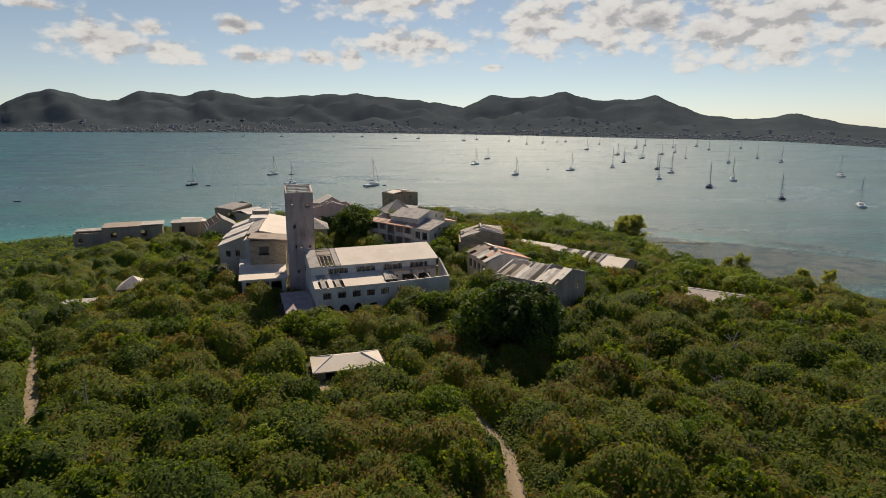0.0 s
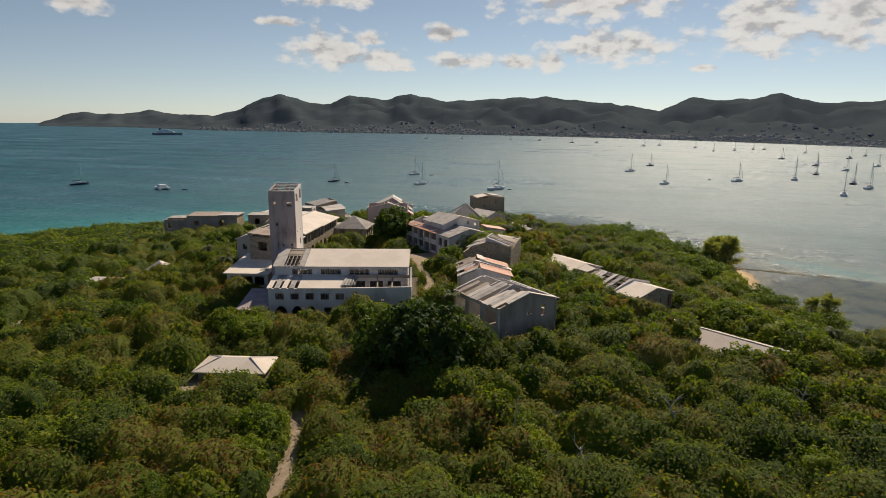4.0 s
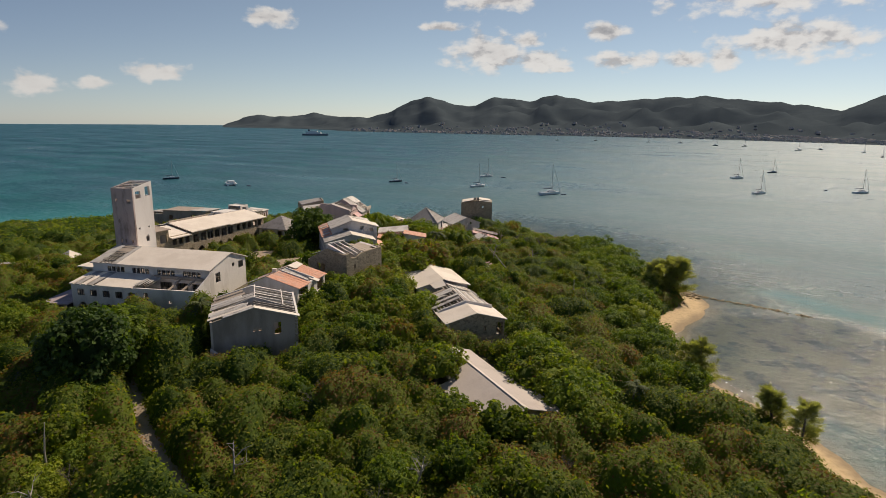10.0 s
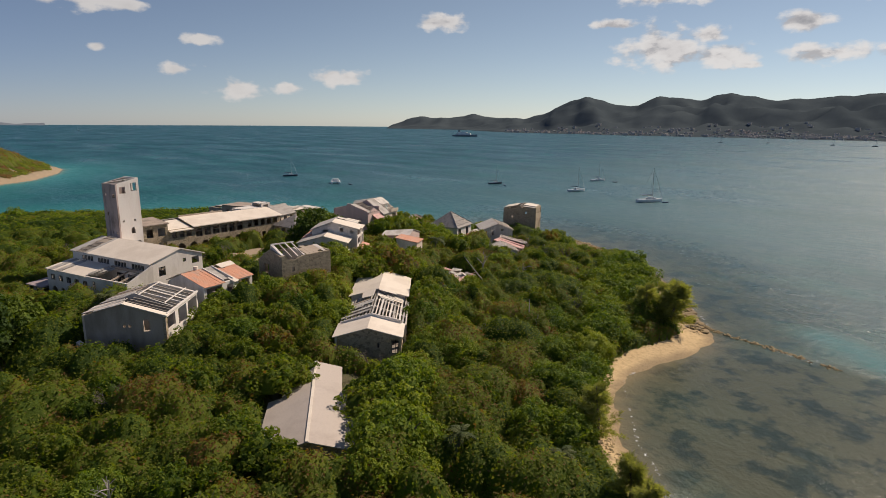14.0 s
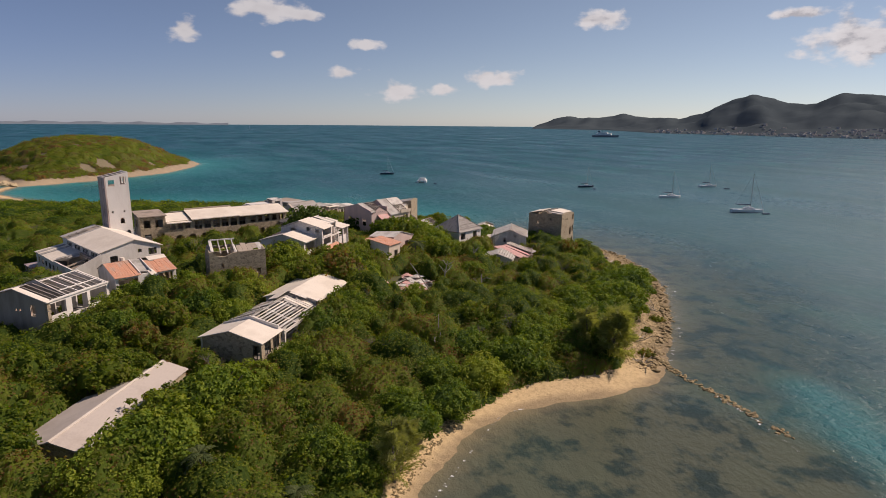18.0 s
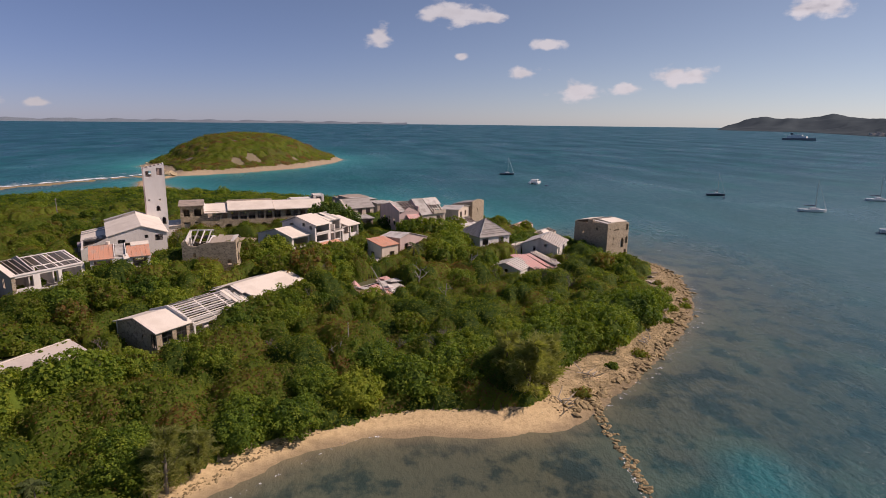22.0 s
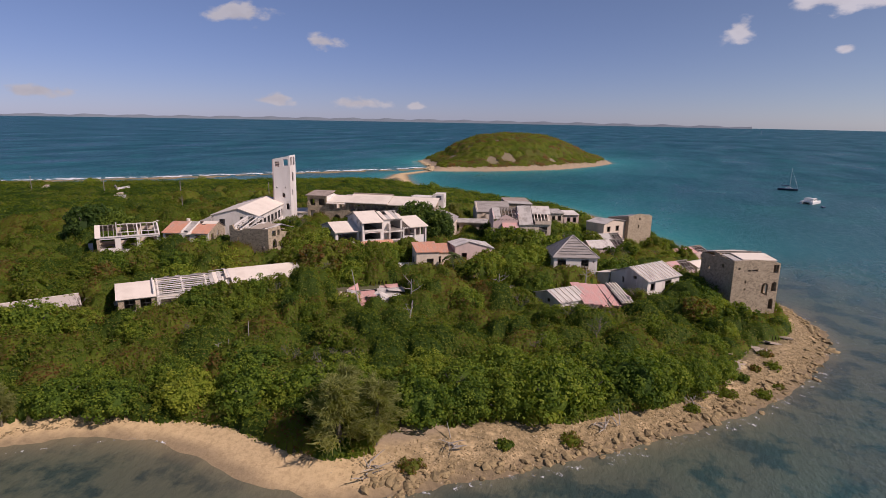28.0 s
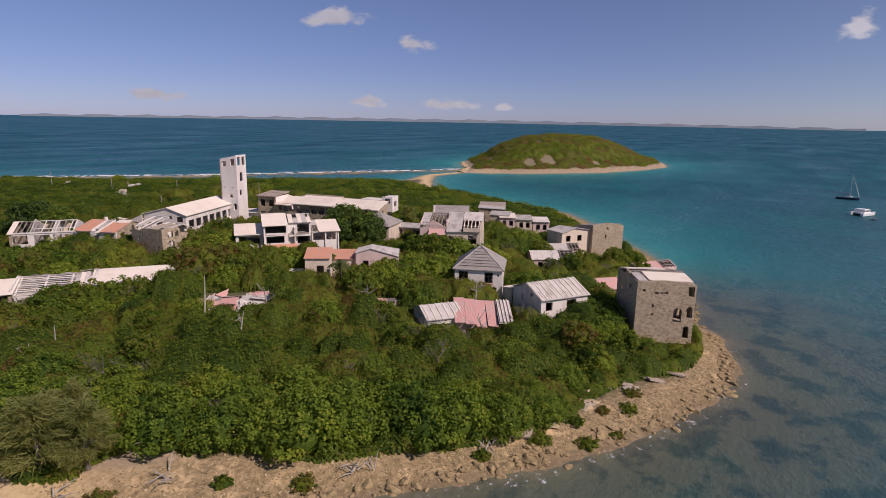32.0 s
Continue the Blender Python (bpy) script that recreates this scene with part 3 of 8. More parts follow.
# ---------------------------------------------------------------- sea
def build_sea():
    m, w, p = material("sea_water")
    pos = w.n("ShaderNodeNewGeometry").outputs["Position"]
    at = w.n("ShaderNodeAttribute")
    at.attribute_name = "bed"
    patch = w.smooth(w.noise(pos, 0.035, 5.0, 0.6), 0.46, 0.62)
    weed = w.smooth(w.noise(pos, 0.16, 6.0, 0.62), 0.47, 0.60)
    sep = w.n("ShaderNodeSeparateColor")
    w.link(at.outputs["Color"], sep.inputs[0])
    turq, flat, near = sep.outputs            # sandy shallows, reef flat, very shallow edge
    deep = w.mix(patch, (0.004, 0.055, 0.086), (0.008, 0.104, 0.118))
    c = w.mix(w.math("MULTIPLY", turq, w.math("MULTIPLY_ADD", patch, -0.35, 1.0)), deep, (0.030, 0.230, 0.235))
    place = w.n("ShaderNodeSeparateXYZ")
    w.link(pos, place.inputs[0])
    bay_sheen = w.math("MULTIPLY", w.smooth(place.outputs[1], 225.0, 330.0), w.smooth(place.outputs[0], -420.0, 0.0))     # broad sky sheen on the bay, painted into the water colour
    c = w.mix(w.math("MULTIPLY", bay_sheen, 0.85), c, (0.046, 0.126, 0.152))
    bed = w.mix(weed, (0.100, 0.096, 0.058), (0.036, 0.041, 0.030))
    c = w.mix(flat, c, bed)
    c = w.mix(near, c, (0.30, 0.235, 0.14))
    w.put(p.inputs["Base Color"], c)
    gust = w.math("MULTIPLY_ADD", w.noise(w.scaled(pos, (0.35, 1.0, 1.0)), 0.02, 4.0, 0.6), 0.5, w.math("MULTIPLY", w.noise(w.scaled(pos, (0.55, 1.0, 1.0)), 0.42, 5.0, 0.75), 0.5))
    rough = w.n("ShaderNodeMapRange")
    w.link(gust, rough.inputs[0])
    for k, v in enumerate((0.40, 0.60, 0.25, 0.58)):
        rough.inputs[k + 1].default_value = v
    w.link(w.math("MULTIPLY", rough.outputs[0], w.math("MULTIPLY_ADD", flat, -0.65, 1.0)), p.inputs["Roughness"])
    p.inputs["IOR"].default_value = 1.33
    w.link(w.math("MULTIPLY_ADD", flat, -0.30, 0.44), p.inputs["Specular IOR Level"])
    chop = w.noise(w.scaled(pos, (0.8, 1.0, 1.0)), 0.8, 5.0, 0.66)
    swell = w.noise(w.scaled(pos, (0.5, 1.0, 1.0)), 0.085, 3.0, 0.5)
    b = w.n("ShaderNodeBump")
    b.inputs["Strength"].default_value, b.inputs["Distance"].default_value = 1.0, 0.75
    calm = w.math("MULTIPLY_ADD", flat, -0.85, 1.0)
    w.link(w.math("MULTIPLY", w.math("MULTIPLY_ADD", swell, 0.8, w.math("MULTIPLY", chop, 0.9)), calm), b.inputs["Height"])
    w.link(b.outputs[0], p.inputs["Normal"])

    def bed_mix(X, Y):
        d = -inside_by(SHORE, X, Y)
        d2 = -inside_by(ISLET, X, Y)
        dm = np.minimum(d, d2)
        side = ease((-X - 0.3 * (Y - 200) - 5) / 60)                    # sandy bottom on the far side of the headland
        turq = np.exp(-np.maximum(dm, 0) / 30) * side * 0.95 + 0.17 * np.exp(-np.maximum(dm, 0) / 150)
        bar_ = np.exp(-((path_distance(X, Y, [(95, 225), (115, 212), (135, 196), (150, 185), (175, 178)]) + 1.5 * waves2(X, Y, 5, 1)) / 4.0) ** 2)
        turq = np.clip(turq + 0.22 * bar_, 0, 1)
        bay = 1 - ease((np.hypot((X - 112) / 1.15, (Y - 186)) - 22) / 16)
        rim = np.exp(-(np.maximum(d, 0) / 34) ** 1.8) * (1 - side) * np.where(Y < 160, 0.6, 1.0)
        lagoon = 0.35 * (1 - ease((path_distance(X, Y, [(-66, -96), (-122, -45), (-208, 15), (-275, 45)]) - 8) / 14))
        flat = np.clip(np.maximum.reduce([bay * 0.85, rim * 0.78, lagoon]) - 0.5 * bar_, 0, 1)
        sandy = np.exp(-np.hypot(X - 88, Y - 178) / 14)
        near = np.exp(-np.maximum(dm, 0) / 1.8) * (0.35 + 0.5 * side + 0.5 * sandy)
        return np.stack([turq, flat, np.clip(near, 0, 1)], -1)

    far = np.array([-4850, -3800, -2900, -2100, -1500, -1050, -750])
    xs = np.r_[far, np.arange(-560, -170, 12.0), np.arange(-170, 190, 2.5), np.arange(190, 420, 15.0), -far[::-1]]
    ys = np.r_[far + 100, np.arange(-500, -20, 15.0), np.arange(-20, 300, 2.5), np.arange(300, 700, 18.0), -far[::-1] + 100]
    me = grid_mesh("sea", xs, ys, lambda X, Y: 0 * X, m, [("bed", bed_mix)])
    tagged(new("water", me), "wind-rippled Caribbean sea, deep blue shading to turquoise shallows", "sea", kind="structure")


build_sea()


# ---------------------------------------------------------------- far hills
RIDGE_A = [(-54, -0.5), (-52.3, 0.26), (-50.8, 0.5), (-48.4, 0.33), (-46.1, 0.74), (-42.9, 0.34), (-41.7, 0.48), (-40.9, 0.3), (-38.5, 1.0), (-36.5, 2.0), (-35.2, 2.24), (-33.6, 1.95), (-32.2, 1.45), (-30.5, 1.55),
           (-28.7, 2.38), (-25.8, 1.98), (-23.0, 2.5), (-21.5, 2.2), (-19.8, 1.95), (-16.3, 2.1), (-13, 2.25), (-10.2, 2.44), (-6.0, 1.92)]
RIDGE_B = [(-3.8, 1.72), (-1.7, 1.41), (-0.1, 1.21), (1.2, 1.8), (2.4, 2.43), (3.4, 2.15), (4.7, 2.1), (7, 2.2), (9.3, 2.5), (10.6, 2.1), (12.0, 1.82), (14.0, 1.82), (15.5, 1.9), (17.4, 2.2), (19.4, 1.2), (21.8, 0.46), (25.3, 0.16), (28.6, 0.68),
           (30.7, 0.1), (33.8, -0.45), (38, -0.3), (45, 0.3), (60, 0.3)]


def build_hills():
    m, w, p = material("haze_tinted_hills")
    pos = w.n("ShaderNodeNewGeometry").outputs["Position"]
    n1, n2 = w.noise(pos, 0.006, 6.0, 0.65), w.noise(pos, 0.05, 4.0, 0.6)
    # distance haze is mixed into the base colour: blue-grey instead of green
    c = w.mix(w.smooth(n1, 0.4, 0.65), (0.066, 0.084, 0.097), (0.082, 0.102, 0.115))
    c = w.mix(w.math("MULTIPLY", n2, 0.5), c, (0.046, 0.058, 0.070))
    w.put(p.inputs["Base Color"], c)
    p.inputs["Roughness"].default_value = 1.0
    p.inputs["Specular IOR Level"].default_value = 0.0
    az = np.arange(-54, 60.1, 0.25)
    prof = np.interp(az, [q[0] for q in RIDGE_A + RIDGE_B], [q[1] for q in RIDGE_A + RIDGE_B])
    prof = prof + 0.05 * np.sin(az * 2.3) + 0.02 * np.sin(az * 4.1 + 1) + 0.012 * np.sin(az * 9.7)
    coast = np.interp(az, [-54, -47, -42, -30, -10, 0, 8, 15, 26, 35, 60], [3700, 3300, 2500, 2150, 1950, 1750, 1600, 1480, 1400, 1080, 1000])
    crest = np.interp(az, [-54, -44, -38, 0, 15, 30, 60], [4200, 4100, 3500, 3300, 3000, 2500, 2400])
    ks = np.r_[np.linspace(0, 1, 22), 1.1, 1.25]
    A, K = np.meshgrid(np.radians(az), ks)
    R = coast[None] + (crest - coast)[None] * K
    X, Y = 60 + R * np.sin(A), 40 + R * np.cos(A)
    top = 39 + crest * np.tan(np.radians(prof))
    up = np.where(K <= 1, ease(K * 1.05 - 0.05) ** 1.5, 1 - (K - 1) * 2.2)
    spur = 0.9 - 1.5 * np.abs(waves2(X, Y, 150, 0.4)) - 0.9 * np.abs(waves2(X, Y, 62, 1.7)) + waves2(X, Y, 26, 0.9) * 0.22
    Z = 0.5 + top[None] * np.clip(up + spur * 0.30 * np.sin(np.pi * np.clip(K, 0, 1)), 0, 1.0) * 1.0
    Z = np.where(K < 0.02, -2.0, Z + 3.0 * (K > 0.02))
    Z[-1] = -5
    nx, ny = len(az), len(ks)
    i = (np.arange(ny - 1)[:, None] * nx + np.arange(nx - 1)[None]).ravel()
    me = raw_mesh("hills", np.stack([X, Y, Z], -1).reshape(-1, 3), np.stack([i, i + 1, i + nx + 1, i + nx], -1))
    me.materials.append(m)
    me.polygons.foreach_set("use_smooth", np.ones(len(me.polygons), bool))
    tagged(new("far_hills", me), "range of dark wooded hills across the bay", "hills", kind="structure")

    # town along the far shore: small pale houses with roofs
    rng = np.random.default_rng(5)
    V, F, mi = [], [], []
    for k in range(1300):
        a = float(rng.uniform(-42, 37) if k % 3 else rng.normal(-3, 12))
        a = min(max(a, -42), 36)
        q = float(abs(rng.normal(0, 0.10))) + 0.01 if k % 4 else float(rng.uniform(0, 0.35))
        j = (a + 54) / 0.25
        j0 = int(j)
        r = float(coast[j0] + (crest[j0] - coast[j0]) * q)
        col = [float(np.interp(q, ks, Z[:, j0]))]
        x, y, z = 60 + r * math.sin(radians(a)), 40 + r * math.cos(radians(a)), col[0]
        s = float(rng.uniform(3, 6.5)) * r / 2000
        h = float(rng.uniform(2, 5)) * r / 2000
        g = box(x - s, y - s * 0.6, z - 4, x + s, y + s * 0.6, z + h)
        k0 = len(V)
        V += g[0]
        F += [tuple(i + k0 for i in f) for f in g[1]]
    me = mesh("town", V, F, plain("far_town_walls", (0.66, 0.60, 0.55), 0.9, 0, 0.5, 0.02))
    tagged(new("distant_town", me), "pale houses of a town scattered along the far shore", "town", kind="stuff")

    # low land on the horizon
    az = np.arange(-156, -84, 0.3)
    V, F = [], []
    # pale blue base colour carries the haze of the distance
    lowm = plain("haze_tinted_low_land", (0.16, 0.19, 0.23), 1.0, 0, 0.1, 0.003)
    for k, a in enumerate(az):
        h = 12 + 9 * math.sin((a + 156) / 72 * math.pi) + 4 * math.sin(a * 1.7) + 2 * math.sin(a * 4.1)
        for r, z in ((4600, -1), (4640, h), (4780, h)):
            V.append((60 + r * math.sin(radians(a)), 160 + r * math.cos(radians(a)), z))
        if k:
            b = 3 * k
            F += [(b - 3, b, b + 1, b - 2), (b - 2, b + 1, b + 2, b - 1)]
    tagged(new("horizon_land", mesh("horizon_land", V, F, lowm)), "long low island on the horizon, haze put into its colour", "land", kind="structure")


build_hills()


# ---------------------------------------------------------------- buildings
def row(n, u0, u1, w, z0, z1):
    """n equal openings spread from u0 to u1."""
    step = (u1 - u0) / n
    return [(u0 + step * (k + 0.5) - w / 2, u0 + step * (k + 0.5) + w / 2, z0, z1) for k in range(n)]


def arches(n, u0, u1, w, z0, z1):
    return [q for h in row(n, u0, u1, w, z0, z1) for q in arched(*h)]


def ring_walls(b, x0, y0, x1, y1, z0, tops, mat, holes=None, t=0.3, framed=True, label=""):
    """Four walls of a block; tops and holes by side: s (y0), e (x1), n (y1), w (x0), each measured along its own run."""
    holes = holes or {}
    runs = {"s": ((x0, y0), (x1, y0)), "e": ((x1, y0 + t), (x1, y1 - t)), "n": ((x1, y1), (x0, y1)), "w": ((x0, y1 - t), (x0, y0 + t))}
    for k, (p, q) in runs.items():
        top = tops[k] if isinstance(tops, dict) else tops
        if top is None:
            continue
        hs = holes.get(k, ())
        wall = part("wall", wall_geo(p, q, z0, top, t, hs), mat[k] if isinstance(mat, dict) else mat, b, label)
        if framed:
            for h in hs:
                if h[3] - h[2] > 0.5 and h[1] - h[0] > 0.7:
                    part("window_frame", frame_geo(p, q, h, bars=2 if h[1] - h[0] < 2 else 3), FRAME, wall)


def gable_tops(W, ze, zr, ry=None):
    ry = W / 2 if ry is None else ry
    return {"s": ze, "n": ze, "e": [(0, ze), (ry, zr), (W, ze)], "w": [(0, ze), (W - ry, zr), (W, ze)]}


def gable_roof(b, x0, x1, W, ze, zr, mat, over=0.4, t=0.16, ry=None, side="both", end=0.3, y0=0.0):
    ry = W / 2 if ry is None else ry
    s1, s2 = (zr - ze) / ry, (zr - ze) / (W - ry)
    if side in ("both", "s"):
        part("roof", slab([(x0 - end, y0 - over, ze - over * s1 + t), (x1 + end, y0 - over, ze - over * s1 + t), (x1 + end, y0 + ry, zr + t), (x0 - end, y0 + ry, zr + t)], t), mat, b)
    if side in ("both", "n"):
        part("roof", slab([(x1 + end, y0 + W + over, ze - over * s2 + t), (x0 - end, y0 + W + over, ze - over * s2 + t), (x0 - end, y0 + ry, zr + t + 0.003), (x1 + end, y0 + ry, zr + t + 0.003)], t), mat, b)


def rafters(b, x0, x1, W, ze, zr, n, ry=None, y0=0.0, w=0.16, side="both", purlins=3, mat=None):
    """Bare roof timbers."""
    mat = mat or TIMBER
    ry = W / 2 if ry is None else ry
    for k in range(n):
        x = x0 + (x1 - x0) * (k + 0.5) / n
        if side in ("both", "s"):
            part("rafter", bar((x, y0 - 0.2, ze), (x, y0 + ry, zr), w), mat, b)
        if side in ("both", "n"):
            part("rafter", bar((x, y0 + ry, zr), (x, y0 + W + 0.2, ze), w), mat, b)
    part("ridge_beam", bar((x0, y0 + ry, zr + 0.1), (x1, y0 + ry, zr + 0.1), 0.2), mat, b)
    for k in range(purlins):
        f = (k + 0.5) / purlins
        if side in ("both", "s"):
            part("purlin", bar((x0, y0 + ry * f, ze + (zr - ze) * f + 0.12), (x1, y0 + ry * f, ze + (zr - ze) * f + 0.12), 0.12), mat, b)
        if side in ("both", "n"):
            g = y0 + W - (W - ry) * f
            part("purlin", bar((x0, g, ze + (zr - ze) * f + 0.12), (x1, g, ze + (zr - ze) * f + 0.12), 0.12), mat, b)


def hip_roof(b, L, W, ze, zr, mats, over=0.4, t=0.14):
    a = min(L, W) / 2
    z = ze - over * (zr - ze) / a + t
    c = [(-over, -over, z), (L + over, -over, z), (L + over, W + over, z), (-over, W + over, z)]
    if L >= W:
        r0, r1 = (a, W / 2, zr + t), (L - a + 1e-3, W / 2, zr + t)
        faces = [[c[0], c[1], r1, r0], [c[1], c[2], r1], [c[2], c[3], r0, r1], [c[3], c[0], r0]]
    else:
        r0, r1 = (L / 2, a, zr + t), (L / 2, W - a, zr + t)
        faces = [[c[0], c[1], r0], [c[1], c[2], r1, r0], [c[2], c[3], r1], [c[3], c[0], r0, r1]]
    for k, f in enumerate(faces):
        part("roof", slab(f, t), mats[k % len(mats)], b)


def floors(b, x0, y0, x1, y1, levels, t=0.2, mat=None):
    for z in levels:
        part("floor", box(x0 + 0.31, y0 + 0.31, z - t, x1 - 0.31, y1 - 0.31, z), mat or FLOOR, b)


def parapet(b, pts, z0, z1, mat, t=0.25, name="parapet"):
    for p, q in zip(pts, pts[1:]):
        part(name, wall_geo(p, q, z0, z1, t), mat, b)


def house(name, x, y, yaw, label, category, x0, y0, x1, y1, group=""):
    keep_clear(x, y, yaw, x0, y0, x1, y1)
    return thing(name, pose(x, y, 0, 0, 0, yaw), label, category, group)


def main_hall():
    b = house("main_hall", -5.1, 120.0, 21.7, "long white hotel hall with a gabled roof and roofless terrace wing", "building", -0.3, -5.4, 24.8, 11.6)
    L, W, ze, zr, ry = 23.6, 11.3, 13.3, 15.0, 6.4
    clere = [h for k in range(4) for h in row(4, 3.0 + k * 5.1, 6.6 + k * 5.1, 0.78, 11.8, 12.75)]
    holes = {"s": clere + row(3, 13.2, 22.8, 2.3, 8.5, 10.6),
             "e": [(1.4, 2.8, 10.6, 12.3), (6.6, 7.3, 12.3, 13.0), (8.6, 10.2, 11.6, 12.9)],
             "n": row(7, 0.8, 22.8, 2.2, 9.9, 11.9) + arches(5, 1.5, 20.5, 2.6, 5.2, 8.3), "w": [(2, 3.4, 10.4, 12)]}
    ring_walls(b, 0, 0, L, W, 3.5, gable_tops(W, ze, zr, ry), WHITE, holes)
    gable_roof(b, 5.6, L, W, ze, zr, BRIGHT, ry=ry, side="s")
    gable_roof(b, 0, L, W, ze, zr, BRIGHT, ry=ry, side="n")
    part("roof", slab([(-0.3, -0.4, 13.35), (1.6, -0.4, 13.35), (1.6, 6.4, 15.14), (-0.3, 6.4, 15.14)], 0.14), GREYROOF, b)
    part("roof", slab([(4.3, -0.4, 13.35), (5.2, -0.4, 13.35), (5.2, 6.4, 15.14), (4.3, 6.4, 15.14)], 0.14), GREYROOF, b)
    part("roof", slab([(1.7, 3.6, 14.38), (4.2, 3.6, 14.38), (4.2, 6.4, 15.12), (1.7, 6.4, 15.12)], 0.12), CONCRETE, b)
    rafters(b, 1.6, 4.4, W, ze, zr, 4, ry=ry, side="s", purlins=4)
    floors(b, 0, 0, L, W, (9.2, 4.6))
    # lower wing in front
    H = row(5, 0.6, 13.4, 1.4, 8.7, 9.85) + [h for q in ((1.0, 3.1), (3.9, 5.7), (6.5, 8.0)) for h in arched(q[0], q[1], 5.9, 7.5)] + [(9.4, 10.7, 6.2, 7.3), (14.4, 15.3, 8.6, 10.1), (19.2, 19.7, 8.6, 9.0), (1.2, 3.0, 3.9, 5.0)]
    front = wall_geo((0, -5.2), (24.4, -5.2), 3.0, [(0, 10.6), (12.6, 10.6), (12.61, 10.75), (24.4, 11.0)], 0.3, H)
    wl = part("wall", front, WHITE, b)
    for h in H:
        if h[3] - h[2] > 0.6:
            part("window_frame", frame_geo((0, -5.2), (24.4, -5.2), h, bars=3), FRAME, wl)
    part("wall", wall_geo((24.4, -4.9), (24.4, 0), 3.0, [(0, 11.0), (4.9, 13.2)], 0.3, [(0.8, 1.9, 8.7, 9.9)]), WHITE, b)
    part("wall", wall_geo((0, 0), (0, -4.9), 3.0, [(0, 11.6), (4.9, 10.6)], 0.3, [(1.5, 2.8, 8.7, 9.9)]), WHITE, b)
    part("roof", slab([(5.0, -5.4, 10.78), (12.4, -5.4, 10.78), (12.4, 0, 11.75), (5.0, 0, 11.75)], 0.18), BRIGHT, b, "flat white terrace roof")
    for k in range(4):
        x = 0.1 + 1.25 * k
        part("roof", slab([(x - 0.3, -5.4, 10.78), (x + 0.55, -5.4, 10.78), (x + 0.55, 0, 11.75), (x - 0.3, 0, 11.75)], 0.16), GREYROOF if k % 2 else BRIGHT, b, "broken strip of terrace roof")
    part("roof", slab([(-0.3, -2.6, 11.24), (5.0, -2.6, 11.24), (5.0, 0, 11.7), (-0.3, 0, 11.7)], 0.12), GREYROOF, b)
    for k in range(5):
        part("loose_sheet", slab([(12.3 + k * 0.5, -4.6 + k * 0.3, 11.2 - k * 0.1), (12.7 + k * 0.5, -4.7, 11.1), (13.2 + k * 0.4, -1.0, 11.9 - 0.1 * k), (12.8 + k * 0.4, -0.9, 11.8)], 0.05), GREYROOF, b, "torn roof sheet")
    part("floor", box(0.3, -4.9, 7.9, 24.1, -0.02, 8.1), FLOOR, b)
    part("beam", bar((13, -0.4, 11.6), (24.2, -0.4, 11.6), 0.35, 0.5), CONCRETE, b)
    for x in (12.6, 16.6, 20.4):
        part("column", box(x, -2.9, 8.1, x + 0.3, -2.6, 10.6), CONCRETE, b)
    part("beam", bar((18.6, -4.9, 10.4), (18.2, -0.3, 11.5), 0.25), CONCRETE, b)
    part("beam", bar((21.0, -4.9, 10.4), (21.0, -0.3, 11.5), 0.25), CONCRETE, b)
    # porch at the end
    part("porch_roof", slab([(-5.3, -6.6, 7.3), (-0.1, -6.6, 7.3), (-0.1, 3.4, 8.2), (-5.3, 3.4, 8.2)], 0.25), PORCHPINK, b, "sagging mauve porch roof")
    for x, y in ((-5.0, -6.3), (-0.5, -6.3), (-5.0, 3.0), (-2.8, -6.3)):
        part("post", box(x - 0.15, y - 0.15, 3.5, x + 0.15, y + 0.15, 7.2 + 0.08 * (y + 6)), WHITE, b)
    keep_clear(-5.1, 120.0, 21.7, -5.5, -8.0, 11, 3.5, 0.3)


def west_wing():
    b = house("west_wing", -19.4, 124.3, 19.0, "low wing with a cream flat roof and open verandah", "building", 0, 0, 8, 13.5)
    ring_walls(b, 0, 0, 8, 13.5, 4.5, {"s": 9.5, "e": [(0, 9.5), (13.5, 10.4)], "n": 10.4, "w": [(0, 10.4), (13.5, 9.5)]}, WHITE, {"s": row(3, 0.6, 7.4, 1.9, 7.2, 9.0), "w": row(3, 1, 12, 1.6, 7.2, 8.8)}, framed=False)
    part("roof", slab([(-0.5, -0.7, 9.75), (8.4, -0.7, 9.75), (8.4, 13.8, 10.6), (-0.5, 13.8, 10.6)], 0.2), BRIGHT, b)
    for k in range(4):
        part("loose_sheet", slab([(6.2 + 0.3 * k, 1.2 + 0.4 * k, 10.0), (7.6, 0.9 + 0.5 * k, 10.05), (7.4, 1.3 + 0.5 * k, 10.15), (6.1 + 0.3 * k, 1.5 + 0.4 * k, 10.1)], 0.05), GREYROOF, b, "torn roof sheet")
    floors(b, 0, 0, 8, 13.5, (5.5,))


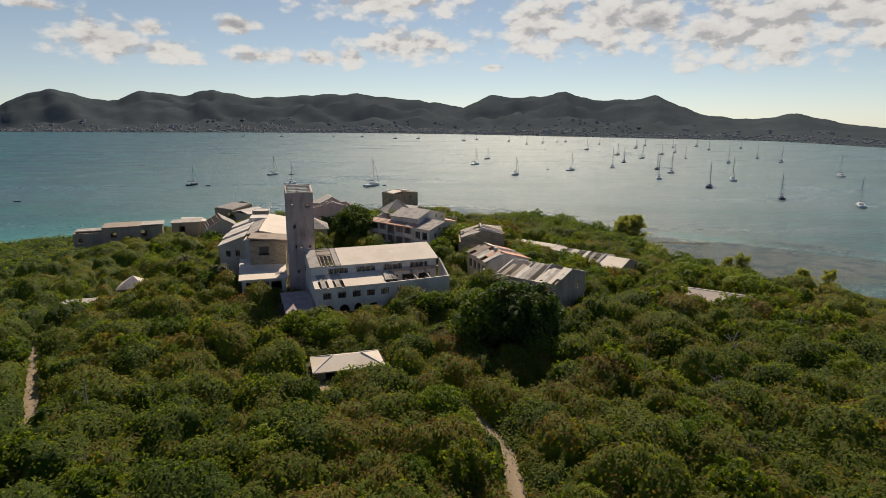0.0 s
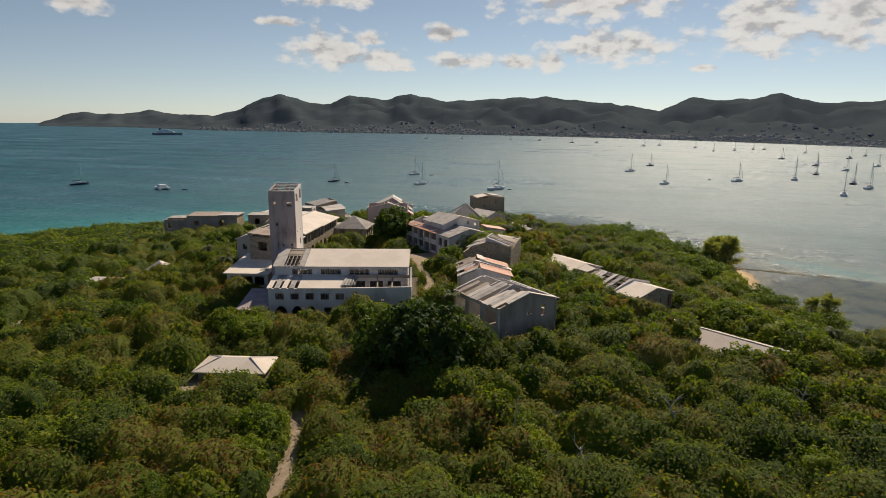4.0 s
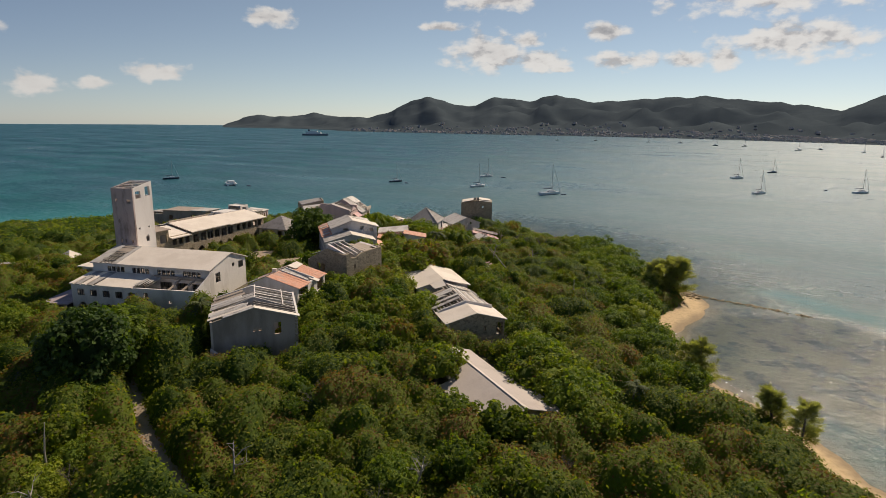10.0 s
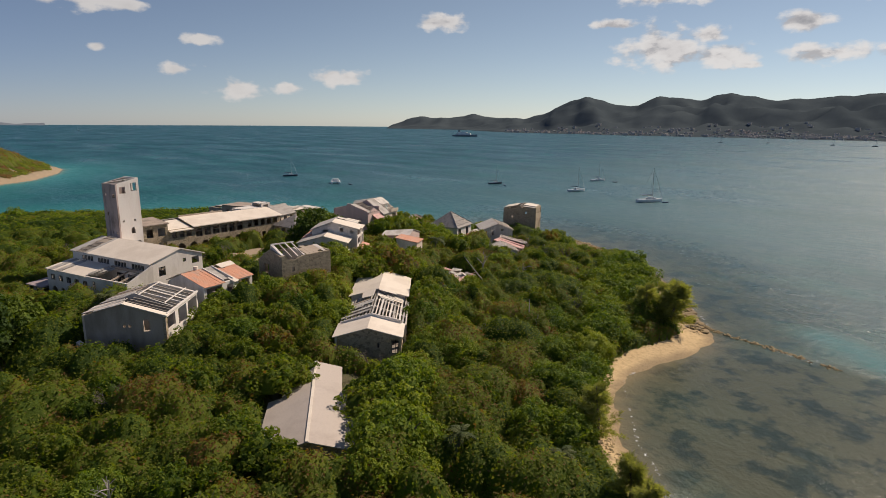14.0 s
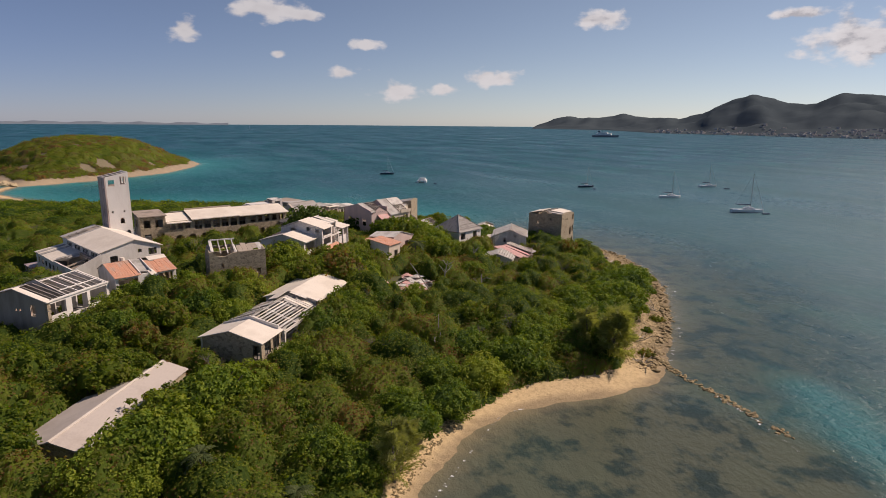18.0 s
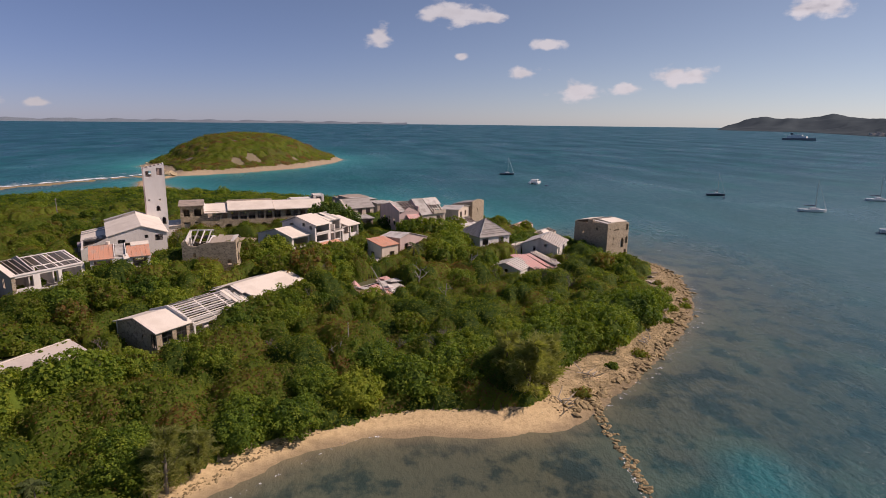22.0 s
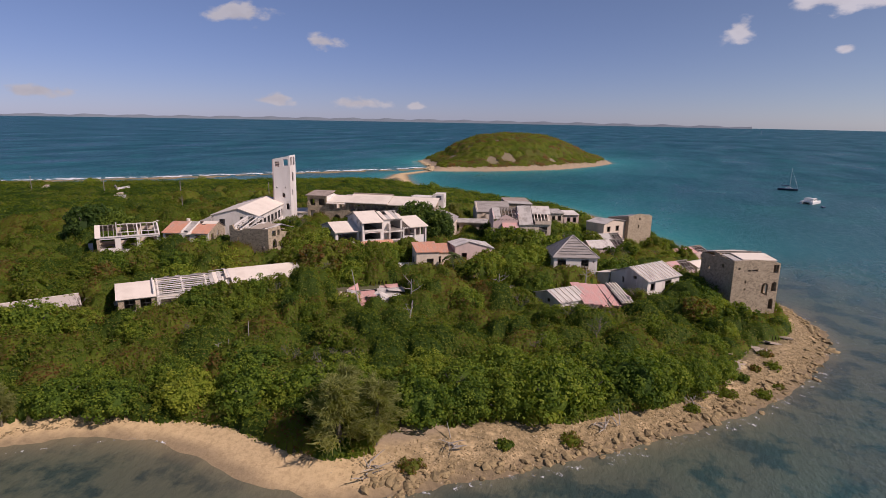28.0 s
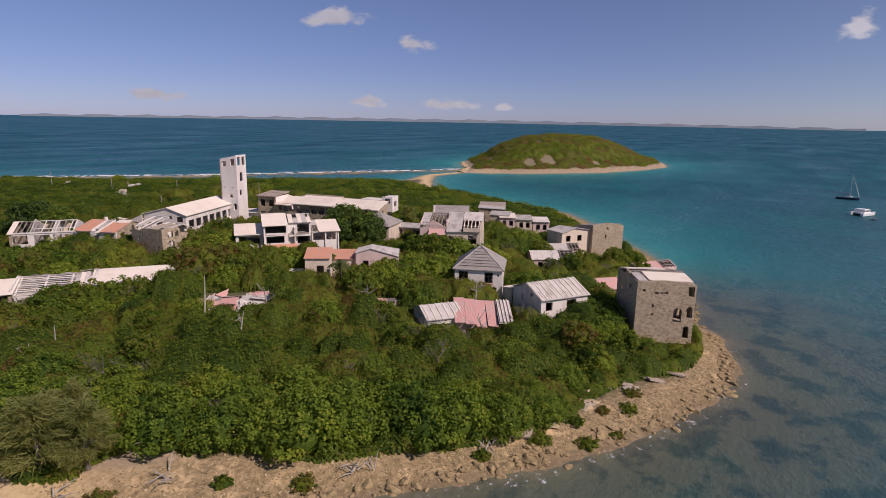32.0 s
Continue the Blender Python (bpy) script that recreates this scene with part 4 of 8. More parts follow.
def bell_tower():
    b = house("tower", -11.2, 127.4, 18.5, "tall square white tower with stained walls and an open belfry", "tower", 0, 0, 5, 5)
    z0 = 6.5
    s = {"s": [(0.9, 1.35, 22.9, 23.6), (3.4, 4.4, 22.7, 23.5), (1.2, 1.6, 18.9, 19.6), (1.3, 1.65, 15.0, 15.7), (2.3, 2.65, 15.0, 15.7), (3.9, 4.3, 15.0, 15.7), (1.6, 2.0, 10.2, 10.8)],
         "e": [(0.45, 1.75, 23.6, 25.0), (2.9, 4.2, 23.9, 25.7), (0.55, 0.95, 17.6, 18.0), (3.0, 3.4, 17.6, 18.0)] + arched(2.2, 3.1, 15.0, 16.3) + arched(3.3, 4.2, 11.6, 13.4),
         "n": [(0.7, 2.2, 23.9, 26.2), (2.9, 4.4, 23.9, 26.2)] + arched(1.6, 3.0, 19.5, 22.0) + arched(1.2, 2.2, 15.6, 17.2), "w": [(1.4, 3.2, 23.6, 25.3), (2, 2.6, 18, 18.8)]}
    # sides away from the sun get the copy with shade painted in
    ring_walls(b, 0, 0, 5, 5, z0, {"s": 25.6, "e": [(0, 25.65), (4.4, 26.6)], "n": 26.7, "w": [(0, 26.6), (4.4, 25.65)]}, {"s": SHADESTAIN, "e": TOWERPAINT, "n": TOWERPAINT, "w": SHADESTAIN}, s, 0.3, False)
    floors(b, 0, 0, 5, 5, (23.0, 14.5), 0.25, CONCRETE)
    for k in range(5):
        y = 0.5 + k * 0.95
        part("roof_slat", bar((0.1, y, 25.55 + 0.2 * y), (4.9, y, 25.55 + 0.2 * y), 0.42, 0.12), GREYROOF, b, "weathered roof board")
    for x in (0.9, 2.5, 4.1):
        part("roof_beam", bar((x, 0.1, 25.45), (x, 4.9, 26.4), 0.18), TIMBER, b)


def arcade():
    b = house("arcade_wing", -14.0, 135.0, 102.7, "long two-storey stone wing with arches, loggia and white roof", "building", 0, 0, 38.5, 10.5)
    # stone pavilion at the end
    ring_walls(b, 0, 0, 5.8, 7, 6.0, 15.1, {"s": STONE, "e": WHITE, "n": STONE, "w": STONE}, {"s": [(0.8, 2.3, 12.3, 14.2), (3.4, 5.2, 12.3, 14.2), (0.8, 2.3, 8.8, 10.8), (3.4, 5.2, 8.8, 10.8)], "w": [(1.5, 3.4, 12.2, 14.0)]}, framed=False)
    part("roof", slab([(-0.4, -0.5, 15.3), (6.0, -0.5, 15.3), (6.0, 7.2, 15.9), (-0.4, 7.2, 15.9)], 0.2), BROWNROOF, b, "flat brown roof")
    floors(b, 0, 0, 5.8, 7, (11.4, 7.2))
    # arcade range
    L0, L1, W = 5.8, 37.4, 9.0
    up = row(3, 0.6, 6.0, 1.2, 11.4, 12.9) + row(6, 6.6, 20.2, 1.75, 10.9, 13.0) + row(5, 21, 31, 1.3, 11.4, 12.9)
    low = arches(7, 1.5, 23.0, 2.1, 6.9, 9.9) + row(4, 23.5, 31, 1.2, 8.0, 9.6)
    w = part("wall", wall_geo((L0, 0), (L1, 0), 5.5, 13.45, 0.4, up + low), STONE, b)
    for h in up[3:9]:
        part("window_frame", frame_geo((L0, 0), (L1, 0), h, bars=2), TIMBER, w)
    part("wall", wall_geo((L1, 0.3), (L1, W), 5.5, [(0, 13.45), (6.4, 15.0), (8.7, 14.2)], 0.4, [(2, 3.4, 11, 12.6)]), STONE, b)
    part("wall", wall_geo((L1, W), (L0, W), 5.5, 14.1, 0.3, row(8, 1, 30, 1.3, 11.2, 12.8)), CREAM, b)
    part("wall", wall_geo((L0 + 0.05, W), (L0 + 0.05, 0.3), 5.5, [(0, 14.2), (2.5, 15.0), (8.7, 13.45)], 0.3), WHITE, b)
    for x0, x1, dz in ((5.9, 11.7, -0.35), (11.8, 24.0, 0.15), (24.1, 37.8, -0.05)):
        part("roof", slab([(x0, -0.7, 13.55 + dz), (x1, -0.7, 13.55 + dz), (x1, 6.4, 15.1 + dz), (x0, 6.4, 15.1 + dz)], 0.2), BRIGHT, b)
    part("roof", slab([(11.8, 6.4, 15.26), (L1, 6.4, 15.05), (L1, W + 0.4, 14.2), (11.8, W + 0.4, 14.3)], 0.15), GREYROOF, b)
    parapet(b, [(12.0, 6.3), (24.0, 6.3)], 15.0, 15.6, CONCRETE)
    floors(b, L0, 0, L1, W, (10.5, 6.4))
    # stepped white roof house at the far end
    ring_walls(b, 29.5, 6.2, 39, 10.4, 12.0, {"s": [(0, 15.2), (6.4, 15.2), (6.41, 16.2), (9.5, 16.2)], "e": 16.2, "n": [(0, 16.2), (3, 16.2), (3.01, 15.2), (9.5, 15.2)], "w": 15.2}, WHITE, {"s": [(1, 5.6, 14.0, 14.8), (7.2, 8.8, 14.4, 15.7)], "e": [(1, 2.6, 13.4, 14.8)]}, 0.25, False)
    part("roof", box(29.6, 6.3, 15.0, 35.8, 10.3, 15.15), WHITE, b)
    part("roof", box(36.1, 6.5, 15.95, 38.7, 10.1, 16.05), WHITE, b)
    # stepped wings behind
    for k in range(4):
        x = 9 + 6.6 * k
        z = 13.2 + 0.4 * (k % 2)
        ring_walls(b, x, W + 0.02, x + 5.6, W + 5.4, 6.0, {"s": None, "e": [(0, z + 1.2), (4.8, z - 0.6)], "n": z - 0.6, "w": [(0, z - 0.6), (4.8, z + 1.2)]}, CREAM if k == 0 else WHITE, {"n": row(2, 0.6, 5, 1.2, z - 3, z - 1.6), "w": row(2, 0.6, 4.4, 0.9, z - 3, z - 1.7)}, framed=False)
        part("roof", slab([(x - 0.15, W, z + 1.5), (x + 5.75, W, z + 1.5), (x + 5.75, W + 5.7, z - 0.6), (x - 0.15, W + 5.7, z - 0.6)], 0.16), WHITE, b, "sloping white shed roof")
    keep_clear(-14.0, 135.0, 102.7, 8, 9, 36, 15)


def ragged_slope(b, x0, x1, ylow, yhigh, zlow, zhigh, n, mats, rng, keep=0.85, lift=0.14):
    """Torn roof sheets side by side from eave to ridge, each ending where it broke."""
    step = (x1 - x0) / n
    for k in range(n):
        if rng.random() > keep:
            continue
        f0, f1 = (0.0 if rng.random() < 0.7 else rng.uniform(0, 0.35)), (1.0 if rng.random() < 0.45 else rng.uniform(0.6, 1.04))
        xa, xb = x0 + step * k + 0.02, x0 + step * (k + 1) - 0.02
        at = lambda f: (ylow + (yhigh - ylow) * f, zlow + (zhigh - zlow) * f + lift + rng.uniform(-0.04, 0.05))
        (ya, za), (yb, zb) = at(f0), at(f1)
        (yc, zc), (yd, zd) = at(min(1.04, f1 + rng.uniform(-0.08, 0.08))), at(f0)
        part("roof", slab([(xa, ya, za), (xb, yd, zd), (xb, yc, zc), (xa, yb, zb)] if yhigh > ylow else [(xb, ya, za), (xa, yd, zd), (xa, yc, zc), (xb, yb, zb)], 0.08), rng.choice(mats), b, "torn sheet of roofing")


def front_row():
    rng = random.Random(17)
    b = house("front_row_house", 44.3, 123.8, 142.0, "grey gabled ruin with torn roof and blind concrete gable", "house", 0, 0, 12, 11.4, "ruined row of gabled houses")
    W, ze, zr = 11.4, 12.0, 13.6
    ring_walls(b, 0, 0, 12, W, 3.0, gable_tops(W, ze, zr), {"s": WHITE, "e": WHITE, "n": CREAM, "w": CONCRETE},
               {"s": [(0.5, 3.3, 9.6, 11.5), (0.6, 3.2, 5.8, 8.0), (4.4, 7.4, 9.0, 11.5), (8.0, 11.4, 9.2, 11.5)], "n": [(0.5, 3.4, 9.4, 11.2), (4.3, 7.4, 9.0, 11.4), (8.4, 11.4, 9.0, 11.4)], "w": [(8.0, 8.9, 9.6, 11.3), (5.2, 5.6, 10.2, 10.6), (5.9, 6.3, 10.2, 10.6)]}, framed=False)
    # stone quoins at the open corner
    for k in range(9):
        part("corner_stone", box(-0.06, -0.06, 8.2 + 0.4 * k, 0.45 + 0.12 * (k % 2), 0.36, 8.56 + 0.4 * k), STONE, b)
    # bay by the gable: sheets on one slope, a pale verge and bare rafters on the other
    ragged_slope(b, -0.25, 3.9, W + 0.35, W / 2, ze - 0.1, zr, 5, (GREYROOF, BRIGHT, GREYROOF, RIBROOF), rng, 0.9)
    part("verge", slab([(-0.3, -0.35, ze + 0.02), (0.75, -0.35, ze + 0.02), (0.75, W / 2, zr + 0.16), (-0.3, W / 2, zr + 0.16)], 0.1), BRIGHT, b, "pale strip of roof left along the gable")
    for k in range(3):
        x = 1.3 + 0.95 * k
        part("rafter", bar((x, -0.1, ze), (x, W / 2, zr), 0.14), TIMBER, b)
    part("eave_beam", bar((0.4, -0.05, ze + 0.02), (11.8, -0.05, ze + 0.02), 0.3, 0.24), WHITE, b)
    part("cross_wall", wall_geo((3.9, 0.3), (3.9, W - 0.3), 8.5, [(0, ze + 0.1), (W / 2 - 0.3, zr + 0.5), (W - 0.6, ze + 0.1)], 0.22, [(1.0, 2.2, 8.8, 11.0)]), GREYROOF, b, "grey cross gable between the bays")
    part("cross_wall", wall_geo((7.9, 0.3), (7.9, W - 0.3), 8.5, [(0, ze), (W / 2 - 0.3, zr), (W - 0.6, ze)], 0.22, [(1.0, 2.2, 8.8, 11.0), (6.6, 8.6, 8.8, 11.2)]), WHITE, b, "white cross gable between the bays")
    # open bays behind
    ragged_slope(b, 4.1, 11.9, W + 0.3, W / 2, ze - 0.1, zr, 8, (GREYROOF, GREYROOF, CONCRETE, RIBROOF), rng, 0.8)
    for k in range(6):
        x = 4.6 + 1.3 * k
        part("rafter", bar((x, -0.1, ze), (x, W / 2, zr), 0.16), WHITE if k % 2 else TIMBER, b)
    for f in (0.3, 0.98):
        part("purlin", bar((4.0, W / 2 * f, ze + (zr - ze) * f + 0.1), (11.8, W / 2 * f, ze + (zr - ze) * f + 0.1), 0.14), WHITE, b)
    floors(b, 0, 0, 12, W, (8.3,))
    part("stair_flank", wall_geo((-1.1, 8.2), (-1.1, 11.4), 3.0, [(0, 6.0), (3.2, 8.8)], 0.9), WHITE, b, "white outside stair flank")
    c = house("front_row_house", 35.0, 132.1, 110.4, "terrace house with orange sheet roofs between white parapets", "house", 0, 0, 10.2, 9.5, "ruined row of gabled houses")
    ring_walls(c, 0.1, 0, 10.1, 9, 4.0, {"s": 12.4, "e": [(0, 12.4), (5.0, 13.9), (8.4, 12.4)], "n": 12.2, "w": [(0, 12.4), (3.4, 13.9), (8.4, 12.4)]}, {"s": WHITE, "e": STONE, "n": CREAM, "w": WHITE},
               {"s": [(0.5, 3.6, 10.6, 12.0), (4.6, 5.8, 9.4, 11.8), (7.0, 9.4, 10.0, 12.0), (0.8, 3.4, 6.5, 8.8)], "n": row(4, 0.5, 9.5, 1.5, 9.6, 11.4), "e": [(1.0, 2.4, 10.2, 12.0), (4.0, 5.2, 10.2, 12.2)]}, framed=False)
    for x0, x1 in ((-0.1, 4.1), (6.2, 10.2)):
        n = 5
        for k in range(n):
            a, e = x0 + (x1 - x0) * k / n, x0 + (x1 - x0) * (k + 1) / n
            d = rng.uniform(-0.03, 0.05)
            hi = 5.3 if x0 < 1 else rng.uniform(3.6, 5.0)
            part("roof", slab([(a + 0.015, -0.45, 12.42 + d), (e - 0.015, -0.45, 12.42 + d), (e - 0.015, hi, 12.42 + 0.27 * (hi + 0.45) + d), (a + 0.015, hi, 12.42 + 0.27 * (hi + 0.45) + d)], 0.07), TERRACOTTA, c, "faded orange roof sheet")
    part("roof", slab([(4.3, 1.2, 12.7), (6.0, 0.6, 12.5), (6.1, 5.3, 14.0), (4.3, 5.3, 14.0)], 0.1), GREYROOF, c, "sagging grey roof panel")
    part("roof", slab([(7.0, 3.9, 13.75), (10.2, 4.2, 13.8), (10.2, 5.4, 14.2), (7.0, 5.4, 14.15)], 0.1), BRIGHT, c, "pale strip along the ridge")
    part("loose_sheet", slab([(5.6, -0.9, 12.2), (6.6, -0.8, 12.3), (6.3, 0.9, 12.9), (5.5, 0.7, 12.7)], 0.06), BRIGHT, c, "torn white roof sheet")
    ragged_slope(c, 0.0, 10.1, 9.4, 5.4, 12.3, 13.95, 7, (BROWNROOF, TERRACOTTA, GREYROOF, RIBROOF), rng, 0.95)
    for x in (4.2, 6.1):
        part("parapet", wall_geo((x, 0.05), (x, 5.2), 11.0, [(0, 12.75), (5.15, 14.15)], 0.16), WHITE, c)
    floors(c, 0.1, 0, 10.1, 9, (9.0,))
    part("water_tank", tube([(3.2, 5.7, 13.7), (3.2, 5.7, 14.5)], [0.42, 0.4], 10), BRIGHT, c, "small white roof tank")


def stone_shell():
    rng = random.Random(29)
    b = house("stone_shell", 31.3, 147.3, 91.0, "roofless two-storey rubble-stone house with arched windows", "ruin", 0, 0, 10, 10)
    up = [h for k in range(3) for h in arched(0.9 + 3.0 * k, 2.3 + 3.0 * k, 10.3, 12.2)]
    dn = [h for k in range(3) for h in arched(0.9 + 3.0 * k, 2.3 + 3.0 * k, 6.8, 9.0)]
    ring_walls(b, 0, 0, 10, 10, 4.0, {"s": [(0, 14.6), (0.8, 14.8), (1.2, 13.9), (2.6, 13.7), (4.2, 14.3), (7.4, 14.5), (10, 14.6)], "e": [(0, 14.7), (3.6, 14.7), (3.9, 13.6), (9.2, 12.4)], "n": [(0, 12.4), (4, 12.9), (10, 12.6)], "w": [(0, 12.8), (4.6, 15.2), (9.2, 14.5)]}, STONE,
               {"s": [(2.0, 2.5, 11.6, 12.4), (8.2, 9.0, 9.6, 11.0)], "e": up + dn + [(0.9, 2.1, 12.8, 14.0), (2.6, 3.4, 12.8, 14.0)], "n": row(3, 0.5, 9, 1.6, 10.0, 11.8), "w": [(2, 4, 10.4, 12.2)]}, 0.4, False)
    part("cross_wall", wall_geo((0.7, 1.0), (0.7, 5.4), 12.6, [(0, 14.7), (2.2, 15.4), (4.4, 16.0)], 0.3, [(0.7, 1.5, 13.0, 14.4), (2.2, 3.2, 13.0, 14.8)]), WHITE, b, "white inner wall with window holes")
    part("cross_wall", wall_geo((5.0, 0.5), (5.0, 9.5), 9.6, [(0, 14.4), (4.5, 15.0), (9.0, 13.8)], 0.25, [(2.4, 4.4, 10.0, 12.4)]), WHITE, b, "white inner gable")
    ragged_slope(b, 5.1, 9.8, 0.2, 5.2, 14.3, 14.9, 5, (GREYROOF, CONCRETE, RIBROOF), rng, 0.9)
    ragged_slope(b, 0.6, 9.6, 9.6, 5.3, 13.4, 14.8, 7, (GREYROOF, CONCRETE), rng, 0.8)
    for k in range(4):
        x = 0.8 + 1.25 * k
        part("rafter", bar((x, 0.2, 14.3), (x, 5.2, 15.9), 0.2), GREYROOF if k % 2 else WHITE, b)
    part("ridge_beam", bar((0.6, 5.2, 16.0), (5.1, 5.2, 16.0), 0.22), WHITE, b)
    floors(b, 0, 0, 10, 10, (9.6, 6.0), 0.2, CONCRETE)
    part("annex_wall", wall_geo((10.1, 6.4), (12.8, 6.4), 4.5, 11.0, 0.35, [(0.6, 1.9, 8.2, 10.0)]), STONE, b)
    part("annex_wall", wall_geo((12.8, 6.4), (12.8, 10), 4.5, 11.2, 0.35, [(0.8, 2.4, 8.2, 10.0)]), STONE, b)


def terrace_block():
    """Three stepped white blocks under shallow gables, open to the sea, with a grid of balconies on the garden side."""
    b = house("terrace_block", 14.1, 158.9, 140.0, "white stepped apartment block with deep balconies", "building", -0.2, -12.2, 21.8, 0.7)
    # low end
    ring_walls(b, 0, -10.4, 5.4, 0, 5.0, {"s": 13.1, "e": None, "n": 12.9, "w": [(0, 12.9), (5.3, 14.35), (9.8, 13.1)]}, WHITE, {"s": [(0.6, 4.9, 10.8, 12.6)], "n": [(0.6, 2.2, 10.4, 12.2), (3.0, 4.6, 10.4, 12.2)], "w": [(1.5, 2.6, 10.9, 12.2), (4.6, 5.4, 12.2, 13.0), (3.6, 4.6, 8.2, 10.0)]}, framed=False)
    part("roof", slab([(-0.3, -10.9, 13.15), (5.55, -10.9, 13.15), (5.55, -5.6, 14.6), (-0.3, -5.6, 14.6)], 0.18), BRIGHT, b)
    part("roof", slab([(-0.3, -5.58, 14.6), (5.55, -5.58, 14.6), (5.55, 0.3, 13.0), (-0.3, 0.3, 13.0)], 0.18), GREYROOF, b)
    # high block
    ring_walls(b, 5.6, -12.0, 10.6, -1.9, 5.0, {"s": 15.1, "e": [(0, 15.1), (5.4, 16.5), (9.5, 14.9)], "n": 14.9, "w": [(0, 14.9), (4.4, 16.5), (9.5, 15.1)]}, WHITE, {"s": [(0.35, 4.6, 13.2, 14.85), (0.5, 4.2, 11.2, 12.7), (0.5, 4.2, 8.4, 10.4)], "w": [(2.2, 3.3, 14.4, 14.95), (6.0, 6.8, 14.5, 15.3), (8.2, 9.0, 14.0, 14.8)]}, 0.25, False)
    part("roof", slab([(5.35, -12.5, 15.15), (10.4, -12.5, 15.15), (10.4, -6.4, 16.75), (5.35, -6.4, 16.75)], 0.18), BRIGHT, b)
    part("roof", slab([(5.35, -6.38, 16.75), (10.8, -6.38, 16.75), (10.8, -1.5, 14.95), (5.35, -1.5, 14.95)], 0.18), GREYROOF, b)
    part("balcony_rail", box(6.0, -12.1, 13.0, 10.3, -12.02, 13.4), WHITE, b)
    # middle block, its roof sheets partly gone
    ring_walls(b, 10.62, -10.8, 15.5, -1.9, 5.0, {"s": 15.3, "e": [(0, 15.3), (4.2, 16.2), (8.3, 14.7)], "n": 14.7, "w": None}, WHITE, {"s": [(2.0, 4.5, 13.0, 14.9), (2.0, 4.6, 10.6, 12.3)]}, 0.25, False)
    for k, (u, keep) in enumerate(((10.85, 1.0), (11.8, 0.55), (12.75, 1.0), (13.7, 1.0), (14.65, 0.6))):
        y1 = -11.2 + 4.8 * keep
        z1 = 15.4 + 1.1 * keep
        part("roof_sheet", slab([(u, -11.2, 15.4), (u + 0.92, -11.2, 15.4), (u + 0.92, y1, z1), (u, y1, z1)], 0.12), GREYROOF if k % 2 else BRIGHT, b)
        part("roof_beam", bar((u, -11.0, 15.28), (u, -6.4, 16.32), 0.14), TIMBER, b)
    part("roof", slab([(10.85, -6.35, 16.5), (15.7, -6.35, 16.5), (15.7, -1.5, 14.8), (10.85, -1.5, 14.8)], 0.16), GREYROOF, b)
    part("wing_wall", box(11.9, -12.0, 5.0, 12.2, -10.82, 14.4), WHITE, b)
    part("balcony_slab", box(10.7, -12.0, 12.5, 15.4, -10.84, 12.75), WHITE, b)
    # far low block
    ring_walls(b, 15.62, -11.2, 21.5, -2.2, 5.0, {"s": None, "e": [(0, 13.3), (6.5, 14.5), (8.4, 13.9)], "n": 13.2, "w": None}, WHITE, {"e": row(2, 0.8, 6, 1.5, 10.8, 12.6)}, 0.25, False)
    for x in (15.75, 18.6, 21.35):
        part("post", box(x - 0.14, -11.2, 5.0, x + 0.14, -10.92, 13.2), WHITE, b)
    part("lintel", box(15.6, -11.24, 12.95, 21.5, -10.96, 13.25), WHITE, b)
    part("front_wall", box(15.9, -10.9, 5.0, 21.2, -10.7, 11.2), WHITE, b)
    # set back under the roof: recess shade put into the wall colour
    part("inner_wall", wall_geo((21.2, -7.0), (15.8, -7.0), 8.0, 13.8, 0.2, [(1.0, 2.2, 10.6, 12.6), (3.2, 4.4, 10.6, 12.6)]), SHADESTAIN, b)
    part("roof", slab([(17.1, -11.6, 13.3), (21.8, -11.6, 13.3), (21.8, -4.6, 14.7), (17.1, -4.6, 14.7)], 0.16), BRIGHT, b)
    part("roof", slab([(15.75, -7.6, 14.05), (17.08, -7.6, 14.05), (17.08, -4.6, 14.7), (15.75, -4.6, 14.7)], 0.16), GREYROOF, b)
    for x in (15.9, 16.5, 17.0):
        part("roof_beam", bar((x, -11.4, 13.22), (x, -7.5, 13.98), 0.12), TIMBER, b)
    # orange porch before the high block
    part("porch_roof", slab([(5.0, -14.6, 10.2), (12.4, -14.6, 10.2), (12.4, -12.25, 11.0), (5.0, -12.25, 11.0)], 0.14), TERRACOTTA, b, "small orange porch roof")
    for x in (5.3, 8.7, 12.1):
        part("post", box(x - 0.12, -14.4, 4.5, x + 0.12, -14.16, 10.1), WHITE, b)
    floors(b, 0, -10.3, 5.3, -0.1, (10.3, 7.2))
    floors(b, 5.8, -11.9, 15.4, -2.1, (13.0, 10.4, 7.4))
    floors(b, 15.7, -10.6, 21.3, -2.3, (10.4, 7.2))
    # balconies on the garden side
    n, x0, x1 = 5, 5.75, 21.2
    step = (x1 - x0) / n
    levels = (5.0, 7.7, 10.4, 13.0)
    for k in range(n + 1):
        x = x0 + k * step
        part("post", box(x - 0.2, -0.3, 3.6, x + 0.2, 0.12, 13.0), WHITE, b)
        # partitions darker than the posts, balcony shade painted in
        part("partition", box(x - 0.1, -1.8, 3.6, x + 0.1, -0.31, 12.7), SHADESTAIN, b)
    for z in levels:
        part("balcony_slab", box(x0 - 0.25, -1.8, z - 0.26, x1 + 0.25, 0.06, z), WHITE, b)
    for k in range(n):
        u0, u1 = x0 + k * step + 0.21, x0 + (k + 1) * step - 0.21
        for i, z in enumerate(levels[:3]):
            holes = [(0.5, 1.5, z + 0.05, z + 2.0)] if (k + i) % 2 else [(0.35, 0.9, z + 0.9, z + 2.0), (1.2, 2.1, z + 0.05, z + 2.05)]
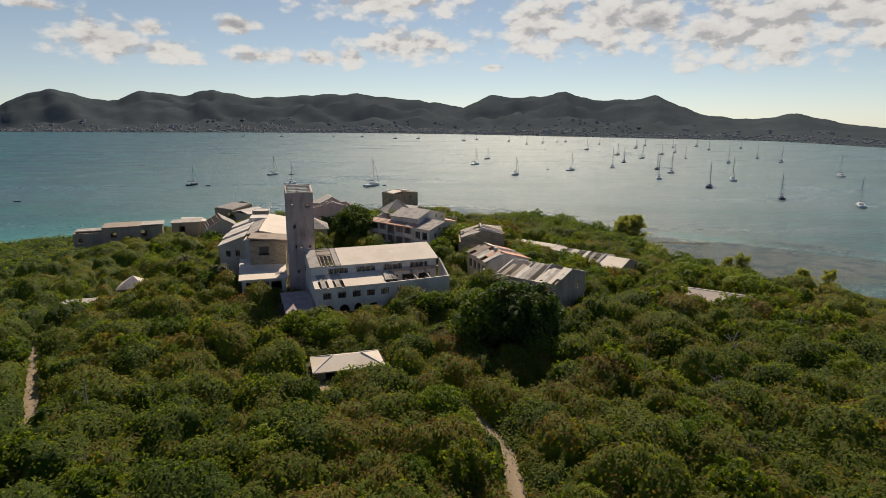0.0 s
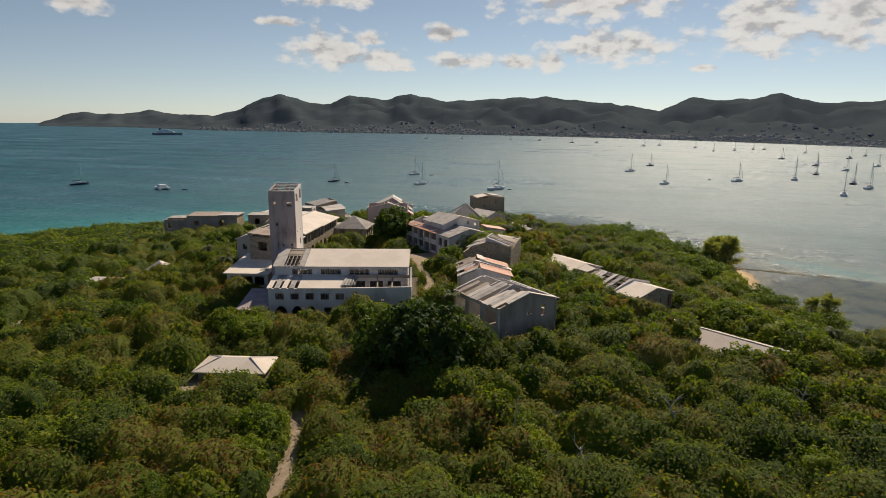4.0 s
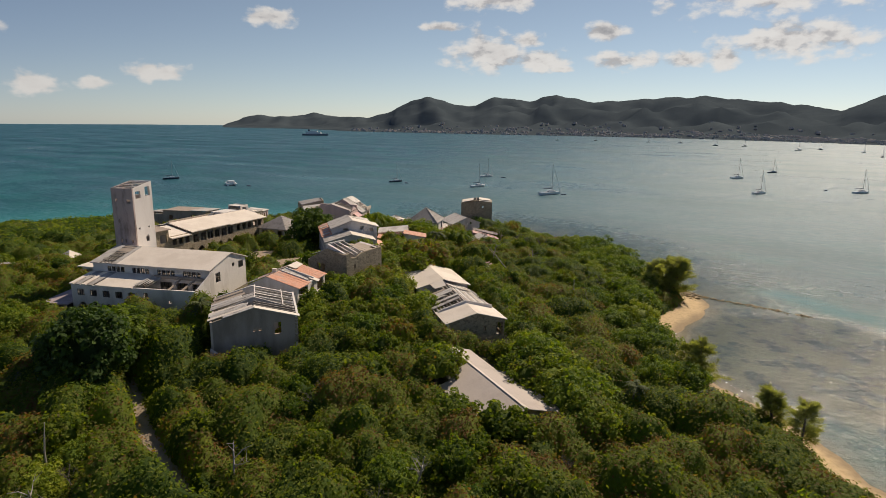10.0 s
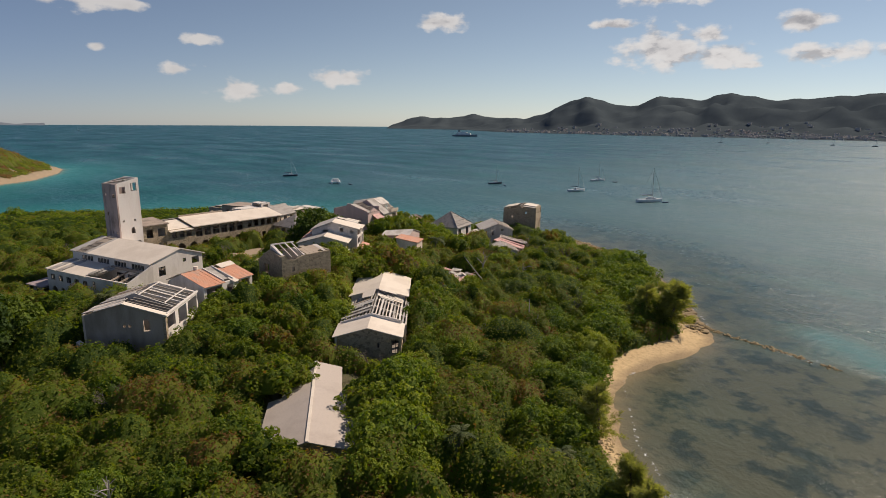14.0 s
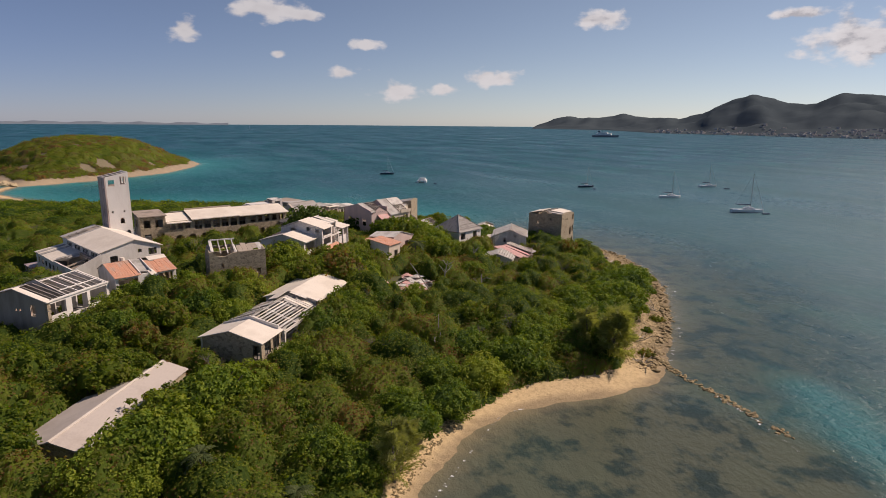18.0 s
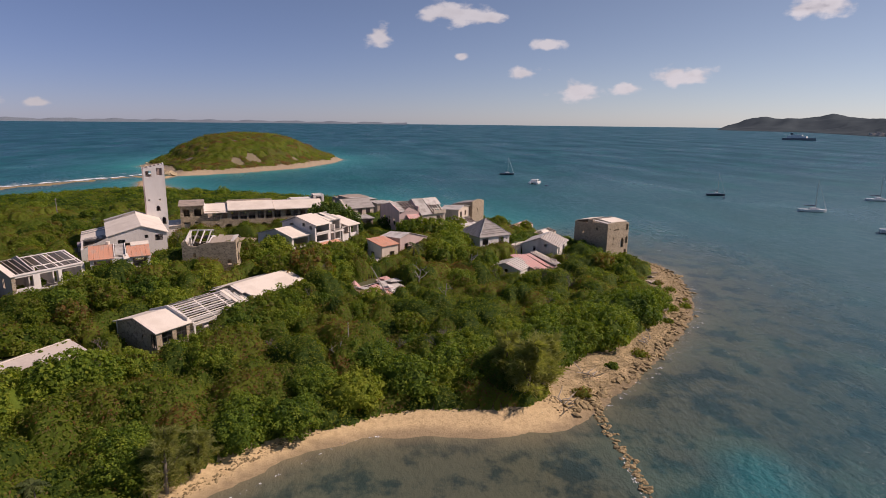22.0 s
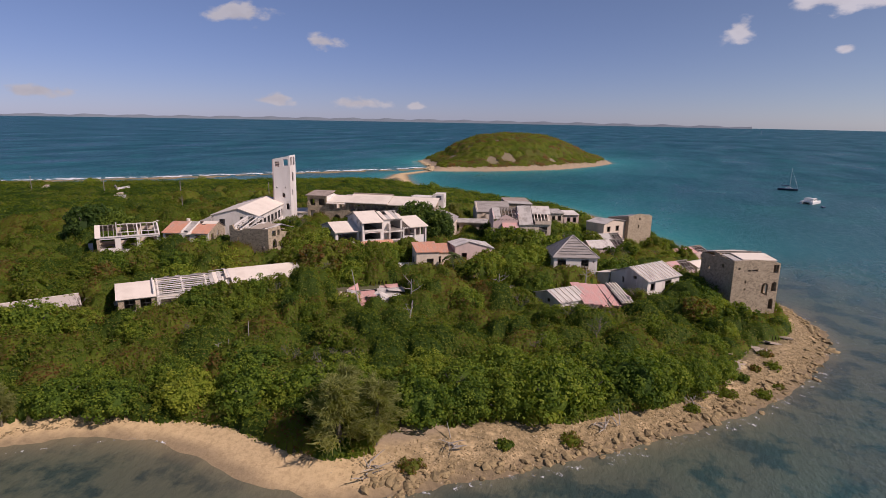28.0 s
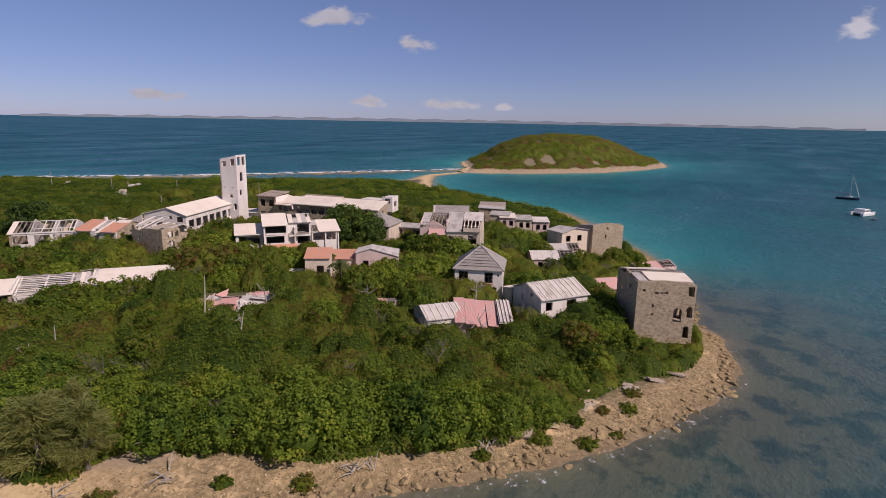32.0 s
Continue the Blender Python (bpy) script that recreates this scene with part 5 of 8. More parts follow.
            # back wall likewise coloured for the shade of the recess
            part("back_wall", wall_geo((u0, -1.7), (u1, -1.7), z, z + 2.3, 0.18, holes), SHADESTAIN, b)
            if (k * 3 + i) % 4:
                part("balcony_rail", box(u0, -0.16, z + 0.002, u1, -0.02, z + 0.85), WHITE, b)
    part("balcony_roof", slab([(x0 - 0.1, 0.45, 13.06), (x1 + 0.4, 0.45, 13.06), (x1 + 0.4, -1.95, 13.7), (x0 - 0.1, -1.95, 13.7)], 0.14), TERRACOTTA, b, "patchy rust-orange roof over the balconies")
    for k in range(5):
        x = x0 + 1.3 + k * 3.0
        part("loose_sheet", slab([(x, 0.1 - 0.3 * (k % 3), 13.28), (x + 1.3, 0.1 - 0.3 * (k % 3), 13.29), (x + 1.2, -1.6, 13.74), (x + 0.1, -1.6, 13.74)], 0.05), GREYROOF if k % 2 else RIBROOF, b, "loose grey roof sheet")


def hip_house():
    b = house("hip_roof_house", 6.2, 211.6, 112.0, "white two-storey house with a stripped grey hip roof", "house", 0, 0, 9.2, 8.8)
    ring_walls(b, 0, 0, 9.2, 8.8, 2.0, 9.6, WHITE, {"s": [(0.8, 2.6, 7.2, 8.9), (5.8, 7.4, 6.8, 8.9), (8.2, 8.6, 8.2, 8.6), (0.9, 2.5, 4.2, 6.0), (3.4, 4.8, 4.2, 6.0), (6.6, 8.2, 4.2, 6.0)], "w": [(3.0, 4.0, 7.3, 8.6)], "e": [(2, 3.4, 7.0, 8.8)]})
    hip_roof(b, 9.2, 8.8, 9.6, 13.1, [SHINGLE])
    for k in range(7):
        f = (k + 1) / 8
        part("roof_batten", bar((4.5 * f * 0.98 + 0.1, -0.35 + 4.6 * f, 9.5 + 3.6 * f + 0.12), (9.1 - 4.5 * f * 0.98, -0.35 + 4.6 * f, 9.5 + 3.6 * f + 0.12), 0.1 + 0.05 * (k % 3), 0.06), GREYROOF if k % 2 else TIMBER, b, "exposed roof batten")
    for q in ((-0.3, -0.3), (9.5, -0.3), (-0.3, 9.1), (9.5, 9.1)):
        part("hip_cap", bar((*q, 9.5), (4.6, 4.4, 13.3), 0.18), GREYROOF, b)
    part("sill", box(5.7, -0.35, 6.6, 7.5, 0.0, 6.78), TERRACOTTA, b)
    floors(b, 0, 0, 9.2, 8.8, (6.4, 3.4))


def point_block():
    b = house("point_block", 5.4, 245.9, 121.5, "three-storey rubble-stone block at the point with broken white roofs", "building", 0, 0, 10, 10.8)
    z0 = 0.2
    s = [(0.9, 1.4, 10.3, 10.8), (3.0, 3.6, 9.9, 10.3), (3.9, 5.2, 9.9, 10.3), (2.6, 3.0, 7.6, 8.2), (2.6, 3.0, 6.2, 6.6), (8.5, 9.6, 9.5, 11.2)] + arched(6.4, 7.8, 5.0, 7.6) + arched(8.5, 9.6, 5.8, 7.8) + arched(8.3, 9.3, 2.2, 4.4)
    ring_walls(b, 0, 0, 9.9, 10.6, z0, {"s": [(0, 12.0), (4.6, 12.2), (9.0, 11.8), (9.9, 11.4)], "e": [(0, 11.4), (5, 11.9), (10, 11.6)], "n": 11.6, "w": [(0, 11.6), (3.8, 11.6), (3.81, 12.5), (5.4, 12.5), (5.41, 11.9), (10, 12.0)]}, STONE,
               {"s": s, "w": [(6.5, 7.2, 10.0, 10.7), (2.2, 2.8, 8.6, 9.3)], "e": arches(3, 0.6, 9.4, 1.5, 8.4, 10.4) + arches(3, 0.6, 9.4, 1.5, 4.6, 6.8), "n": row(3, 0.6, 9, 1.2, 8, 9.6)}, 0.45, False)
    part("roof", slab([(2.0, 0.5, 12.3), (9.4, 0.5, 12.0), (9.4, 4.4, 12.5), (2.0, 4.4, 12.7)], 0.15), BRIGHT, b)
    part("roof", slab([(0.3, 0.5, 12.1), (1.9, 0.5, 12.1), (1.9, 4.6, 12.4), (0.3, 4.6, 12.4)], 0.12), GREYROOF, b)
    part("roof", slab([(0.2, 6.4, 12.7), (7.0, 6.4, 12.6), (7.0, 10.3, 11.9), (0.2, 10.3, 11.9)], 0.15), BRIGHT, b)
    rafters(b, 0.4, 9.5, 10.2, 11.6, 12.4, 6, y0=0.2, purlins=1)
    floors(b, 0, 0, 9.9, 10.6, (8.0, 4.4), 0.25, CONCRETE)
    part("mullion_wall", wall_geo((0.5, 5.2), (9.4, 5.2), 4.4, 12.0, 0.3, [(3, 5, 8.2, 10.4)]), CONCRETE, b)


def coast_house():
    b = house("coast_house", -51.0, 221.4, 145.0, "stone cottage on the shore with sagging grey roofs", "house", -9.5, 0, 10.5, 8.5)
    ring_walls(b, 0, 0, 10.4, 8, 0.2, {"s": [(0, 10.4), (5, 10.9), (10.4, 9.9)], "e": [(0, 9.9), (7.4, 9.0)], "n": 9.0, "w": [(0, 9.0), (7.4, 10.4)]}, STONE, {"s": [(4.2, 4.7, 6.6, 7.6), (4.6, 5.2, 9.0, 9.6)], "e": [(2, 3.4, 6, 7.6)]}, 0.4, False)
    part("roof", slab([(0.2, 0.5, 10.5), (9.8, 0.5, 10.3), (9.8, 7.8, 9.2), (0.2, 7.8, 9.2)], 0.16), SHINGLE, b)
    ring_walls(b, -9, 1.2, -0.05, 8, 0.2, {"s": [(0, 8.6), (4, 9.8), (8.95, 9.0)], "e": None, "n": 8.4, "w": [(0, 8.4), (6.2, 8.6)]}, CREAM, {"s": [(1.4, 2.8, 6.2, 7.8), (5.0, 6.4, 6.2, 7.8)]}, 0.3, False)
    part("roof", slab([(-9.2, 0.8, 8.8), (-5, 0.8, 10.0), (-5, 8.2, 9.4), (-9.2, 8.2, 8.5)], 0.14), RIBROOF, b)
    part("roof", slab([(-5, 0.8, 10.0), (-0.1, 0.8, 9.2), (-0.1, 8.2, 8.6), (-5, 8.2, 9.4)], 0.14), GREYROOF, b)
    floors(b, 0, 0, 10.4, 8, (5.4,))


def pink_block():
    b = house("pink_block", -10.5, 192.6, 113.0, "faded pink stepped apartment block with broken tile roofs", "building", 0, -1, 15, 12.5)
    ring_walls(b, 0, 0, 6.4, 12, 4.0, {"s": [(0, 12.6), (3, 14.6), (6.4, 12.9)], "e": [(0, 14.6), (11.4, 14.6)], "n": 14.0, "w": [(0, 14.0), (5.7, 15.4), (11.4, 13.8)]}, {"s": PINK, "e": PINK, "n": STONE, "w": PINK}, {"s": [(3.9, 5.6, 10.4, 12.0), (0.8, 2.4, 8.2, 9.8)], "n": row(2, 0.5, 6, 1.4, 9.5, 11.5), "w": row(3, 1, 10, 1.5, 9.4, 11.4)}, 0.3, False)
    rafters(b, 0.2, 6.2, 12, 13.4, 15.3, 7, purlins=3)
    part("roof", slab([(0.0, 0.0, 13.5), (2.0, 0.0, 13.5), (2.0, 6.0, 15.5), (0.0, 6.0, 15.5)], 0.12), GREYROOF, b)
    ring_walls(b, 6.42, -1.0, 14.2, 11, 4.0, {"s": [(0, 12.2), (7.8, 12.6)], "e": [(0, 12.6), (5.7, 16.0), (11.4, 13.0)], "n": 13.0, "w": [(0, 13.0), (5.7, 16.0), (11.4, 12.2)]}, {"s": CREAM, "e": CREAM, "n": STONE, "w": PINK},
               {"s": [(0.5, 1.7, 9.3, 11.4), (2.6, 3.8, 9.3, 11.4), (4.9, 6.9, 9.6, 11.8), (0.6, 2.4, 5.8, 8.0), (3.4, 5.2, 5.8, 8.0)], "e": [(1.0, 2.0, 10.8, 12.6), (3.0, 4.0, 11.8, 14.0)] + arched(1.0, 2.2, 7.6, 9.8) + arched(3.2, 4.4, 7.6, 9.8) + arched(5.6, 6.8, 8.0, 10.2)}, 0.3, False)
    part("roof", slab([(6.3, -1.3, 12.3), (9.8, -1.3, 12.5), (9.8, 4.7, 16.1), (6.3, 4.7, 16.1)], 0.14), GREYROOF, b)
    part("roof", slab([(9.9, 2.0, 14.6), (14.5, 2.0, 14.6), (14.5, 4.7, 16.15), (9.9, 4.7, 16.15)], 0.14), RIBROOF, b)
    part("roof", slab([(6.3, 4.72, 16.2), (14.5, 4.72, 16.2), (14.5, 11.2, 13.1), (6.3, 11.2, 13.1)], 0.14), GREYROOF, b)
    rafters(b, 9.9, 14.1, 11.4, 12.6, 16.0, 5, y0=-1.0, side="s", purlins=2, mat=BRIGHT)
    part("roof", slab([(2.2, -1.6, 11.6), (6.2, -1.6, 11.6), (6.2, 0.0, 12.6), (2.2, 0.0, 12.6)], 0.12), PINKROOF, b, "pink porch roof")
    part("parapet", box(10.2, -1.4, 12.5, 14.2, -1.1, 13.4), CREAM, b)
    floors(b, 0, 0, 14, 11, (10.6, 7.2))
    c = house("beach_row", -55.0, 192.0, 118.0, "row of low ruins behind the trees with pale flat roofs", "ruin", 0, 0, 15, 6)
    for k in range(3):
        x, z = 5.0 * k, 9.4 - 0.5 * k
        ring_walls(c, x, 0, x + 4.8, 6, 1.0, {"s": z - 0.4, "e": [(0, z - 0.4), (5.4, z)], "n": z, "w": [(0, z), (5.4, z - 0.4)]}, CREAM if k % 2 else PINK, {"s": row(2, 0.5, 4.4, 1.1, z - 2.8, z - 1.2)}, 0.28, False)
        part("roof", slab([(x - 0.1, -0.4, z - 0.25), (x + 4.85, -0.4, z - 0.25), (x + 4.85, 6.2, z + 0.2), (x - 0.1, 6.2, z + 0.2)], 0.16), (BRIGHT, GREYROOF, WHITE)[k], c)
        floors(c, x, 0, x + 4.8, 6, (z - 3.6,))
    e = house("back_wing", -22.5, 176.5, 108.0, "low concrete wing with a flat grey roof among trees", "ruin", 0, 0, 10, 6)
    ring_walls(e, 0, 0, 10, 6, 4.0, 9.4, CONCRETE, {"s": row(4, 0.6, 9.6, 1.3, 7.0, 8.8)}, 0.3, False)
    part("roof", box(-0.3, -0.5, 9.4, 10.3, 6.3, 9.6), GREYROOF, e)
    floors(e, 0, 0, 10, 6, (6.4,))


def hillside_row():
    yaw, W, X0, Y0 = 141.0, 9.8, 62.2, 151.4
    at = lambda x: (Matrix.Translation((X0, Y0, 0)) @ Matrix.Rotation(radians(yaw), 4, "Z") @ Vector((x, 0, 0))).xy
    rng = random.Random(23)
    b = house("hillside_house", X0, Y0, yaw, "white-roofed stone house with an outside stair", "house", 0, 0, 5.6, W, "hillside row of three houses")
    ring_walls(b, 0, 0, 5.6, W, 1.2, gable_tops(W, 7.55, 8.9), {"s": STONE, "e": WHITE, "n": WHITE, "w": STONE}, {"s": [(0.9, 2.6, 5.2, 7.2), (3.3, 5.0, 5.2, 7.2)], "w": [(6.0, 6.3, 5.8, 6.6), (8.1, 9.3, 4.9, 7.1)], "n": row(2, 0.4, 5.2, 1.6, 5.2, 7.2)}, framed=True)
    gable_roof(b, 0, 5.5, W, 7.55, 8.9, BRIGHT, 0.35, 0.12)
    part("parapet", wall_geo((5.55, 0.2), (5.55, W - 0.2), 7.0, [(0, 8.3), (W / 2 - 0.2, 9.45), (W - 0.4, 8.0)], 0.2), WHITE, b, "white fire wall above the roof")
    floors(b, 0, 0, 5.6, W, (4.8,))
    part("stair_landing", box(-1.6, 7.4, 4.4, -0.02, 9.9, 4.65), WHITE, b)
    for k in range(9):
        part("stair_step", box(-1.45, 7.4 - 0.5 * (k + 1), 4.3 - 0.3 * (k + 1), -0.15, 7.4 - 0.5 * k, 4.55 - 0.3 * (k + 1)), CONCRETE, b)
    part("stair_flank", wall_geo((-1.6, 9.9), (-1.6, 2.6), 1.2, [(0, 5.5), (2.5, 5.5), (7.3, 2.6)], 0.15), WHITE, b, "white sloping stair flank")
    # the stripped house in the middle: timbers along the slope, a few sheets left by the ridge
    c = house("hillside_house", *at(5.8), yaw, "house stripped to bleached roof beams", "ruin", 0, 0, 12.5, W, "hillside row of three houses")
    ring_walls(c, 0.05, 1.6, 12.4, W - 0.5, 1.4, {"s": 7.0, "e": None, "n": 7.5, "w": None}, WHITE, {"s": [(0.6, 3.4, 4.8, 6.6), (4.4, 7.4, 4.8, 6.6), (8.6, 11.6, 4.8, 6.6)], "n": row(3, 0.4, 12, 2.2, 5, 7)}, framed=False)
    zc = lambda y: 7.45 + 1.75 * (1 - abs(2 * y / W - 1))
    for k in range(11):
        y = -0.45 + 0.53 * k
        x1 = 12.3 if k % 4 else rng.uniform(8.5, 11.5)
        part("roof_beam", bar((0.05, y, zc(y)), (x1, y + rng.uniform(-0.06, 0.06), zc(y) + rng.uniform(-0.08, 0.06)), 0.17 + 0.07 * (k % 3), 0.12), (BRIGHT, GREYROOF, WHITE)[k % 3], c, "bleached roof beam")
    for k in range(9):
        y = W / 2 + 0.4 + 0.58 * k
        part("roof_beam", bar((rng.uniform(0.1, 1.6), y, zc(y)), (12.3 - rng.uniform(0, 1.2), y, zc(y)), 0.2, 0.1), GREYROOF if k % 2 else TIMBER, c, "weathered roof beam")
    for x in (0.35, 4.3, 8.2, 12.1):
        part("rafter", bar((x, -0.5, zc(-0.5) - 0.14), (x, W / 2, 9.08), 0.24), WHITE, c)
        part("rafter", bar((x, W / 2, 9.08), (x, W + 0.2, zc(W + 0.2) - 0.14), 0.22), WHITE, c)
        part("column", box(x - 0.14, -0.45, 1.4, x + 0.14, -0.17, 7.1), WHITE, c)
    part("edge_beam", bar((0.1, -0.32, 7.0), (12.3, -0.32, 7.0), 0.26, 0.3), WHITE, c)
    ragged_slope(c, 1.6, 8.6, W + 0.2, W / 2 + 0.2, 7.45, 9.2, 8, (GREYROOF, RIBROOF, GREYROOF, CONCRETE), rng, 0.85, 0.2)
    ragged_slope(c, 8.8, 12.4, 0.6, W / 2, 7.7, 9.2, 5, (RIBROOF, GREYROOF, BRIGHT), rng, 0.95, 0.2)
    part("loose_sheet", slab([(9.0, W / 2 + 0.6, 9.5), (12.0, W / 2 + 0.4, 9.8), (12.2, W / 2 + 2.8, 9.0), (9.4, W / 2 + 2.6, 8.9)], 0.06), BRIGHT, c, "curled white roof sheet")
    floors(c, 0, 0, 12.4, W, (4.6,))
    d = house("hillside_house", *at(18.4), yaw, "house with an unbroken white sheet roof", "house", 0, 0, 12.4, W, "hillside row of three houses")
    ring_walls(d, 0, 0, 12.3, W, 1.6, gable_tops(W, 8.3, 9.65), {"s": STONE, "e": STONE, "n": WHITE, "w": WHITE}, {"s": [(0.6, 3.6, 5.8, 7.6), (4.6, 7.4, 5.8, 7.6), (8.4, 9.4, 5.4, 7.6), (10.1, 11.8, 6.0, 7.6)], "e": [(0.8, 2.8, 6.0, 7.8), (5.6, 8.4, 6.0, 7.8)], "n": row(3, 0.4, 11.6, 2, 6, 7.8)}, framed=True)
    gable_roof(d, 0, 12.3, W, 8.3, 9.65, BRIGHT, 0.45, 0.12)
    ragged_slope(d, -1.1, -0.31, W / 2 - 0.2, W / 2 - 4.0, 9.6, 8.6, 2, (BRIGHT, WHITE), rng, 1.0)
    floors(d, 0, 0, 12.3, W, (5.2,))


def low_roof():
    b = house("long_low_roof", 80.4, 132.5, 149.4, "long low building under a smooth pale pink-white roof", "building", 0, 0, 20.6, 10.2)
    W = 10.2
    ring_walls(b, 0, 0, 12.2, W, 0.8, gable_tops(W, 4.7, 6.2), STONE, {"s": row(4, 0.6, 12, 1.4, 2.6, 4.2), "n": row(4, 0.6, 12, 1.4, 2.6, 4.2)}, framed=False)
    gable_roof(b, 0, 12.2, W, 4.7, 6.2, DULLROOF, 0.35, 0.12)
    part("ridge_cap", bar((-0.3, W / 2, 6.36), (20.9, W / 2, 6.34), 0.34, 0.06), BRIGHT, b, "pale ridge capping")
    ring_walls(b, 12.22, 1.9, 20.6, W - 1.6, 0.8, {"s": 5.2, "e": [(0, 5.2), (3.0, 6.1), (6.1, 5.1)], "n": 5.1, "w": None}, STONE, framed=False)
    gable_roof(b, 12.55, 20.6, W - 3.5, 5.2, 6.18, DULLROOF, 0.3, 0.12, ry=W / 2 - 1.9, y0=1.9, end=0.3)
    part("roof", slab([(5.9, W + 0.36, 4.2), (9.4, W + 0.36, 4.2), (9.4, W + 2.9, 3.9), (5.9, W + 2.9, 3.9)], 0.14), CREAM, b, "small flat porch slab")
    for x in (6.1, 9.2):
        part("post", box(x - 0.1, W + 2.5, 0.8, x + 0.1, W + 2.7, 3.75), WHITE, b)
    floors(b, 0, 0, 12.2, W, (1.9,))


def small_houses():
    b = house("orange_roof_house", 20.6, 186.2, 126.0, "narrow cream house with an orange roof and porch", "house", -3, 0, 5, 5.4)
    ring_walls(b, 0, 0, 4.7, 5.2, 3.0, {"s": 10.6, "e": [(0, 10.6), (4.6, 11.4)], "n": 11.4, "w": [(0, 11.4), (4.6, 10.6)]}, {"s": CREAM, "e": CREAM, "n": CREAM, "w": WHITE}, {"s": [(2.2, 3.6, 7.4, 9.2)], "w": [(1, 2.2, 7.4, 9)]})
    part("roof", slab([(-0.2, -0.3, 10.75), (4.9, -0.3, 10.75), (4.9, 5.4, 11.7), (-0.2, 5.4, 11.7)], 0.15), TERRACOTTA, b)
    ring_walls(b, -3.2, -0.4, -0.02, 3.4, 3.0, {"s": 7.6, "e": None, "n": 7.6, "w": 7.6}, WHITE, {"s": [(0.4, 2.8, 6.0, 7.2)]}, 0.2, False)
    part("roof", box(-3.4, -0.6, 7.6, -0.03, 3.5, 7.75), WHITE, b)
    floors(b, 0, 0, 4.7, 5.2, (6.6,))
    c = house("pink_gable_house", 11.0, 191.0, 124.0, "pink gabled house with pale sheet roof", "house", -6, 0, 9, 8)
    ring_walls(c, 0, 0, 8.6, 7.4, 3.5, {"s": [(0, 10.4), (3, 11.4), (8.6, 9.8)], "e": [(0, 9.8), (6.8, 9.8)], "n": 9.8, "w": [(0, 9.8), (6.8, 10.4)]}, PINK, {"s": [(5.0, 6.6, 7.0, 8.8), (1.4, 2.6, 7.4, 9.0)]}, 0.28, False)
    part("roof", slab([(-0.2, -0.2, 10.6), (3.0, -0.2, 11.6), (3.0, 7.6, 10.8), (-0.2, 7.6, 10.0)], 0.12), WHITE, c)
    part("roof", slab([(3.0, -0.2, 11.6), (8.8, -0.2, 9.95), (8.8, 7.6, 9.8), (3.0, 7.6, 10.8)], 0.12), RIBROOF, c)
    ring_walls(c, -5.6, 0.8, -0.02, 7, 3.5, {"s": 9.0, "e": None, "n": 9.4, "w": 9.2}, CREAM, {"s": [(1.2, 2.6, 6.6, 8.2)]}, 0.28, False)
    part("roof", slab([(-5.8, 0.5, 9.2), (-0.05, 0.5, 9.2), (-0.05, 7.2, 9.8), (-5.8, 7.2, 9.8)], 0.12), TERRACOTTA, c)
    floors(c, 0, 0, 8.6, 7.4, (6.4,))
    d = house("ribbed_roof_house", 9.5, 230.9, 146.0, "white gabled house with a ribbed grey sheet roof", "house", 0, 0, 10.2, 9.2)
    ring_walls(d, 0, 0, 10, 9.2, 1.2, gable_tops(9.2, 7.3, 9.1), WHITE, {"s": [(1, 2.4, 5.0, 6.6), (5.5, 7.5, 4.8, 6.6)], "w": [(2.6, 3.2, 5.6, 6.8), (5.4, 6.2, 7.0, 7.6)]}, framed=False)
    gable_roof(d, 0, 10, 9.2, 7.3, 9.1, RIBROOF, 0.45, 0.1)
    for k in range(10):
        x = 0.0 + 1.1 * k
        part("roof_rib", bar((x, -0.4, 7.3), (x, 4.6, 9.28), 0.16, 0.12), BRIGHT, d)
    floors(d, 0, 0, 10, 9.2, (4.2,))
    ring_walls(d, -0.2, 9.25, 4.6, 12.6, 1.2, {"s": None, "e": 6.6, "n": 6.2, "w": [(0, 6.2), (2.8, 6.8)]}, WHITE, framed=False)
    part("roof", slab([(-0.5, 9.25, 7.0), (4.9, 9.25, 7.0), (4.9, 12.9, 6.3), (-0.5, 12.9, 6.3)], 0.1), BRIGHT, d, "low white lean-to roof")
    e = house("pink_roof_ruin", 21.8, 221.0, 122.0, "low collapsed house with pink sheet roofs", "ruin", 0, 0, 9.6, 8.2)
    ring_walls(e, 0, 0.6, 9.4, 7.6, 1.4, {"s": [(0, 4.6), (5, 4.2), (9.4, 4.0)], "e": 5.6, "n": 5.8, "w": [(0, 5.8), (6.4, 5.0)]}, PINK, {"s": row(2, 0.5, 8, 1.6, 2.2, 3.6)}, 0.25, False)
    for x0, x1, low, high, dip in ((-0.3, 1.5, 5.0, 6.9, 0.0), (1.55, 3.3, 4.8, 6.7, 0.1), (3.35, 5.2, 4.4, 6.5, 0.25), (5.25, 7.0, 4.5, 6.4, 0.2), (7.05, 9.5, 4.9, 6.5, 0.0)):
        part("roof", slab([(x0, -0.3, low), (x1, -0.3, low - dip), (x1, 7.4, high - dip * 0.5), (x0, 7.4, high)], 0.1), PINKROOF if x0 < 7 else RIBROOF, e, "slumped pink roof sheet")
    for k in range(4):
        part("roof_batten", bar((7.3 + 0.6 * k, -0.3, 5.06), (7.3 + 0.6 * k, 7.4, 6.66), 0.12, 0.1), BRIGHT, e)
    floors(e, 0, 0.6, 9.4, 7.6, (2.4,))
    e2 = house("white_gable_cottage", 24.4, 217.0, 142.0, "small white gabled cottage with a ribbed grey roof", "house", 0, 0, 6.6, 7.4)
    ring_walls(e2, 0, 0, 6.4, 7.4, 1.4, gable_tops(7.4, 5.3, 6.6), WHITE, {"s": [(1, 2, 3.4, 4.4)], "w": [(3.2, 4.0, 4.4, 5.2)]}, framed=False)
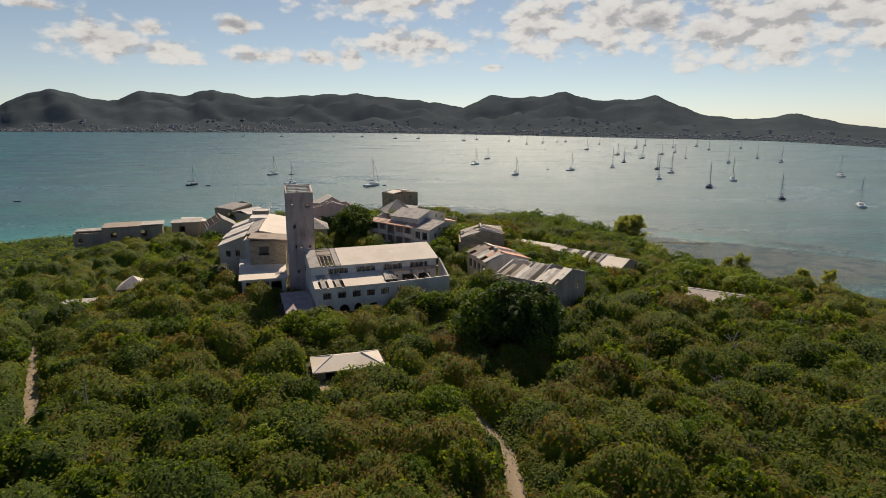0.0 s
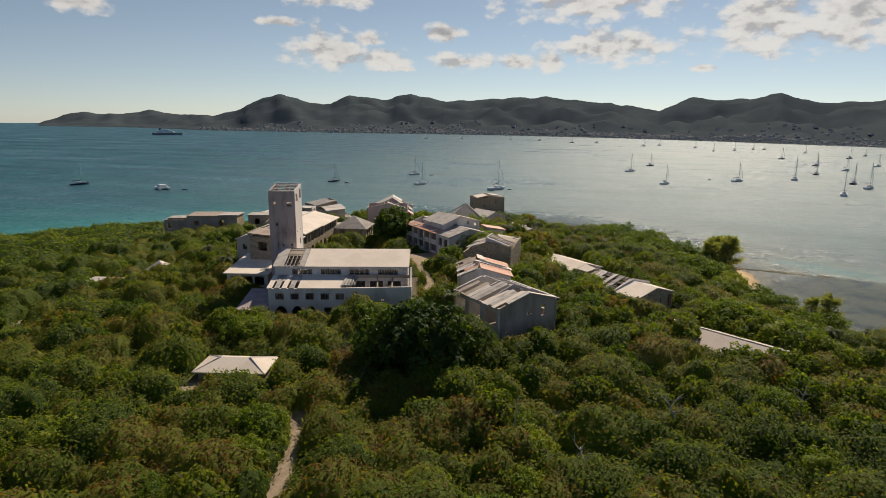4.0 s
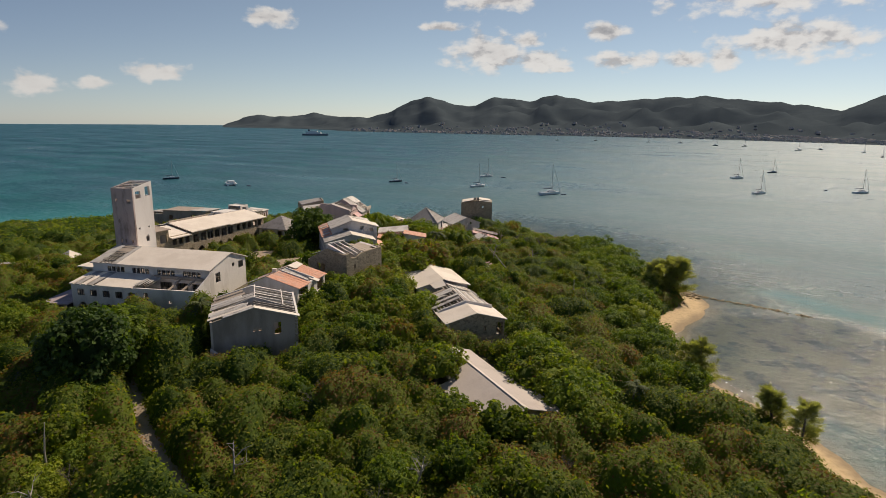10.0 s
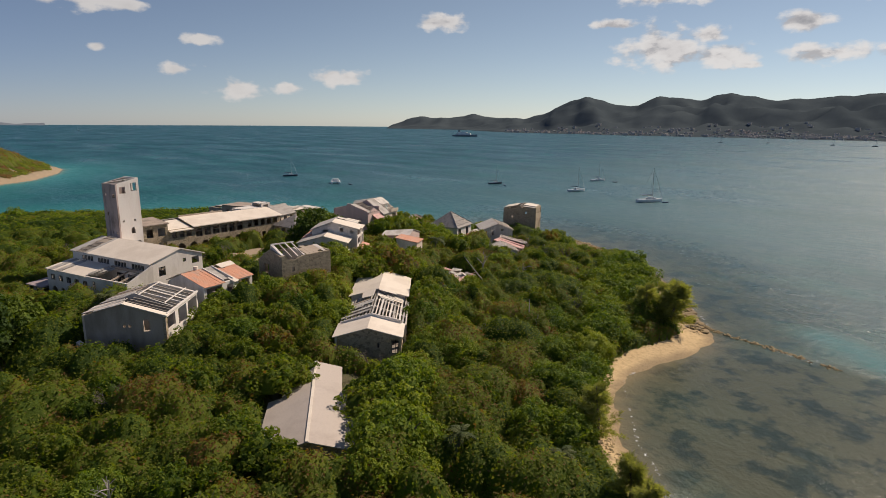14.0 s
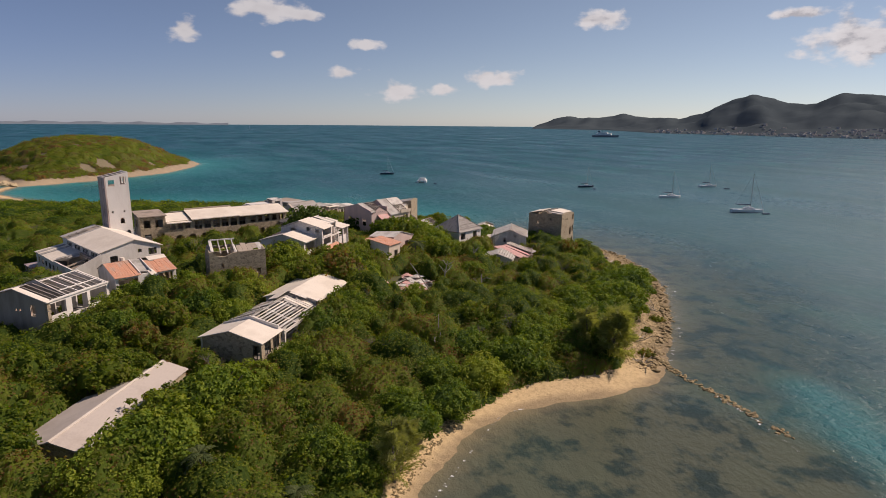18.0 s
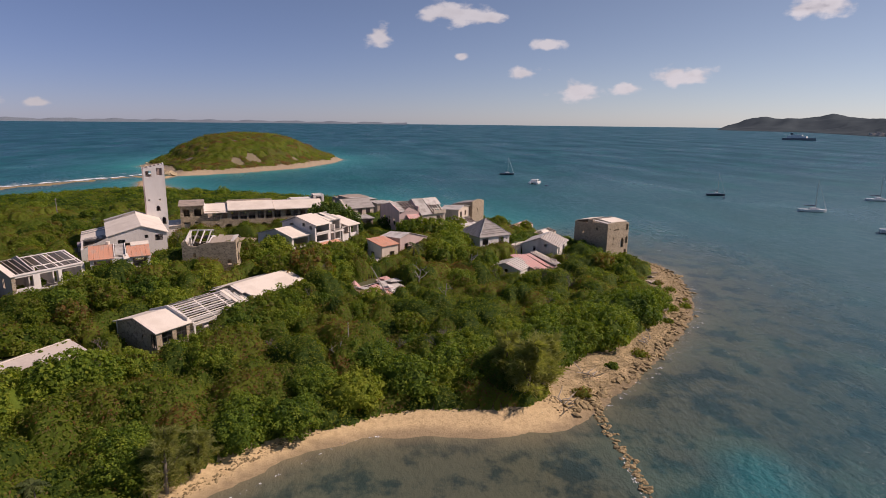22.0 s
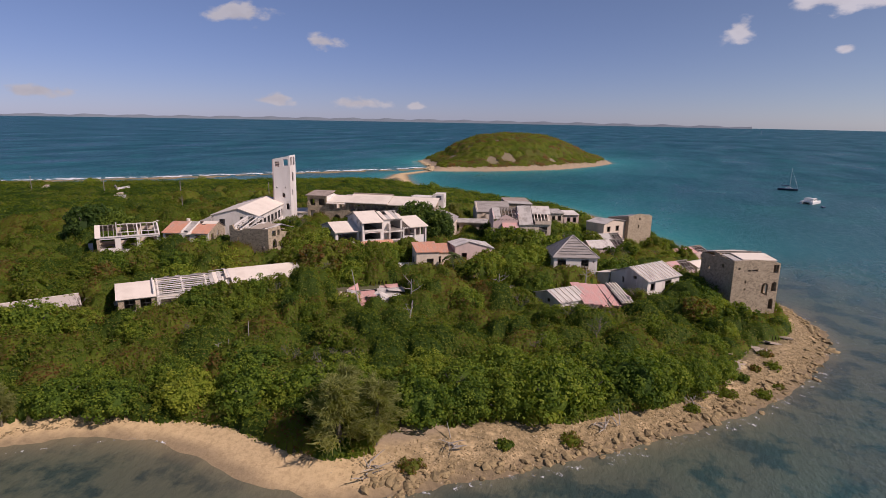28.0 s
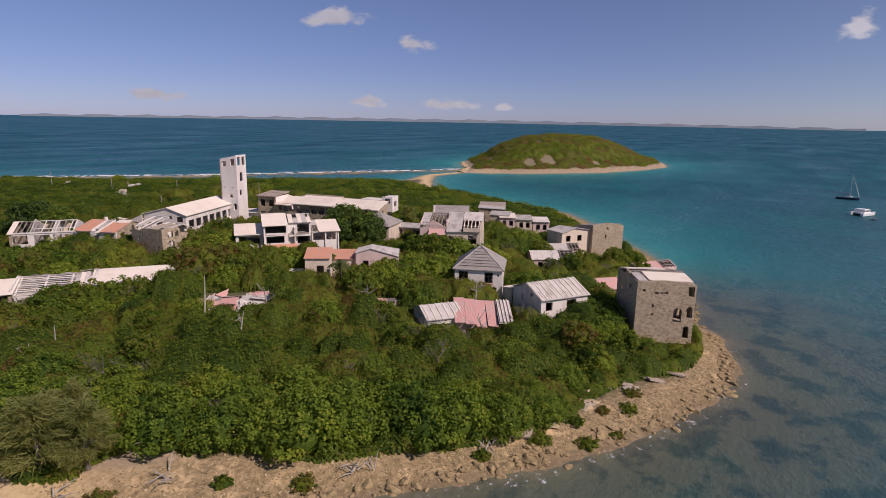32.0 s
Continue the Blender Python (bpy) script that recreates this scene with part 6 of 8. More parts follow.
    gable_roof(e2, 0, 6.4, 7.4, 5.3, 6.6, RIBROOF, 0.35, 0.1)
    for k in range(6):
        part("roof_rib", bar((0.2 + 1.2 * k, -0.3, 5.36), (0.2 + 1.2 * k, 3.7, 6.78), 0.14, 0.1), BRIGHT, e2)
    floors(e2, 0, 0, 6.4, 7.4, (2.4,))
    f = house("collapsed_villa", 42.5, 182.5, 128.0, "collapsed villa with buckled pink and grey roof sheets", "ruin", 0, 0, 11, 8)
    ring_walls(f, 0, 0, 10.5, 7.4, 2.0, {"s": [(0, 4.6), (4, 5.2), (10.5, 4.4)], "e": [(0, 4.4), (6.8, 5.6)], "n": 5.6, "w": [(0, 5.6), (6.8, 4.6)]}, {"s": CREAM, "e": PINK, "n": PINK, "w": CREAM}, {"s": row(2, 0.5, 10, 1.6, 3, 4.2)}, 0.25, False)
    part("roof", slab([(0.4, -0.4, 4.9), (6.2, -0.6, 5.1), (6.0, 4.6, 6.3), (0.8, 4.8, 6.0)], 0.08), PINKROOF, f, "fallen pink roof sheet")
    part("roof", slab([(6.3, -0.2, 5.2), (10.8, 0.2, 4.8), (10.6, 5.2, 6.4), (6.5, 4.8, 6.5)], 0.08), GREYROOF, f, "fallen grey roof sheet")
    part("roof", slab([(2.0, 4.9, 6.3), (8.0, 4.9, 6.5), (8.2, 8.0, 5.2), (2.2, 8.0, 5.4)], 0.08), RIBROOF, f, "fallen grey roof sheet")
    rng = random.Random(4)
    for k in range(20):
        x, y = rng.uniform(-0.8, 9), rng.uniform(-1.0, 6)
        w, l = rng.uniform(1.6, 3.2), rng.uniform(1.6, 3.0)
        z = [rng.uniform(5.0, 6.8) for _ in range(4)]
        part("roof", slab([(x, y, z[0]), (x + w, y, z[1]), (x + w, y + l, z[2]), (x, y + l, z[3])], 0.07), (PINKROOF, RIBROOF, PINKROOF, GREYROOF)[k % 4], f, "buckled roof sheet")
    floors(f, 0, 0, 10.5, 7.4, (3.0,))
    for i, (x, y, yaw, L, W, ze, zr, roof, wall, label) in enumerate((
            (-26, 214.5, 125, 11, 6, 5.2, 6.6, RIBROOF, PINK, "low pink cottage with broken grey roof"), (-38, 214, 128, 9, 5.5, 4.8, 6.2, GREYROOF, PINK, "low cottage ruin with grey roof sheets"),
            (-16.5, 233.5, 135, 9, 5.5, 3.2, 4.8, PINKROOF, PINK, "pink-roofed cottage near the shore"), (-27, 240.5, 143, 10, 5, 2.8, 3.6, BRIGHT, CREAM, "low shore building with a painted flat wall"),
            (-41, 236, 142, 12, 5, 2.6, 3.6, PINKROOF, PINK, "low beach bar with a pink roof"), (22.5, 203.0, 116, 5, 4, 4.4, 5.4, PINKROOF, PINK, "tiny overgrown pink-roofed shed"))):
        g = house("cottage", x, y, yaw, label, "house", 0, 0, L, W, "cottages by the point")
        ring_walls(g, 0, 0, L, W, 0.4, gable_tops(W, ze, zr), wall, {} if i == 3 else {"s": row(3, 0.5, L - 0.5, 1.2, ze - 2.2, ze - 0.7)}, 0.25, False)
        if i == 3:
            for k in range(6):
                part("painted_mark", box(1.6 + 1.1 * k, -0.02, 1.2, 2.3 + 1.1 * k + 0.2 * (k % 2), 0.005, 1.9 + 0.25 * (k % 3)), (NAVY, FRAME, PINKROOF)[k % 3], g, "faded painted bar on the wall")
        gable_roof(g, 0, L * 0.62, W, ze, zr, roof, 0.3, 0.1, end=0.1)
        gable_roof(g, L * 0.62, L, W, ze, zr, GREYROOF, 0.3, 0.1, end=0.05, side="n")
        rafters(g, L * 0.62, L, W, ze, zr, 4, side="s", purlins=2)
        floors(g, 0, 0, L, W, (max(ze - 3.0, 0.9),))
    g = house("hip_pavilion", -13.6, 171.5, 104.0, "pavilion under a dark stripped hip roof", "building", 0, 0, 9, 9)
    ring_walls(g, 0, 0, 8.6, 8.6, 5.0, 11.0, CREAM, {"s": row(3, 0.5, 8, 1.6, 8.2, 10.4), "n": row(3, 0.5, 8, 1.6, 8.2, 10.4), "w": row(3, 0.5, 7.6, 1.6, 8.2, 10.4)}, framed=False)
    hip_roof(g, 8.6, 8.6, 11.0, 13.6, [SHINGLE])
    for k in range(6):
        f2 = (k + 1) / 7
        part("roof_batten", bar((4.2 * f2, -0.4 + 4.6 * f2, 10.9 + 2.75 * f2 + 0.1), (8.6 - 4.2 * f2, -0.4 + 4.6 * f2, 10.9 + 2.75 * f2 + 0.1), 0.12), GREYROOF, g)
    floors(g, 0, 0, 8.6, 8.6, (7.4,))
    h = house("north_ruin", -40.0, 178.0, 118.0, "ruined hall with a stripped pitched roof beside the trees", "ruin", 0, 0, 10, 8)
    ring_walls(h, 0, 0, 10, 8, 3.0, gable_tops(8, 10.2, 12.6), CREAM, {"s": row(3, 0.5, 9.5, 1.5, 8, 10)}, framed=False)
    gable_roof(h, 0, 10, 8, 10.2, 12.6, SHINGLE, side="s")
    rafters(h, 0, 10, 8, 10.2, 12.6, 6, side="n")
    floors(h, 0, 0, 10, 8, (7.0,))
    w = house("beach_ruin", -83.0, 172.4, 24.5, "long roofless stone beach house with a flat broken roof", "ruin", 0, 0, 22, 8)
    ring_walls(w, 0, 0, 7, 7.5, 1.0, 8.6, {"s": CONCRETE, "e": STONE, "n": STONE, "w": CONCRETE}, {"s": [(1.0, 2.2, 6.0, 7.6)], "w": [(1, 3, 6.0, 7.8)]}, framed=False)
    ring_walls(w, 7.05, -0.6, 22, 7.5, 1.0, 9.8, {"s": CONCRETE, "e": STONE, "n": STONE, "w": CONCRETE}, {"s": [(9.5, 11, 7.0, 8.6), (2, 3.4, 7, 8.4)], "n": row(4, 1, 14, 1.6, 6.6, 8.6)}, framed=False)
    part("roof", box(7.0, -0.9, 9.8, 16.5, 7.8, 10.0), BROWNROOF, w)
    part("roof", slab([(16.6, -0.9, 10.2), (22.4, -0.9, 10.2), (22.4, 7.8, 9.9), (16.6, 7.8, 9.9)], 0.2), GREYROOF, w)
    part("roof", box(0.0, 3.0, 8.6, 6.6, 7.6, 8.8), GREYROOF, w)
    floors(w, 0, 0, 22, 7.5, (5.4,))
    w2 = house("beach_annex", -62.5, 186.0, 20.0, "small concrete annex with a flat roof", "ruin", 0, 0, 8, 6)
    ring_walls(w2, 0, 0, 7.6, 5.6, 1.5, 9.4, CONCRETE, {"s": [(2, 3.6, 6.6, 8.4)]}, framed=False)
    part("roof", box(-0.3, -0.3, 9.4, 7.9, 5.9, 9.6), GREYROOF, w2)
    s = house("garden_shed", 1.9, 91.6, 18.0, "low service hut with a white hipped roof", "hut", 0, 0, 9.6, 5.6)
    ring_walls(s, 0.5, 0.5, 9.1, 5.1, 3.0, 6.0, CONCRETE, {"s": row(3, 0.4, 8.2, 1.2, 4.4, 5.6)}, framed=False)
    hip_roof(s, 9.6, 5.6, 5.95, 7.0, [BRIGHT], 0.1)
    for q in ((0, 0), (0, 5.6)):
        part("hip_cap", bar((*q, 6.05), (2.8, 2.8, 7.2), 0.14), WHITE, s)
    for q in ((9.6, 0), (9.6, 5.6)):
        part("hip_cap", bar((*q, 6.05), (6.8, 2.8, 7.2), 0.14), WHITE, s)
    floors(s, 0.5, 0.5, 9.1, 5.1, (3.9,))
    y = house("pyramid_hut", -46.6, 129.4, 18.0, "hut with a grey pyramid roof in the scrub", "hut", 0, 0, 5.4, 5.4)
    ring_walls(y, 0.4, 0.4, 5.0, 5.0, 3.0, 6.0, CONCRETE, {"s": [(1.4, 2.6, 4, 5.6)]}, framed=False)
    hip_roof(y, 5.4, 5.4, 5.9, 7.9, [GREYROOF, BRIGHT], 0.1)
    sl = house("flat_hut", -51.0, 118.6, 15.0, "low concrete slab roof nearly lost in the scrub", "hut", 0, 0, 7, 4)
    ring_walls(sl, 0.3, 0.3, 6.7, 3.7, 3.0, 5.9, CONCRETE, framed=False)
    part("roof", box(0, 0, 5.9, 7, 4, 6.1), GREYROOF, sl)


for builder in (main_hall, west_wing, bell_tower, arcade, front_row, stone_shell, terrace_block, hip_house, point_block, coast_house, pink_block, hillside_row, low_roof, small_houses):
    builder()


# ---------------------------------------------------------------- plants
def blocked(x, y, margin=0.0):
    for cx, cy, hx, hy, c, s in FOOT:
        dx, dy = x - cx, y - cy
        if abs(c * dx + s * dy) < hx + margin and abs(-s * dx + c * dy) < hy + margin:
            return True
    return False


def clear_mask(X, Y, margin):
    ok = np.ones(X.shape, bool)
    for cx, cy, hx, hy, c, s in FOOT:
        dx, dy = X - cx, Y - cy
        ok &= ~((np.abs(c * dx + s * dy) < hx + margin) & (np.abs(-s * dx + c * dy) < hy + margin))
    return ok


def unit(v):
    return v / np.maximum(np.linalg.norm(v, axis=-1, keepdims=True), 1e-9)


def leaf_quads(P, N, size, rng, stretch=1.5):
    """Small leaf sprays: bent quads at P facing roughly N."""
    n = len(P)
    N = unit(N + rng.normal(0, 0.45, (n, 3)))
    T = unit(np.cross(N, rng.normal(0, 1, (n, 3))))
    B = np.cross(N, T)
    s = size[:, None] * rng.uniform(0.7, 1.3, (n, 1))
    a, b = T * s * 0.5 * stretch, B * s * 0.5
    return np.stack([P - a * 0.9 - b * 0.55, P + a * 0.2 - b, P + a, P + a * 0.1 + b], 1)


def canopy(name, area, step, crowns, grow, density, leaf, label, rng, zf=height, floor=0.5, rough=1.45):
    """A continuous thicket: a lumpy leafy sheet of merged crowns, with loose leaf sprays standing out of it."""
    x0, x1, y0, y1 = area
    xs, ys = np.arange(x0, x1, step), np.arange(y0, y1, step)
    X, Y = np.meshgrid(xs, ys)
    X += rng.uniform(-0.3, 0.3, X.shape) * step
    Y += rng.uniform(-0.3, 0.3, Y.shape) * step
    G = zf(X, Y)
    ok = grow(X, Y)
    top = G + floor + 0.3 * waves2(X, Y, 1.3, 0.4)
    T = 0.35 + 0.15 * waves2(X, Y, 6.0, 1.7)
    cx, cy, cr, ch, cl, ct = crowns
    cz = zf(cx, cy)
    ph = rng.uniform(0, 6.28, (len(cx), 3))
    for k in range(len(cx)):
        i0, i1 = int((cx[k] - 1.4 * cr[k] - x0) / step), int((cx[k] + 1.4 * cr[k] - x0) / step) + 2
        j0, j1 = int((cy[k] - 1.4 * cr[k] - y0) / step), int((cy[k] + 1.4 * cr[k] - y0) / step) + 2
        if i1 < 1 or j1 < 1:
            continue
        sl = (slice(max(j0, 0), j1), slice(max(i0, 0), i1))
        dx, dy = X[sl] - cx[k], Y[sl] - cy[k]
        th = np.arctan2(dy, dx)
        r = cr[k] * (1 + 0.2 * np.sin(2 * th + ph[k, 0]) + 0.14 * np.sin(3 * th + ph[k, 1]) + 0.08 * np.sin(7 * th + ph[k, 2]))
        d = np.hypot(dx, dy) / r
        h = cz[k] + cl[k] + ch[k] * (1 - d ** 3.2)
        up = (d < 1.15) & (h > top[sl])
        top[sl] = np.where(up, h, top[sl])
        T[sl] = np.where(up, ct[k], T[sl])
    top += rough * (0.20 * waves2(X, Y, 0.62, 3.3) + 0.13 * waves2(X, Y, 0.31, 1.9) + rng.normal(0, 0.09, X.shape))
    T = T + 0.08 * waves2(X, Y, 0.9, 2.7)
    inner = ok.copy()
    for s in (1, -1):
        for a in (0, 1):
            inner &= np.roll(ok, s, a)
    rise = np.where(inner, 0.6, 0.0)
    for f in (0.85, 0.95, 1.0):
        for s in (1, -1):
            for a in (0, 1):
                inner = inner & np.roll(inner, s, a)
        rise = np.where(inner, f, rise)
    top = np.where(rise > 0, G + (top - G) * rise * rng.uniform(0.9, 1.05, X.shape), G - 0.15)
    nx = len(xs)
    cell = ok[:-1, :-1] & ok[1:, :-1] & ok[:-1, 1:] & ok[1:, 1:]
    jj, ii = np.nonzero(cell)
    v = jj * nx + ii
    quads = np.stack([v, v + 1, v + nx + 1, v + nx], -1)
    used, inv = np.unique(quads, return_inverse=True)
    quads = inv.reshape(-1, 4)
    co = np.stack([X, Y, top], -1).reshape(-1, 3)[used]
    gy, gx = np.gradient(top, step)
    want = density(xs[ii], ys[jj]) * step * step
    n = np.floor(want + rng.random(len(want))).astype(int)
    a, b = np.repeat(jj, n), np.repeat(ii, n)
    m = len(a)
    fu, fv = rng.random(m), rng.random(m)
    z = (top[a, b] * (1 - fu) + top[a, b + 1] * fu) * (1 - fv) + (top[a + 1, b] * (1 - fu) + top[a + 1, b + 1] * fu) * fv
    N = unit(np.stack([-gx[a, b], -gy[a, b], np.full(m, 1.0)], -1))
    P = np.stack([xs[b] + fu * step, ys[a] + fv * step, z], -1) + N * (rng.random(m) ** 1.5 * 0.75 * (0.5 + leaf * 2) - 0.05)[:, None]
    q = leaf_quads(P, N + np.array([0, 0, 0.3]), np.full(m, leaf), rng, 2.0)
    C = np.concatenate([q.reshape(-1, 3), co])
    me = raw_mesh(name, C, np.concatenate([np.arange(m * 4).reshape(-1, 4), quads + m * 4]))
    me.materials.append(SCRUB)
    me.polygons.foreach_set("use_smooth", np.arange(m + len(quads)) >= m)
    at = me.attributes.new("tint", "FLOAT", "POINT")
    # sheet below the sprays tinted darker, as shade in the gaps
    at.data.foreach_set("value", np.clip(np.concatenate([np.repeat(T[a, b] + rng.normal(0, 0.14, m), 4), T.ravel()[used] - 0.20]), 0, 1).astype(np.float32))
    return tagged(new(name, me), label, "scrub", kind="stuff")


# stands with rusty and dry leaves
RUSTY = [(39.4, 92.7, 3.2), (19.2, 102, 3.4), (30.2, 78, 3.0), (-9, 102.6, 3.2), (33, 84, 2.2), (66, 178, 3.0), (22, 196, 3.5), (27, 201, 3.0), (44, 166, 3.0), (-20, 120, 2.5), (57, 120, 3.0), (74, 118, 2.6)]


def tint_at(X, Y, rng):
    """Dull, bright and reddish stands of scrub, in patches."""
    t = 0.44 + 0.20 * waves2(X, Y, 11, 0.3) + 0.12 * waves2(X, Y, 4.2, 2.2) + rng.normal(0, 0.19, X.shape)
    t = np.clip(t, 0.03, 0.74)
    rust = np.zeros(X.shape)
    for x, y, r in RUSTY:
        rust = np.maximum(rust, np.exp(-((X - x) ** 2 + (Y - y) ** 2) / (r * r)))
    t = np.where(rust > 0.35 + 0.3 * rng.random(X.shape), rng.uniform(0.8, 1.0, X.shape), t)
    return np.where(rng.random(X.shape) < 0.018, rng.uniform(0.76, 0.95, X.shape), t)


def lattice(x0, x1, y0, y1, s, rng, loose=0.7):
    gx, gy = np.meshgrid(np.arange(x0, x1, s), np.arange(y0, y1, s))
    return (gx + rng.uniform(-loose, loose, gx.shape) * s).ravel(), (gy + rng.uniform(-loose, loose, gy.shape) * s).ravel()


def open_land(X, Y, rng, room, margin):
    d = inside_by(SHORE, X, Y)
    edge = 4.2 + 1.6 * waves2(X, Y, 6.0, 4.0) + 4.2 * np.exp(-((X - 24) ** 2 + (Y - 251) ** 2) / 190) + 3.8 * np.exp(-((X - 68) ** 2 + (Y - 216) ** 2) / 130)
    ok = (d > edge + room) & clear_mask(X, Y, margin)
    ok &= np.minimum.reduce([path_distance(X, Y, q) for q in PATHS]) > 0.5 + room * 0.7 + 0.5 * waves2(X, Y, 3.0, 1.0)
    for x, y, r in CLEARINGS:
        ok &= np.hypot(X - x, Y - y) > r + room
    return ok, d


# stands grown tall against the ruins: place, spread, extra height
TALL = [(31, 118, 6, 2.0), (27, 124, 4, 1.4), (2, 239, 4, 1.5), (38, 134, 6, 1.8), (33, 143, 6, 2.2), (47, 126, 6, 1.0), (38, 112, 6, 1.8), (50, 164, 6, 1.3), (43, 171, 6, 1.4), (57, 158, 4, 0.6), (35, 152, 6, 2.0), (21, 161, 5, 1.5), (36, 160, 6, 1.6),
        (22, 172, 6, 2.2), (16, 180, 6, 2.0), (12, 186, 6, 2.0), (10, 216, 5, 1.2), (13, 229, 4, 1.2), (9, 240, 5, 2.0), (23, 190, 5, 1.0), (81, 127, 4, 0.8), (17, 222, 4, 0.8), (27, 221, 4, 0.8), (-6, 200, 8, 1.6)]


def plant_scrub():
    rng = np.random.default_rng(11)
    # the headland: many small crowns, some larger ones standing out
    X, Y = lattice(-75, 116, 56, 258, 2.9, rng, 0.9)
    X2, Y2 = lattice(-72, 112, 58, 254, 5.0, rng, 0.9)
    X, Y, big = np.r_[X, X2], np.r_[Y, Y2], np.r_[np.zeros(len(X)), np.ones(len(X2))] > 0
    ok, d = open_land(X, Y, rng, 0.9, 0.7)
    ok &= ~big | (rng.random(len(X)) < 0.8)
    X, Y, d, big = X[ok], Y[ok], d[ok], big[ok]
    n = len(X)
    inland = ease((d - 7) / 14)
    R = np.where(big, np.clip(rng.lognormal(0.85, 0.32, n), 1.5, 4.2), rng.uniform(1.0, 2.2, n))
    H = R * rng.uniform(0.38, 0.72, n)
    lift = 0.2 + 0.6 * rng.random(n) + inland * (0.5 + 0.45 * waves2(X, Y, 9.0, 1.1)) + np.where(big, rng.uniform(0.1, 1.5, n) * (0.3 + 0.7 * inland), 0)
    for x, y, r, up in TALL:
        lift += up * np.exp(-((X - x) ** 2 + (Y - y) ** 2) / (r * r))
    canopy("headland_scrub", (-75, 116, 56, 258), 0.45, (X, Y, R, H, lift, tint_at(X, Y, rng)), lambda x, y: open_land(x, y, rng, 0.0, 0.15)[0],
           lambda x, y: np.where(np.hypot(x - 60, y - 140) < 105, 27.0, 13.0), 0.20, "dense green and olive thorn scrub covering the headland", rng)
    # the low plain behind the buildings and the far side
    X, Y = lattice(-165, 64, -115, 220, 4.2, rng, 0.8)
    n = len(X)
    R = rng.uniform(1.8, 3.8, n)
    canopy("plain_scrub", (-165, 64, -115, 220), 1.3, (X, Y, R, R * rng.uniform(0.25, 0.5, n), 0.5 + 0.9 * rng.random(n), tint_at(X, Y, rng)),
           lambda x, y: (inside_by(SHORE, x, y) > 6) & ~((x > -74) & (y > 57)) & clear_mask(x, y, 0.7) & (np.minimum.reduce([path_distance(x, y, q) for q in PATHS]) > 1.5) & (waves2(x, y, 7.0, 0.6) < 0.8),
           lambda x, y: np.full(x.shape, 3.2), 0.42, "even green scrub over the low plain", rng, height, 0.5, 1.4)
    # land behind the start of the flight
    X, Y = lattice(40, 300, -235, 140, 8.0, rng, 0.8)
    n = len(X)
    R = rng.uniform(3, 6, n)
    canopy("inland_scrub", (-40, 300, -235, 140), 3.0, (X, Y, R, R * 0.4, 0.6 + rng.random(n), tint_at(X, Y, rng)),
           lambda x, y: (inside_by(SHORE, x, y) > 8) & ~((x < 118) & (y > 54)) & ~((x < 66) & (y > -117)), lambda x, y: np.full(x.shape, 0.5), 0.9, "green scrub inland of the bay", rng, height, 0.6, 1.6)
    # islet
    X, Y = lattice(-520, -265, 5, 175, 5.0, rng, 0.8)
    n = len(X)
    R = rng.uniform(1.8, 4.2, n)
    canopy("islet_scrub", (-520, -265, 5, 175), 1.7, (X, Y, R, R * rng.uniform(0.2, 0.45, n), 0.3 + 0.5 * rng.random(n), tint_at(X, Y, rng) + 0.38),
           lambda x, y: (inside_by(ISLET, x, y) > 5 + 2 * waves2(x, y, 5.0, 2.0)) & (waves2(x, y, 4.6, 0.9) + 0.55 * np.exp(-(((x + 322) / 24) ** 2 + ((y - 98) / 13) ** 2)) < 0.80),
           lambda x, y: np.full(x.shape, 1.6), 0.55, "low green scrub over the islet", rng, islet_z, 0.3, 1.4)


